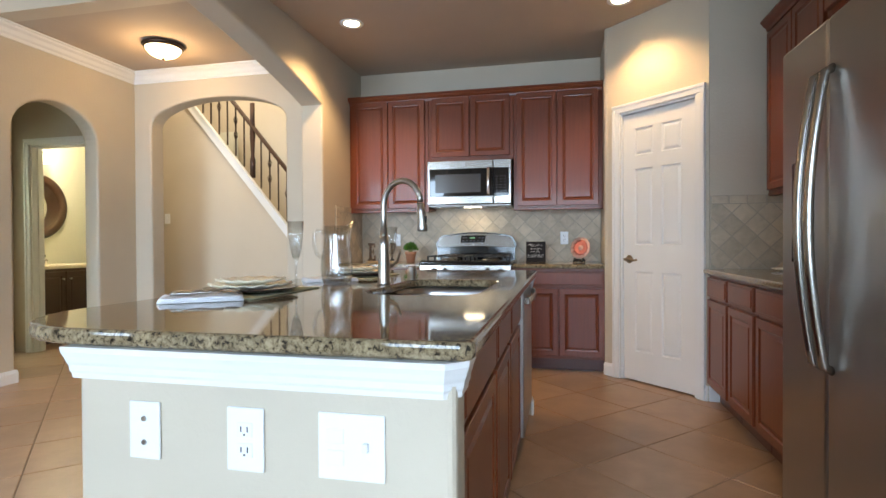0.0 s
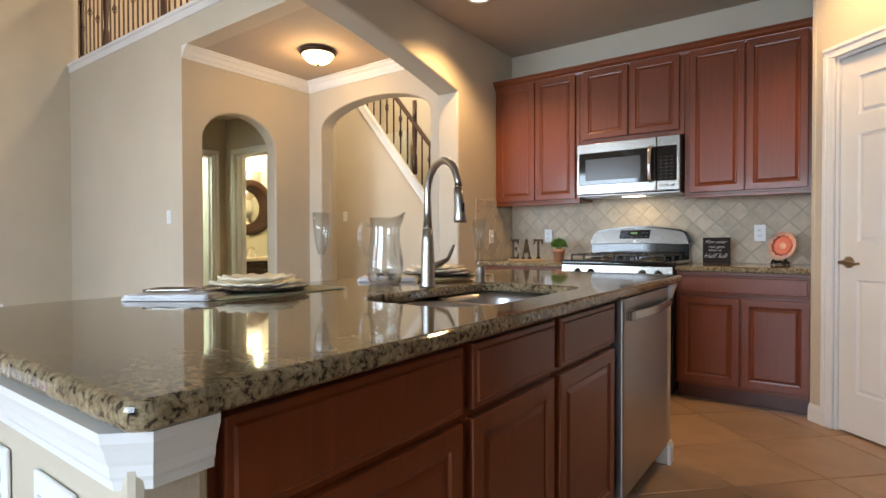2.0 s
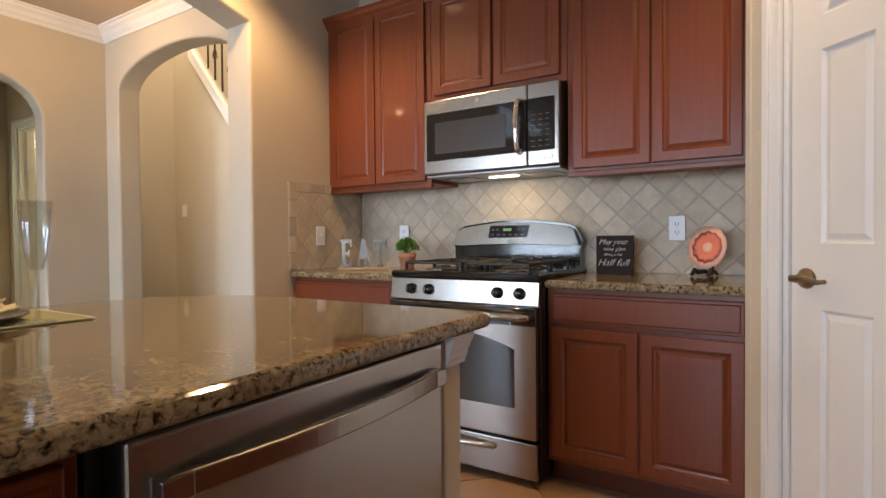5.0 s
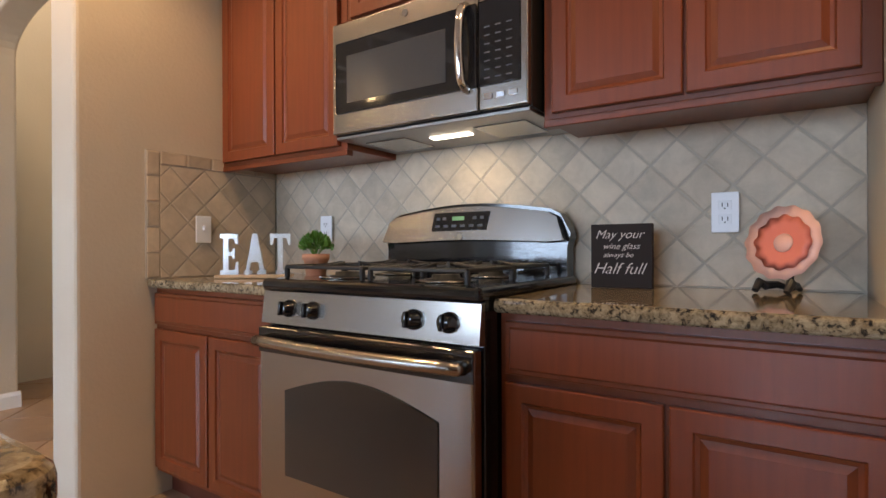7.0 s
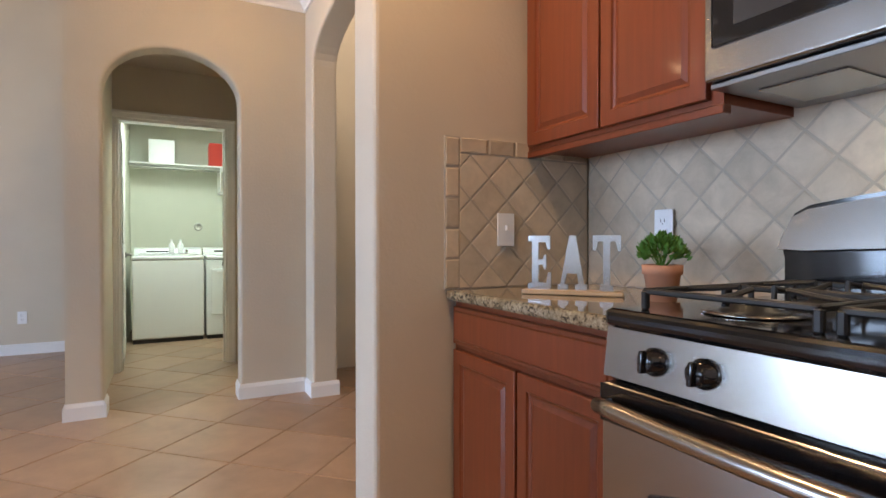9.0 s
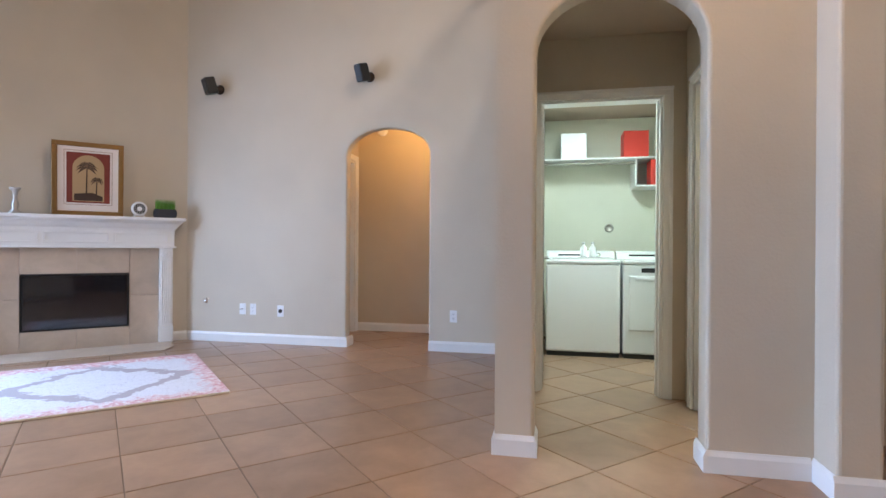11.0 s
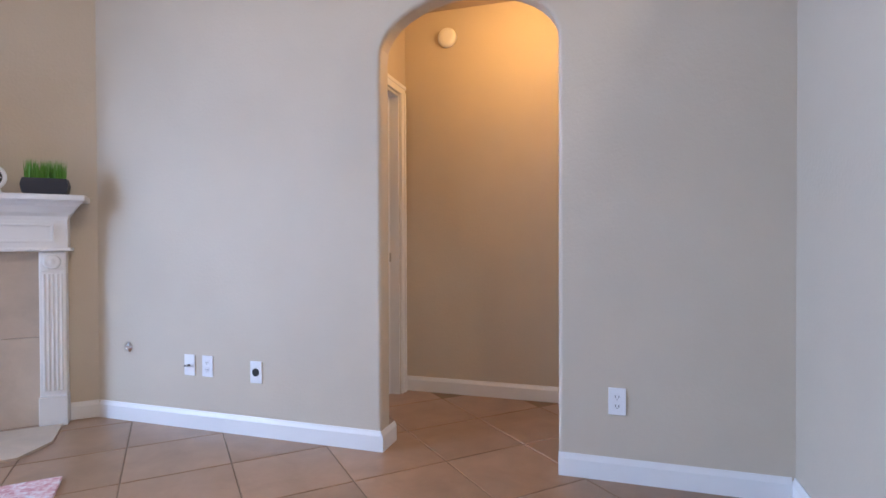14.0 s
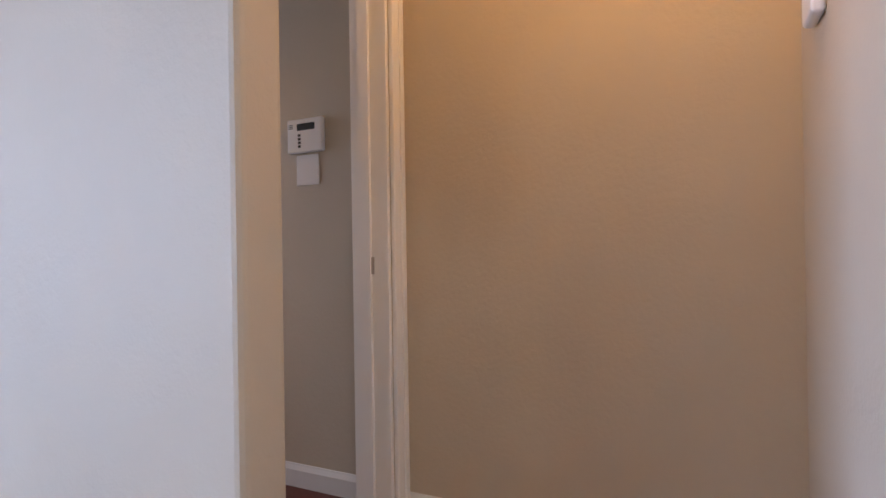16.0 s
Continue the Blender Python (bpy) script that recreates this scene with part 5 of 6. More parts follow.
t = thing("thermostat", "white wall thermostat box in the back hall", "thermostat", pose(-6.27, 3.5895, 1.55))
part("case", box(bm_new(), (-0.055, -0.03, -0.065), (0.055, 0, 0.065), 0.012, 3), PLASTICW, t)
part("screen", box(bm_new(), (-0.03, -0.032, 0.0), (0.03, -0.0305, 0.04), 0.0005, 1), material("grey_lcd", (0.25, 0.27, 0.22), 0.3), t)
AP = pose(-6.5595, 1.89, 1.46, 0, 0, 90)
t = thing("alarm_keypad", "white alarm keypad with a small dark display", "keypad", AP)
part("case", box(bm_new(), (-0.09, -0.025, -0.07), (0.09, 0, 0.07), 0.008, 3), PLASTICW, t)
part("screen", box(bm_new(), (-0.035, -0.027, 0.02), (0.055, -0.0255, 0.048), 0.0005, 1), SLOT, t)
for k in range(4):
    part("key", box(bm_new(), (-0.03, -0.0275, -0.05 + 0.015 * k), (-0.017, -0.0255, -0.04 + 0.015 * k), 0.0004, 1), SLOT, t)
for k in range(3):
    part("speaker_slot", box(bm_new(), (-0.078, -0.0265, 0.03 + 0.007 * k), (-0.058, -0.0255, 0.033 + 0.007 * k)), SLOT, t)
wall_plate("wall_plate", "white blank plate under the alarm keypad", AP @ pose(0.0, 0, -0.14), "blank", 0.115, 0.125)


# ---- laundry and powder room ----
def washer(name, label, y, top_load):
    t = thing(name, label, "laundry machine", pose(-5.52, y, 0, 0, 0, 90))
    W = 0.675
    part("plinth", box(bm_new(), (0.01, 0.01, 0), (W - 0.01, 0.66, 0.04)), PLASTICK, t, "black base")
    body = part("body", box(bm_new(), (0, 0, 0.04), (W, 0.68, 0.86), 0.018, 3), APPLW, t, "white enamel body")
    part("top", box(bm_new(), (0.0, -0.006, 0.862), (W, 0.68, 0.90), 0.014, 3), APPLW, t)
    if top_load:
        part("lid", prism(bm_new(), [(0.06 + (W - 0.12) * k / 14, 0.04 - 0.03 * math.sin(math.pi * k / 14), 0.902) for k in range(15)] + [(W - 0.06, 0.48, 0.902), (0.06, 0.48, 0.902)], (0, 0, 0.02)), APPLW, t, "white lid")
        part("lid_window", box(bm_new(), (0.16, 0.10, 0.9225), (W - 0.16, 0.40, 0.925), 0.001, 1), BGLASS, t, "tinted lid window")
    else:
        d = part("door", box(bm_new(), (0.05, -0.018, 0.26), (W - 0.05, -0.0005, 0.76), 0.008, 3), APPLW, t, "white drop door")
        part("grip", box(bm_new(), (0.10, -0.026, 0.715), (W - 0.10, -0.0185, 0.745), 0.003), PLASTICW, d)
        part("label_plate", box(bm_new(), (0.16, -0.002, 0.79), (0.36, -0.0003, 0.83), 0.0005, 1), SLOT, t, "dark label strip")
    c = part("console", prism(bm_new(), [(0, 0.50, 0.90), (0, 0.54, 0.965), (0, 0.62, 0.985), (0, 0.66, 0.90)], (W, 0, 0)), APPLW, t, "white control console")
    part("console_screen", box(bm_new(), (0.12, 0.520, 0.93), (0.40, 0.532, 0.95), 0.001, 1), SLOT, c)
    part("dial", lathe(bm_new(), [(0.022, 0), (0.02, 0.016), (0, 0.018)], 18), CHROME, c, "", True).matrix_local = pose(0.52, 0.525, 0.938, 60, 0, 0)
    return t


washer("washing_machine", "white top-loading washing machine", 4.63, True)
washer("clothes_dryer", "white front-loading clothes dryer beside the washer", 5.325, False)
t = thing("laundry_shelf", "white wire shelf along the laundry wall", "shelf", pose(-6.60, 4.575, 1.945))
part("board", box(bm_new(), (0, 0, 0), (0.40, 1.49, 0.018), 0.003), TRIM, t)
part("hang_rod", tube(bm_new(), [(0.36, 0, -0.04), (0.36, 0.95, -0.04)], 0.012, 10), NICKEL, t)
part("lower_board", box(bm_new(), (0, 0.97, -0.29), (0.38, 1.49, -0.272), 0.003), TRIM, t)
part("side_board", box(bm_new(), (0, 0.95, -0.29), (0.38, 0.968, -0.001), 0.003), TRIM, t)


def carton(label, mat, x, y, z, w, d, h):
    t = thing("carton", label, "box", pose(x, y, z), "shelf boxes")
    part("carton_body", box(bm_new(), (0, 0, 0), (w, d, h), 0.003), mat, t)
    part("flap", box(bm_new(), (0.004, 0.004, h + 0.0005), (w - 0.004, d / 2, h + 0.003)), mat, t)


carton("white cardboard box on the laundry shelf", PLASTICW, -6.48, 4.77, 1.9635, 0.22, 0.27, 0.275)
carton("red carton on the laundry shelf", RED, -6.48, 5.41, 1.9635, 0.25, 0.25, 0.275)
carton("red carton on the lower laundry shelf", RED, -6.48, 5.68, 1.6735, 0.25, 0.34, 0.26)
t = thing("water_valve_box", "round grey water fitting on the laundry wall", "fitting", pose(-6.5995, 5.305, 1.24, 90, 0, 90))
part("ring", lathe(bm_new(), [(0.05, 0), (0.05, 0.008), (0.035, 0.012), (0.03, 0.004), (0, 0.004)], 20), NICKEL, t, "", True)
for nm, y, lab in (("detergent_bottle", 5.00, "small white bottle on the washer"), ("detergent_bottle", 5.09, "pale blue bottle on the washer")):
    t = thing(nm, lab, "bottle", pose(-6.02, y, 0.9255))
    part("bottle_body", lathe(bm_new(), [(0.03, 0), (0.032, 0.01), (0.032, 0.09), (0.014, 0.115), (0.014, 0.13)], 18), PLASTICW, t, "", True)
    part("cap", lathe(bm_new(), [(0.016, 0.1305), (0.016, 0.15), (0, 0.151)], 14), APPLW, t, "", True)
# open laundry door, swung in along the wall
t = thing("door_2", "open white six-panel laundry door", "door", pose(XL - 0.125, 4.63, 0.012, 0, 0, 182), kind="structure")
leaf = part("door_leaf", six_panel(0.77, 2.0), DOORW, t)
lever_set(leaf, 0.71, 0.915, -1, NICKEL)
# powder room
t = thing("round_mirror", "round wall mirror in a wide dark wooden frame", "mirror", pose(-4.779, 6.26, 1.505, 90, 0, 90))
part("frame_ring", lathe(bm_new(), [(0.27, 0.004), (0.28, 0.022), (0.31, 0.03), (0.355, 0.03), (0.375, 0.02), (0.375, 0.0)], 40), WOODD, t, "dark wooden ring frame", True)
part("mirror_glass", lathe(bm_new(), [(0.272, 0.003), (0.272, 0.006), (0.0, 0.006)], 40), MIRROR, t, "mirror glass", True)
t = thing("vanity_cabinet", "dark wooden vanity cabinet with white top", "vanity", pose(-4.24, 5.70, 0, 0, 0, 90))
part("body", box(bm_new(), (0, 0, 0.08), (0.85, 0.53, 0.80), 0.003), WOODD, t)
for x in (0.02, 0.43):
    d = part("door", panel_bm(0.40, 0.66), WOODD, t)
    d.location = (x, -0.001, 0.11)
    part("knob", lathe(bm_new(), [(0.006, 0), (0.006, 0.012), (0.013, 0.02), (0.008, 0.028), (0, 0.028)], 12), NICKEL, d, "", True).matrix_local = pose(0.36 if x < 0.2 else 0.04, -0.021, 0.58, 90, 0, 0)
part("plinth", box(bm_new(), (0.03, 0.05, 0), (0.82, 0.53, 0.079)), WOODD, t)
part("vanity_top", box(bm_new(), (-0.01, -0.02, 0.801), (0.86, 0.535, 0.84), 0.008, 3), CREAM, t, "pale cultured marble top")
t = thing("bathroom_faucet", "small polished bathroom faucet on the vanity", "faucet", pose(-4.62, 6.14, 0.84, 0, 0, 0))
part("spout", tube(bm_new(), [(0, 0, 0), (0, 0, 0.09), (0.03, 0, 0.12), (0.09, 0, 0.11), (0.10, 0, 0.085)], [0.02, 0.016, 0.014, 0.012, 0.011], 12), CHROME, t, "", True)
for y in (-0.09, 0.09):
    part("tap_handle", lathe(bm_new(), [(0.02, 0), (0.015, 0.03), (0.024, 0.045), (0.02, 0.055), (0, 0.056)], 14, (0, y, 0)), CHROME, t, "", True)
t = thing("vanity_light", "bright vanity light bar with frosted shades", "wall lamp", pose(-4.779, 6.14, 2.08))
part("bar", box(bm_new(), (0, -0.22, -0.03), (0.025, 0.22, 0.03), 0.006), NICKEL, t)
for y in (-0.15, 0, 0.15):
    part("shade", lathe(bm_new(), [(0.035, 0), (0.05, -0.05), (0.06, -0.11)], 18, (0.09, y, 0.03)), SHADEL, t, "glowing frosted shade", True)
    part("arm", tube(bm_new(), [(0.02, y, 0.0), (0.06, y, 0.035), (0.09, y, 0.035)], 0.008, 8), NICKEL, t)


# ---- things on the counters and the island ----
def glyphs(text, size, depth, mat, parent, m, name="lettering", spacing=1.0, shear=0.0):
    """Letters of the built-in font as one mesh part."""
    cu = bpy.data.curves.new("glyphs", 'FONT')
    cu.body, cu.size, cu.extrude, cu.align_x = text, size, depth, 'CENTER'
    cu.offset = -0.011 * size
    cu.space_character, cu.shear, cu.resolution_u = spacing, shear, 3
    tmp = bpy.data.objects.new("glyphs", cu)
    scene.collection.objects.link(tmp)
    me = bpy.data.meshes.new_from_object(tmp.evaluated_get(bpy.context.evaluated_depsgraph_get()))
    bpy.data.objects.remove(tmp)
    bpy.data.curves.remove(cu)
    me.materials.clear()
    me.materials.append(mat)
    ob = new(name, me)
    ob.parent = parent
    ob.matrix_local = m
    return ob


t = thing("letter_sign", "polished silver letters EAT on a wooden base board", "decoration", pose(-0.535, 6.035, CT + 0.001, 0, 0, 40))
part("base_board", box(bm_new(), (-0.15, -0.03, 0), (0.15, 0.03, 0.014), 0.003), cherry("pale_wood", (0.45, 0.30, 0.16)), t, "pale wooden base")


def slab_letter(polys, x):
    bm = bm_new()
    for pts in polys:
        prism(bm, [(x + u, -0.008, 0.0145 + z) for u, z in pts], (0, 0.016, 0))
    return part("letter", bm, SILVER, t, "polished metal letter")


H = 0.165
slab_letter([[(-0.034, 0), (0.036, 0), (0.036, 0.052), (0.028, 0.052), (0.022, 0.02), (-0.002, 0.02), (-0.002, 0.075), (0.012, 0.075), (0.015, 0.062), (0.021, 0.062), (0.021, 0.106), (0.015, 0.106), (0.012, 0.092), (-0.002, 0.092), (-0.002, H - 0.02), (0.02, H - 0.02), (0.026, H - 0.042), (0.034, H - 0.042), (0.034, H), (-0.034, H), (-0.034, H - 0.018), (-0.022, H - 0.018), (-0.022, 0.018), (-0.034, 0.018)]], -0.10)
slab_letter([[(-0.042, 0), (-0.012, 0), (-0.012, 0.016), (-0.022, 0.018), (-0.015, 0.05), (0.015, 0.05), (0.02, 0.018), (0.01, 0.016), (0.01, 0), (0.044, 0), (0.044, 0.016), (0.036, 0.018), (0.01, H), (-0.008, H), (-0.034, 0.018), (-0.042, 0.016)]], 0.0)
slab_letter([[(-0.018, 0), (0.02, 0), (0.02, 0.016), (0.011, 0.018), (0.011, H - 0.018), (0.026, H - 0.018), (0.032, H - 0.045), (0.041, H - 0.045), (0.041, H), (-0.039, H), (-0.039, H - 0.045), (-0.03, H - 0.045), (-0.024, H - 0.018), (-0.009, H - 0.018), (-0.009, 0.018), (-0.018, 0.016)]], 0.10)

t = thing("potted_herb", "green leafy herb in a terracotta pot on the counter", "plant", pose(-0.285, 6.13, CT + 0.001))
part("pot", lathe(bm_new(), [(0.036, 0), (0.047, 0.072), (0.052, 0.073), (0.053, 0.098), (0.047, 0.098), (0.045, 0.085), (0, 0.085)], 24), TERRA, t, "terracotta pot", True)
rnd = random.Random(4)
bm = bm_new()
for k in range(520):
    a, e = rnd.uniform(0, 6.283), rnd.uniform(0.0, 1.5)
    r = rnd.uniform(0.55, 1.0)
    c = Vector((0.074 * r * math.cos(a) * math.cos(e), 0.074 * r * math.sin(a) * math.cos(e), 0.118 + 0.066 * r * math.sin(e)))
    d = Vector((math.cos(a) * math.cos(e), math.sin(a) * math.cos(e), math.sin(e) + 0.5)).normalized()
    s = d.cross(Vector((rnd.uniform(-1, 1), rnd.uniform(-1, 1), rnd.uniform(-1, 1)))).normalized() * 0.0065
    tip = c + d * 0.022
    v = [bm.verts.new(p) for p in (c - s * 0.4, c + d * 0.010 + s, tip, c + d * 0.010 - s)]
    bm.faces.new(v)
for k in range(40):
    a = rnd.uniform(0, 6.283)
    tube(bm, [(0, 0, 0.085), (0.03 * math.cos(a), 0.03 * math.sin(a), 0.12), (0.055 * math.cos(a), 0.055 * math.sin(a), 0.15)], 0.0012, 4)
bmesh.ops.scale(bm, vec=(0.84, 0.84, 0.95), verts=bm.verts)
tagged(part("foliage", bm, LEAF, t, "dense fresh green leaves"), kind="stuff")

t = thing("chalk_sign", "square black sign with white script lettering", "sign", pose(0.866, 6.245, CT + 0.001))
part("board", box(bm_new(), (-0.087, -0.012, 0), (0.087, 0.012, 0.187), 0.002), CHALK, t)
for text, size, x, z in (("May your", 0.036, -0.006, 0.145), ("wine glass", 0.026, 0.0, 0.114), ("always be", 0.022, -0.008, 0.09), ("Half full", 0.047, -0.008, 0.042)):
    glyphs(text, size, 0.0004, INK, t, pose(x, -0.0128, z, 90, 0, 0), shear=0.42)

t = thing("coral_plate", "scalloped coral ceramic plate on a small black easel", "plate", pose(1.265, 6.29, CT + 0.001, 0, 0, -30))
PL = pose(0, 0.0, 0.128, 80, 0, 0) @ Matrix.Scale(0.82, 4)
part("rim", lathe(bm_new(), [(0.02, -0.004), (0.075, 0.0), (0.115, 0.012), (0.117, 0.016), (0.078, 0.006), (0.02, 0.003)], 72, wave=0.025, lobes=14), CORALL, t, "pale coral scalloped rim", True).matrix_local = PL
part("petal_ring", lathe(bm_new(), [(0.02, 0.003), (0.06, 0.008), (0.087, 0.014), (0.06, 0.0095), (0.02, 0.0055)], 72, wave=0.04, lobes=12), CORAL, t, "deep coral petals", True).matrix_local = PL
part("centre", lathe(bm_new(), [(0.03, 0.006), (0.028, 0.011), (0, 0.013)], 28), CORALL, t, "", True).matrix_local = PL
bm = bm_new()
for x in (-0.04, 0.04):
    tube(bm, [(x, -0.06, 0.006), (x, -0.04, 0.028), (x * 0.8, -0.028, 0.018), (x * 0.6, 0.01, 0.02), (x * 0.3, 0.045, 0.008)], [0.008, 0.012, 0.012, 0.009, 0.007], 8)
tube(bm, [(0, 0.03, 0.015), (0, 0.028, 0.12)], 0.006, 8)
part("easel", bm, IRON, t, "black easel stand")

t = thing("butter_dish", "cream ceramic butter dish on a white tray", "dish", pose(2.47, 4.86, CT + 0.001))
part("tray", lathe(bm_new(), [(0.10, 0), (0.15, 0.012), (0.152, 0.016), (0.10, 0.006), (0, 0.005)], 32), PLASTICW, t, "white oval tray", True)
part("lid", box(bm_new(), (-0.07, -0.05, 0.0165), (0.07, 0.05, 0.085), 0.022, 3), CREAM, t, "cream lid")
part("knob", lathe(bm_new(), [(0.01, 0.084), (0.014, 0.1), (0, 0.106)], 14), CREAM, t, "", True)


def setting(x, y, turn, label):
    pm = thing("placemat", "sage woven placemat on the island", "placemat", pose(x, y, CT + 0.0008, 0, 0, turn), "placemats")
    part("weave", box(bm_new(), (-0.15, -0.23, 0), (0.15, 0.23, 0.004), 0.0015, 1), MAT, pm)
    part("hem", box(bm_new(), (-0.153, 0.231, 0), (0.153, 0.238, 0.0045), 0.0015, 1), CREAM, pm)
    c = thing("charger_plate", "dark brown charger plate under a cream plate", "plate", pose(x + 0.0, y - 0.01, CT + 0.0052), "chargers")
    part("charger", lathe(bm_new(), [(0.09, 0), (0.15, 0.009), (0.165, 0.014), (0.165, 0.017), (0.148, 0.012), (0.09, 0.005), (0, 0.004)], 40), CHARGER, c, "", True)
    p = thing("dinner_plate", "cream scalloped dinner plate with a smaller plate", "plate", pose(x, y - 0.01, CT + 0.0145), "dinner plates")
    part("plate", lathe(bm_new(), [(0.06, 0.0), (0.12, 0.012), (0.142, 0.018), (0.143, 0.022), (0.118, 0.016), (0.06, 0.006), (0, 0.005)], 96, wave=0.035, lobes=16), CREAM, p, "", True)
    part("salad_plate", lathe(bm_new(), [(0.05, 0.018), (0.09, 0.026), (0.118, 0.034), (0.119, 0.038), (0.088, 0.031), (0.05, 0.023), (0, 0.022)], 98, wave=0.04, lobes=14), CREAM, p, "smaller cream plate", True)


setting(0.00, 3.09, 0, "")
setting(0.045, 4.02, 0, "")


def napkin(x, y, turn, cutlery):
    t = thing("folded_napkin", "folded white linen napkin on the island", "napkin", pose(x, y, CT + 0.001, 0, 0, turn), "napkins")
    for k, (w, d) in enumerate(((0.12, 0.085), (0.118, 0.083), (0.115, 0.08))):
        bm = bm_new()
        n = 14
        top, bot = [], []
        for i in range(n + 1):
            for j in range(9):
                u, v = -w + 2 * w * i / n, -d + 2 * d * j / 8
                lift = 0.0025 * math.sin(9 * u / w + k) * math.cos(3 * v / d) + 0.001 * math.sin(25 * u)
                edge = 0.003 * (1 - abs(v) / d)
                top.append(bm.verts.new((u, v, 0.0045 + 0.005 * k + lift * 0.6 + edge)))
                bot.append(bm.verts.new((u, v, 0.0005 + 0.005 * k + (lift * 0.6 + edge if k else 0))))
        for i in range(n):
            for j in range(8):
                a = i * 9 + j
                bm.faces.new((top[a], top[a + 1], top[a + 10], top[a + 9]))
                bm.faces.new((bot[a], bot[a + 9], bot[a + 10], bot[a + 1]))
        rim = [i * 9 for i in range(n + 1)] + [n * 9 + j for j in range(1, 9)] + [i * 9 + 8 for i in range(n - 1, -1, -1)] + [j for j in range(7, 0, -1)]
        for q, a in enumerate(rim):
            b = rim[(q + 1) % len(rim)]
            bm.faces.new((top[a], top[b], bot[b], bot[a]))
        part("fold", bm, LINEN, t, "", True)
    if cutlery:
        for nm, v, head in (("fork", -0.03, 0.012), ("knife", 0.0, 0.009), ("spoon", 0.03, 0.017)):
            s = thing(nm, "dark steel " + nm + " laid on the napkin", "cutlery", pose(x, y, CT + 0.0225, 0, 0, turn), "cutlery")
            bm = tube(bm_new(), [(-0.09, v, 0.002), (-0.06, v, 0.003), (0.04, v, 0.005), (0.06, v, 0.004)], [0.005, 0.006, 0.003, 0.004], 8)
            part("handle", bm, STEEL, s, "", True)
            bm = lathe(bm_new(), [(head, 0), (head * 1.05, 0.001), (head * 0.7, 0.003)], 14)
            bmesh.ops.scale(bm, vec=(2.2, 1, 1), verts=bm.verts)
            part("head", bm, STEEL, s, "", True).location = (0.085, v, 0.002)


napkin(-0.01, 2.83, 35, True)
napkin(0.02, 3.70, 35, False)


def flute(x, y):
    t = thing("champagne_flute", "tall clear champagne flute on the island", "glass", pose(x, y, CT + 0.005), "champagne flutes")
    part("foot", lathe(bm_new(), [(0.033, 0), (0.033, 0.002), (0.01, 0.006), (0.0045, 0.012), (0.0045, 0.1), (0.008, 0.108), (0.0, 0.109)], 24), CLEAR, t, "", True)
    part("bowl", lathe(bm_new(), [(0.0, 0.1095), (0.012, 0.113), (0.022, 0.15), (0.028, 0.2), (0.031, 0.262), (0.0298, 0.262), (0.0268, 0.2), (0.0208, 0.151), (0.010, 0.117), (0.0, 0.115)], 28), CLEAR, t, "clear tulip bowl", True)


flute(0.06, 3.30)
flute(0.18, 4.15)


def pitcher(x, y, turn):
    t = thing("glass_pitcher", "clear cut-glass water pitcher with a handle", "pitcher", pose(x, y, CT + 0.001, 0, 0, turn))
    n, bm = 48, bm_new()
    prof = [(0.056, 0.0), (0.062, 0.006), (0.07, 0.03), (0.072, 0.07), (0.066, 0.12), (0.058, 0.17), (0.056, 0.21), (0.06, 0.255)]
    inner = [(r - 0.0045, z) for r, z in prof[1:]]
    seqs = []
    for r, z in prof + inner[::-1] + [(0.02, 0.014)]:
        ring = []
        for k in range(n):
            a = 2 * math.pi * k / n
            rr = r * (1 + (0.012 * math.cos(12 * a) if 0.02 < z < 0.13 else 0))
            lip = max(0, math.cos(a)) ** 6 * max(0, z - 0.2) / 0.055
            ring.append(bm.verts.new(((rr + 0.022 * lip) * math.cos(a), rr * math.sin(a), z + 0.022 * lip)))
        seqs.append(ring)
    for r0, r1 in zip(seqs, seqs[1:]):
        for k in range(n):
            bm.faces.new((r0[k], r0[(k + 1) % n], r1[(k + 1) % n], r1[k]))
    bm.faces.new(seqs[0][::-1])
    bm.faces.new(seqs[-1])
    part("vessel", bm, CLEAR, t, "", True)
    part("handle", tube(bm_new(), [(-0.056, 0, 0.225), (-0.085, 0, 0.235), (-0.098, 0, 0.212), (-0.100, 0, 0.17), (-0.088, 0, 0.13), (-0.064, 0, 0.112)], [0.009, 0.0085, 0.0085, 0.0085, 0.008, 0.009], 12), CLEAR, t, "clear glass handle", True)
    for k in range(9):
        a = 2 * math.pi * k / 9
        ice = part("ice_cube", box(bm_new(), (-0.013, -0.013, -0.01), (0.013, 0.013, 0.01), 0.004), CLEAR, t)
        ice.matrix_local = pose(0.03 * math.cos(a), 0.03 * math.sin(a), 0.026 + 0.016 * (k % 2), 20 * k, 13 * k, 40 * k)


pitcher(0.115, 3.57, 35)


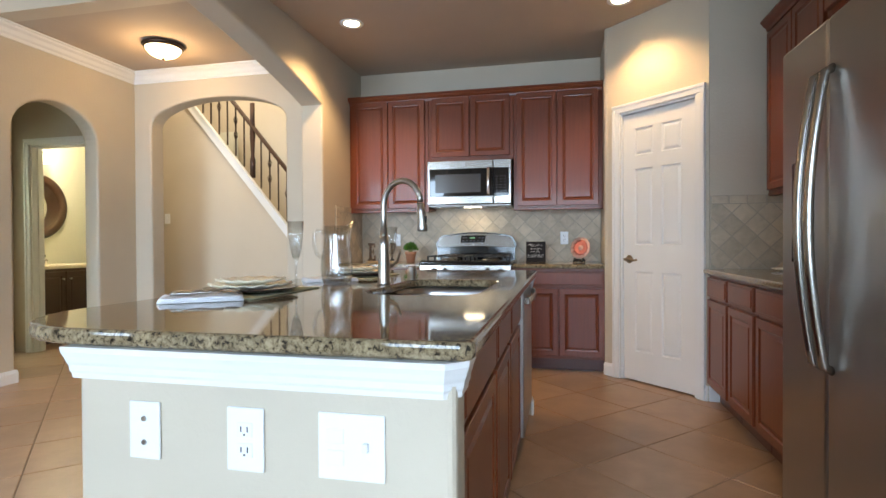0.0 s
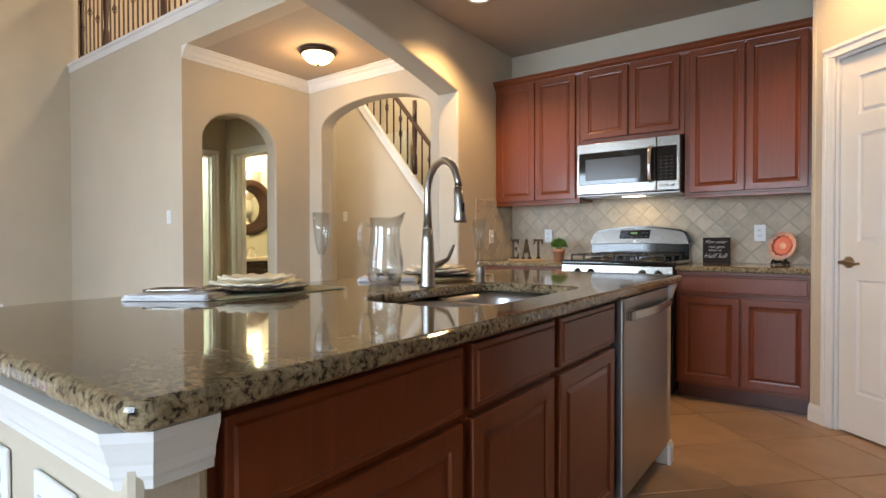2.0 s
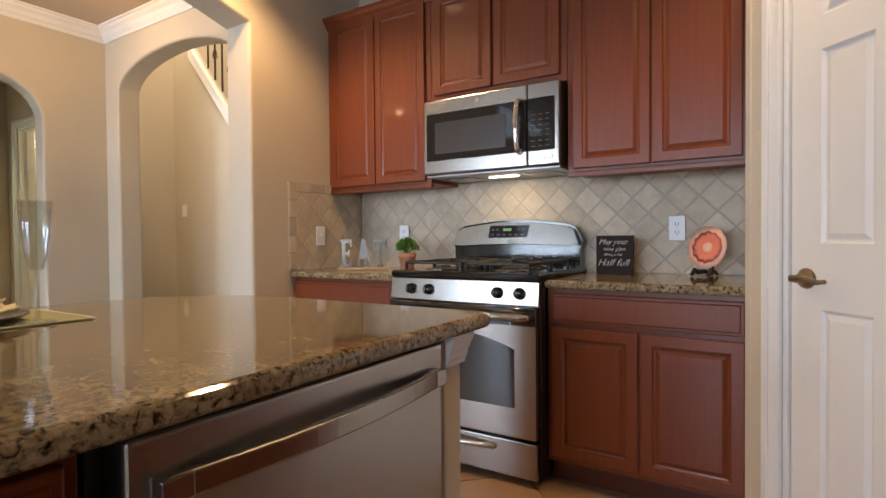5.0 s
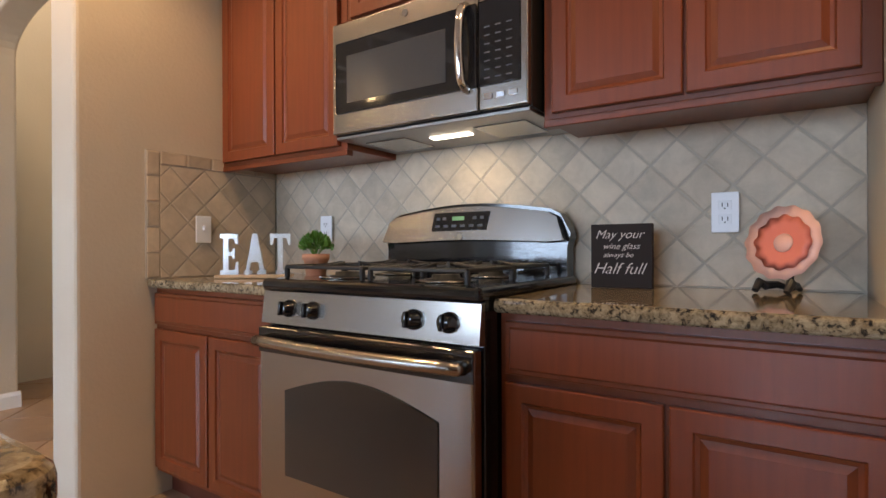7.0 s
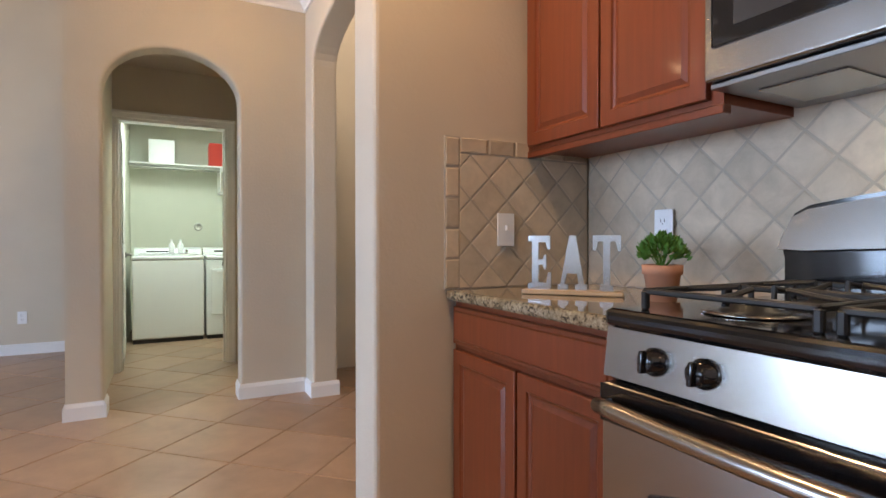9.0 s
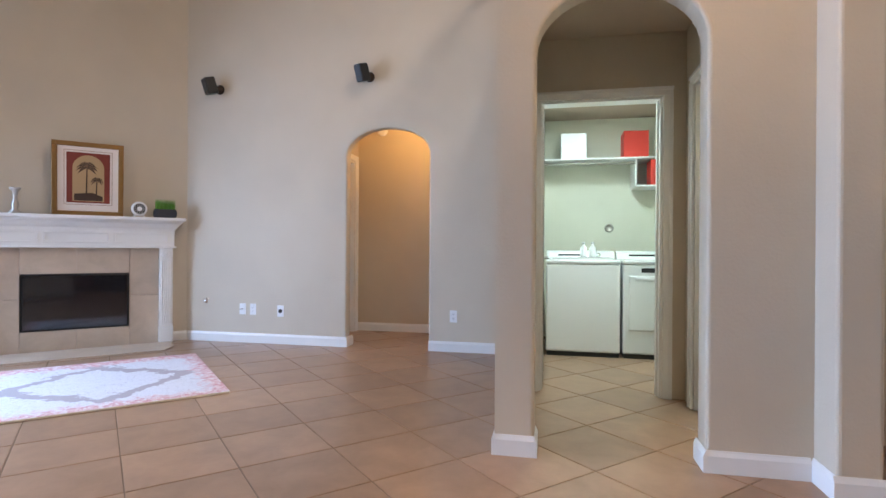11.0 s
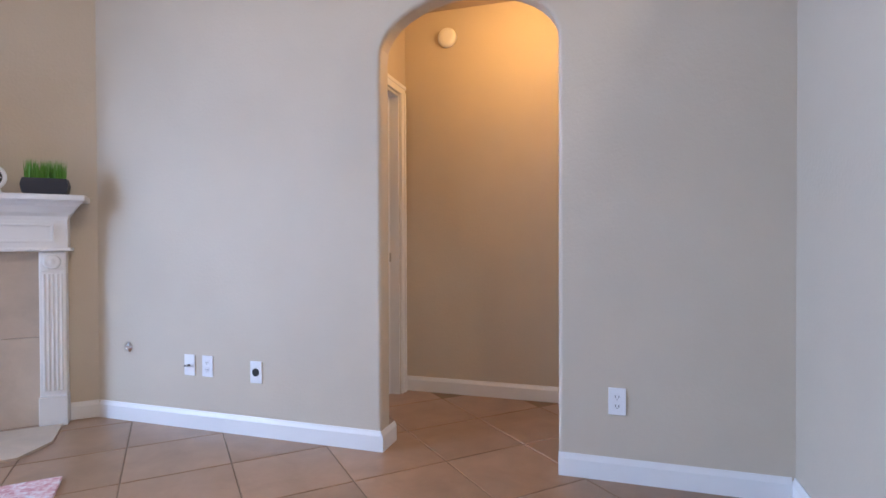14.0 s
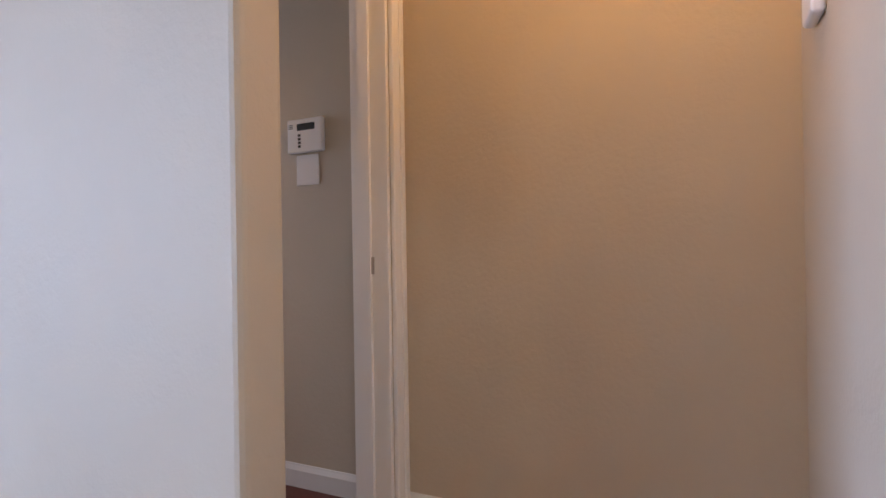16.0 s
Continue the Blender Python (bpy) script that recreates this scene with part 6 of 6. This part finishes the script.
# ---- living room ----
def fireplace():
    t = thing("fireplace", "white mantel fireplace with limestone surround and electric firebox", "fireplace", DIAG @ pose(-0.085, 0, 0))
    UC, HW = 1.06, 0.83          # centre and half width along the wall
    n = lambda u0, u1, y0, y1, z0, z1, b=0.004: box(bm_new(), (u0, y0, z0), (u1, y1, z1), b)
    for u in (UC - HW, UC + HW - 0.125):
        p = part("pilaster", n(u, u + 0.125, 0.0005, 0.085, 0.0, 0.985), TRIM, t, "white fluted pilaster")
        part("plinth_block", n(u - 0.004, u + 0.129, 0.0005, 0.10, 0.0, 0.17), TRIM, p)
        for k in range(5):
            part("flute", tube(bm_new(), [(u + 0.022 + 0.02 * k, 0.086, 0.20), (u + 0.022 + 0.02 * k, 0.086, 0.855)], 0.0065, 8), TRIM, p)
        part("corner_block", n(u + 0.004, u + 0.121, 0.0005, 0.092, 0.872, 0.98), TRIM, p)
        part("rosette", lathe(bm_new(), [(0.042, 0), (0.042, 0.006), (0.03, 0.01), (0.02, 0.004), (0.012, 0.012), (0, 0.012)], 24), TRIM, p, "round rosette", True).matrix_local = pose(u + 0.0625, 0.092, 0.926, -90, 0, 0)
    fr = part("frieze", n(UC - HW - 0.012, UC + HW + 0.012, 0.0005, 0.10, 0.99, 1.20), TRIM, t, "white panelled frieze")
    part("bead", n(UC - HW - 0.03, UC + HW + 0.03, 0.0005, 0.118, 0.986, 1.006, 0.006), TRIM, fr)
    for u0, u1 in ((UC - HW + 0.05, UC - 0.30), (UC - 0.26, UC + 0.26), (UC + 0.30, UC + HW - 0.05)):
        bm = bm_new()
        for a, b in (((u0, 1.035), (u1, 1.05)), ((u0, 1.125), (u1, 1.14)), ((u0, 1.05), (u0 + 0.015, 1.125)), ((u1 - 0.015, 1.05), (u1, 1.125))):
            box(bm, (a[0], 0.1005, a[1]), (b[0], 0.11, b[1]), 0.003, 1)
        part("panel_mould", bm, TRIM, fr)
    prof = [(0.0005, 1.16), (0.102, 1.16), (0.108, 1.18), (0.128, 1.20), (0.15, 1.235), (0.175, 1.25), (0.185, 1.262), (0.0005, 1.262)]
    bm = bm_new()
    rings = []
    for u, s in ((UC - HW, -1), (UC + HW, 1)):
        rings.append([bm.verts.new((u + s * max(0, y - 0.09), y, z)) for y, z in prof])
    for k in range(len(prof)):
        j = (k + 1) % len(prof)
        bm.faces.new((rings[0][k], rings[0][j], rings[1][j], rings[1][k]))
    bm.faces.new(rings[0][::-1])
    bm.faces.new(rings[1])
    part("cornice", bm, TRIM, t, "white crown under the shelf")
    part("mantel_shelf", n(UC - HW - 0.11, UC + HW + 0.11, 0.0005, 0.215, 1.2625, 1.297, 0.008), TRIM, t, "white mantel shelf")
    # stone surround slabs
    for u0, u1, z0, z1 in ((UC - HW + 0.126, 0.62, 0.0, 0.50), (UC - HW + 0.126, 0.62, 0.502, 0.985), (1.502, UC + HW - 0.126, 0.0, 0.50), (1.502, UC + HW - 0.126, 0.502, 0.985), (0.622, 1.06, 0.735, 0.985), (1.062, 1.50, 0.735, 0.985), (0.622, 1.06, 0.0, 0.19), (1.062, 1.50, 0.0, 0.19)):
        part("slab", n(u0, u1, 0.0005, 0.035, z0, z1, 0.002), HEARTHS, t, "beige limestone slab")
    fb = part("firebox", n(0.64, 1.48, 0.02, 0.045, 0.205, 0.715, 0.004), BLACK, t, "black electric firebox frame")
    part("fire_glass", n(0.66, 1.46, 0.0455, 0.048, 0.225, 0.695, 0.001), BGLASS, fb, "dark reflecting glass")
    part("back_filler", n(0.622, 1.50, 0.0005, 0.019, 0.19, 0.735, 0.0), SLOT, t)


fireplace()
bm = prism(bm_new(), [(0.25, 0.105, 0.0), (1.90, 0.105, 0.0), (1.90, 0.40, 0.0), (1.75, 0.585, 0.0), (0.36, 0.585, 0.0), (0.25, 0.40, 0.0)], (0, 0, 0.012))
solid("hearth", bm, HEARTHS, "flush beige limestone hearth with cut corners", "hearth", m=DIAG @ pose(-0.085, 0, 0))


def picture():
    t = thing("framed_picture", "palm tree print in an ornate gold frame on the mantel", "picture", DIAG @ pose(0.885, 0.075, 1.298, 6, 0, 180))
    W, Hh = 0.29, 0.705
    fr = part("frame", box(bm_new(), (-W, -0.012, 0), (W, 0.0, Hh)), WOODD, t)
    for a, b in (((-W, -0.03, 0), (W, -0.0125, 0.045)), ((-W, -0.03, Hh - 0.045), (W, -0.0125, Hh)), ((-W, -0.03, 0.045), (-W + 0.045, -0.0125, Hh - 0.045)), ((W - 0.045, -0.03, 0.045), (W, -0.0125, Hh - 0.045))):
        part("gold_rail", box(bm_new(), a, b, 0.007, 3), GOLD, fr, "antique gold moulding")
    bm = bm_new()
    for k in range(60):
        z = 0.01 + (Hh - 0.02) * k / 59
        for x in (-W + 0.036, W - 0.036):
            lathe(bm, [(0.0, 0), (0.004, 0.002), (0.0, 0.004)], 6, (x, -0.031, z))
    tagged(part("beading", bm, GOLD, fr), kind="stuff")
    part("mat_board", box(bm_new(), (-W + 0.045, -0.0165, 0.045), (W - 0.045, -0.0125, Hh - 0.045)), MATBOARD, t, "cream mat board")
    red = paint("print_red", (0.20, 0.035, 0.02), 0.7, 40, 0.05)
    tan = paint("print_tan", (0.44, 0.29, 0.14), 0.7, 14, 0.05)
    ink = paint("print_brown_ink", (0.055, 0.028, 0.015), 0.7, 40, 0.05)
    bm = bm_new()
    for a, b in (((-0.195, 0.105), (0.195, 0.109)), ((-0.195, 0.621), (0.195, 0.625)), ((-0.195, 0.109), (-0.191, 0.621)), ((0.191, 0.109), (0.195, 0.621))):
        box(bm, (a[0], -0.0172, a[1]), (b[0], -0.0167, b[1]))
    part("mat_line", bm, GOLD, t, "thin inner line on the mat")
    part("print_border", box(bm_new(), (-0.175, -0.019, 0.125), (0.175, -0.0167, 0.605)), red, t, "dark red printed border")
    head = [(0.128 * math.cos(math.pi * k / 16), 0.455 + 0.128 * math.sin(math.pi * k / 16)) for k in range(17)]
    part("print_scene", prism(bm_new(), [(x, -0.0205, z) for x, z in [(-0.128, 0.140), (0.128, 0.140)] + head], (0, 0.0012, 0)), tan, t, "tan arched print")
    bm = bm_new()
    for x0, z1, s in ((-0.02, 0.46, 1.0), (0.06, 0.34, 0.62)):
        prism(bm, [(x0 - 0.006, -0.0216, 0.15), (x0 + 0.008, -0.0216, 0.15), (x0 + 0.012, -0.0216, z1), (x0 + 0.004, -0.0216, z1)], (0, 0.0008, 0))
        for k in range(11):
            a = radians(-35 + 25 * k)
            c = (x0 + 0.008, z1)
            mid = (c[0] + 0.055 * s * math.cos(a), c[1] + 0.05 * s * math.sin(a) + 0.012 * s)
            end = (c[0] + 0.095 * s * math.cos(a), c[1] + 0.07 * s * math.sin(a) - 0.022 * s)
            q = (-math.sin(a) * 0.009 * s, math.cos(a) * 0.009 * s)
            vs = [bm.verts.new((x, -0.0214, z)) for x, z in (c, (mid[0] + q[0], mid[1] + q[1]), end, (mid[0] - q[0], mid[1] - q[1]))]
            bm.faces.new(vs)
    prism(bm, [(-0.115, -0.0216, 0.146), (0.115, -0.0216, 0.146), (0.115, -0.0216, 0.19), (0.03, -0.0216, 0.225), (-0.115, -0.0216, 0.21)], (0, 0.0006, 0))
    tagged(part("printed_palm", bm, ink, t, "brown printed palm trees"), kind="stuff")


picture()
t = thing("desk_clock", "small round white clock with a dark dial", "clock", DIAG @ pose(0.463, 0.14, 1.298, 0, 0, 190))
R0 = pose(0, 0, 0.082, 90, 0, 0)
part("case", lathe(bm_new(), [(0.05, 0.0), (0.07, 0.004), (0.072, 0.03), (0.062, 0.036), (0.052, 0.034)], 32), PLASTICW, t, "white case", True).matrix_local = R0
part("dial", lathe(bm_new(), [(0.052, 0.0352), (0.052, 0.0362), (0.0, 0.0362)], 32), SLOT, t, "dark dial").matrix_local = R0
part("dial_centre", lathe(bm_new(), [(0.024, 0.0366), (0.024, 0.0375), (0.0, 0.0375)], 24), PLASTICW, t, "white dial centre").matrix_local = R0
for k in range(12):
    a = radians(30 * k)
    m_ = part("hour_mark", box(bm_new(), (-0.0022, -0.0075, 0.0366), (0.0022, 0.0075, 0.0376)), PLASTICW, t)
    m_.matrix_local = R0 @ pose(0.04 * math.sin(a), 0.04 * math.cos(a), 0, 0, 0, -30 * k)
for x in (-0.035, 0.035):
    part("foot", tube(bm_new(), [(x * 0.9, -0.02, 0.03), (x * 1.3, -0.02, 0.0)], 0.006, 8), PLASTICW, t)
t = thing("grass_planter", "tuft of green grass in a dark grey square planter", "plant", DIAG @ pose(0.225, 0.13, 1.298))
part("planter", prism(bm_new(), [(-0.10, 0.045, 0.01), (-0.09, 0.045, 0), (0.09, 0.045, 0), (0.10, 0.045, 0.01), (0.108, 0.045, 0.05), (0.098, 0.045, 0.088), (-0.098, 0.045, 0.088), (-0.108, 0.045, 0.05)], (0, -0.09, 0)), material("slate_grey_pot", (0.03, 0.033, 0.045), 0.5), t, "dark grey faceted pot")
bm = bm_new()
for k in range(420):
    x, y = rnd.uniform(-0.088, 0.088), rnd.uniform(-0.037, 0.037)
    h, lx, ly = rnd.uniform(0.075, 0.125), rnd.uniform(-0.012, 0.012), rnd.uniform(-0.012, 0.012)
    a = rnd.uniform(0, 3.14)
    dx, dy = 0.0028 * math.cos(a), 0.0028 * math.sin(a)
    bm.faces.new([bm.verts.new(p) for p in ((x - dx, y - dy, 0.08), (x + dx, y + dy, 0.08), (x + lx, y + ly, 0.08 + h))])
tagged(part("grass", bm, paint("bright_grass", (0.11, 0.30, 0.03), 0.5, 30, 0.1), t, "bright green grass blades"), kind="stuff")
t = thing("candlestick", "pale glass candlestick on the mantel", "candlestick", DIAG @ pose(1.44, 0.12, 1.298))
part("stem", lathe(bm_new(), [(0.05, 0), (0.048, 0.012), (0.02, 0.04), (0.03, 0.08), (0.016, 0.13), (0.022, 0.2), (0.045, 0.225), (0.045, 0.235), (0, 0.235)], 24), NICKEL, t, "", True)


def rug():
    t = thing("area_rug", "distressed white and faded red area rug", "rug", pose(-3.675, 1.485, 0.0015, 0, 0, 45))
    n = 26
    bm = bm_new()
    box(bm, (-0.80, -0.75, 0), (0.73, 0.75, 0.014), 0.004)
    part("woven_top", bm, RUG, t)
    part("binding", box(bm_new(), (0.7305, -0.75, 0.0), (0.737, 0.75, 0.012), 0.002), CREAM, t)


rug()


def ceiling_fan(x, y, z):
    t = thing("ceiling_fan", "white ceiling fan with five blades and lit bell shades", "ceiling fan", pose(x, y, z))
    part("downrod", tube(bm_new(), [(0, 0, 0.20), (0, 0, HI - z - 0.001)], 0.013, 12), PLASTICW, t, "long white downrod", True)
    part("motor_housing", lathe(bm_new(), [(0.02, 0.24), (0.08, 0.22), (0.115, 0.17), (0.115, 0.10), (0.07, 0.06), (0.05, 0.0), (0.0, -0.01)], 28), PLASTICW, t, "white motor housing", True)
    for k in range(5):
        b = part("blade", prism(bm_new(), [(0.16, -0.055, 0), (0.62, -0.07, 0), (0.66, -0.04, 0), (0.66, 0.04, 0), (0.62, 0.07, 0), (0.16, 0.055, 0)], (0, 0, 0.008)), TRIM, t, "white wooden blade")
        b.matrix_local = pose(0, 0, 0.115, 12, 0, 72 * k + 20)
    for k in range(4):
        m_ = pose(0, 0, 0.02, 0, 0, 90 * k + 45)
        a = part("lamp_arm", tube(bm_new(), [(0.03, 0, 0), (0.08, 0, 0.01), (0.11, 0, -0.02)], 0.009, 8), PLASTICW, t, "", True)
        a.matrix_local = m_
        g_ = part("shade", lathe(bm_new(), [(0.025, 0.0), (0.04, -0.03), (0.05, -0.07), (0.062, -0.10)], 18), LAMPW, t, "glowing bell shade", True)
        g_.matrix_local = m_ @ pose(0.115, 0, -0.015, 0, -30, 0)


ceiling_fan(-3.1, 2.4, 3.0)


# ---- tiles ----
def clip(poly, axis, lim, keep_above):
    out = []
    for a, b in zip(poly, poly[1:] + poly[:1]):
        ia, ib = (a[axis] >= lim) == keep_above, (b[axis] >= lim) == keep_above
        if ia:
            out.append(a)
        if ia != ib:
            s = (lim - a[axis]) / (b[axis] - a[axis])
            out.append(tuple(p + (q - p) * s for p, q in zip(a, b)))
    return out


def tile_mesh(poly, th, edge, mat):
    """A tile in local x and y with a worn, sloping edge."""
    c = [sum(p[k] for p in poly) / len(poly) for k in (0, 1)]
    bm = bm_new()

    def ring(shrink, z):
        out = []
        for x, y in poly:
            d = math.hypot(x - c[0], y - c[1])
            s = max(0.2, 1 - shrink / max(d, 1e-4))
            out.append(bm.verts.new((c[0] + (x - c[0]) * s, c[1] + (y - c[1]) * s, z)))
        return out
    r0, r1, r2 = ring(0, 0), ring(edge * 0.3, th - edge * 0.5), ring(edge * 1.6, th)
    for a, b in ((r0, r1), (r1, r2)):
        for k in range(len(poly)):
            j = (k + 1) % len(poly)
            bm.faces.new((a[k], a[j], b[j], b[k]))
    bm.faces.new(r2)
    me = bpy.data.meshes.new("tile")
    bm.normal_update()
    bm.to_mesh(me)
    bm.free()
    me.materials.append(mat)
    return me


def splash(name, m, w, h, origin, border_left, border_top):
    """A diagonal tile field in local x (along) and y (up), its face to +z."""
    t = thing(name, "tumbled travertine tile backsplash laid diagonally", "backsplash", m, kind="structure")
    part("mortar", box(bm_new(), (0, 0, 0.0005), (w, h, 0.0088)), TGROUT, t, "beige grout")
    side, gap = 0.103, 0.0045
    x0 = 0.056 if border_left else 0
    y1 = h - 0.056 if border_top else h
    pitch, half = side + gap, side / 2 ** 0.5
    whole = tile_mesh([(half, 0), (0, half), (-half, 0), (0, -half)], 0.0095, 0.0035, TRAV)
    step = pitch / 2 ** 0.5
    for i in range(-2, int(w / step) + 3):
        for j in range(-2, int(h / step) + 3):
            if (i + j) % 2:
                continue
            cx, cy = origin[0] + i * step, origin[1] + j * step
            poly = [(cx + half, cy), (cx, cy + half), (cx - half, cy), (cx, cy - half)]
            cut = poly
            for axis, lim, above in ((0, x0 + 0.001, True), (0, w - 0.001, False), (1, 0.002, True), (1, y1 - 0.001, False)):
                cut = clip(cut, axis, lim, above) if cut else cut
            if len(cut) < 3:
                continue
            area_ = 0.5 * abs(sum(a[0] * b[1] - b[0] * a[1] for a, b in zip(cut, cut[1:] + cut[:1])))
            if area_ < 0.0004:
                continue
            if area_ > side * side * 0.995:
                ob = new("tile", whole)
                ob.location = (cx, cy, 0.001 + 0.0005 * math.sin(7 * i + 3 * j))
            else:
                ob = new("tile", tile_mesh(cut, 0.0095, 0.0025, TRAV))
                ob.location = (0, 0, 0.001)
            ob.parent = t
    if border_top:
        n = max(1, round((w - x0) / 0.105))
        for k in range(n):
            a, b = x0 + (w - x0) * k / n, x0 + (w - x0) * (k + 1) / n
            ob = new("border_tile", tile_mesh([(a + 0.003, y1 + 0.004), (b - 0.003, y1 + 0.004), (b - 0.003, h - 0.002), (a + 0.003, h - 0.002)], 0.012, 0.004, TRAV))
            ob.parent = t
    if border_left:
        n = max(1, round(h / 0.105))
        for k in range(n):
            a, b = h * k / n, h * (k + 1) / n
            ob = new("border_tile", tile_mesh([(0.002, a + 0.003), (x0 - 0.003, a + 0.003), (x0 - 0.003, b - 0.003), (0.002, b - 0.003)], 0.012, 0.004, TRAV))
            ob.parent = t
    return t


splash("backsplash_range", pose(-0.866, YR - 0.0005, CT + 0.001, 90, 0, 0), 2.31, 0.52, (0.03, 0.07), False, False)
splash("backsplash_side", pose(-0.8795, 5.775, CT + 0.001, 90, 0, 90), 0.632, 0.52, (0.10, 0.08), True, True)
splash("backsplash_return", pose(2.055, 5.1675, CT + 0.001, 90, 0, 0), 0.660, 0.48, (0.05, 0.06), False, True)

# floor tiles on the diagonal
PITCH = 0.447
HALF = (PITCH - 0.006) / 2
ftile = tile_mesh([(HALF, -HALF), (HALF, HALF), (-HALF, HALF), (-HALF, -HALF)], 0.0055, 0.0022, FLOORT)
rest = bm_new()
count = 0
for i in range(-26, 27):
    for j in range(-26, 27):
        cx = 1.513 + (i + 0.5) * PITCH * 0.70711 - (j + 0.5) * PITCH * 0.70711
        cy = 4.257 + (i + 0.5) * PITCH * 0.70711 + (j + 0.5) * PITCH * 0.70711
        if not (-6.4 < cx < 2.62 and -1.0 < cy < 7.3):
            continue
        if cx < -5.6 and cy < 1.9:
            continue
        near = (-5.6 < cx < 2.4 and 1.9 < cy < 5.9) or (-5.2 < cx < -2.2 and 0.6 < cy <= 1.9)
        if near and count < 300:
            ob = new("tile", ftile)
            ob.parent = floor
            ob.matrix_local = pose(cx, cy, -0.0055, 0, 0, 45)
            count += 1
        else:
            s = HALF * 1.41421
            for ring_z, k in ((0.0, 0.985),):
                vs = [rest.verts.new((cx + dx * s * k, cy + dy * s * k, ring_z)) for dx, dy in ((1, 0), (0, 1), (-1, 0), (0, -1))]
                lo = [rest.verts.new((cx + dx * s, cy + dy * s, -0.005)) for dx, dy in ((1, 0), (0, 1), (-1, 0), (0, -1))]
                rest.faces.new(vs)
                for q in range(4):
                    rest.faces.new((lo[q], lo[(q + 1) % 4], vs[(q + 1) % 4], vs[q]))
ob = part("tiles", rest, FLOORT, floor, "outlying floor tiles")
tagged(ob, kind="stuff")
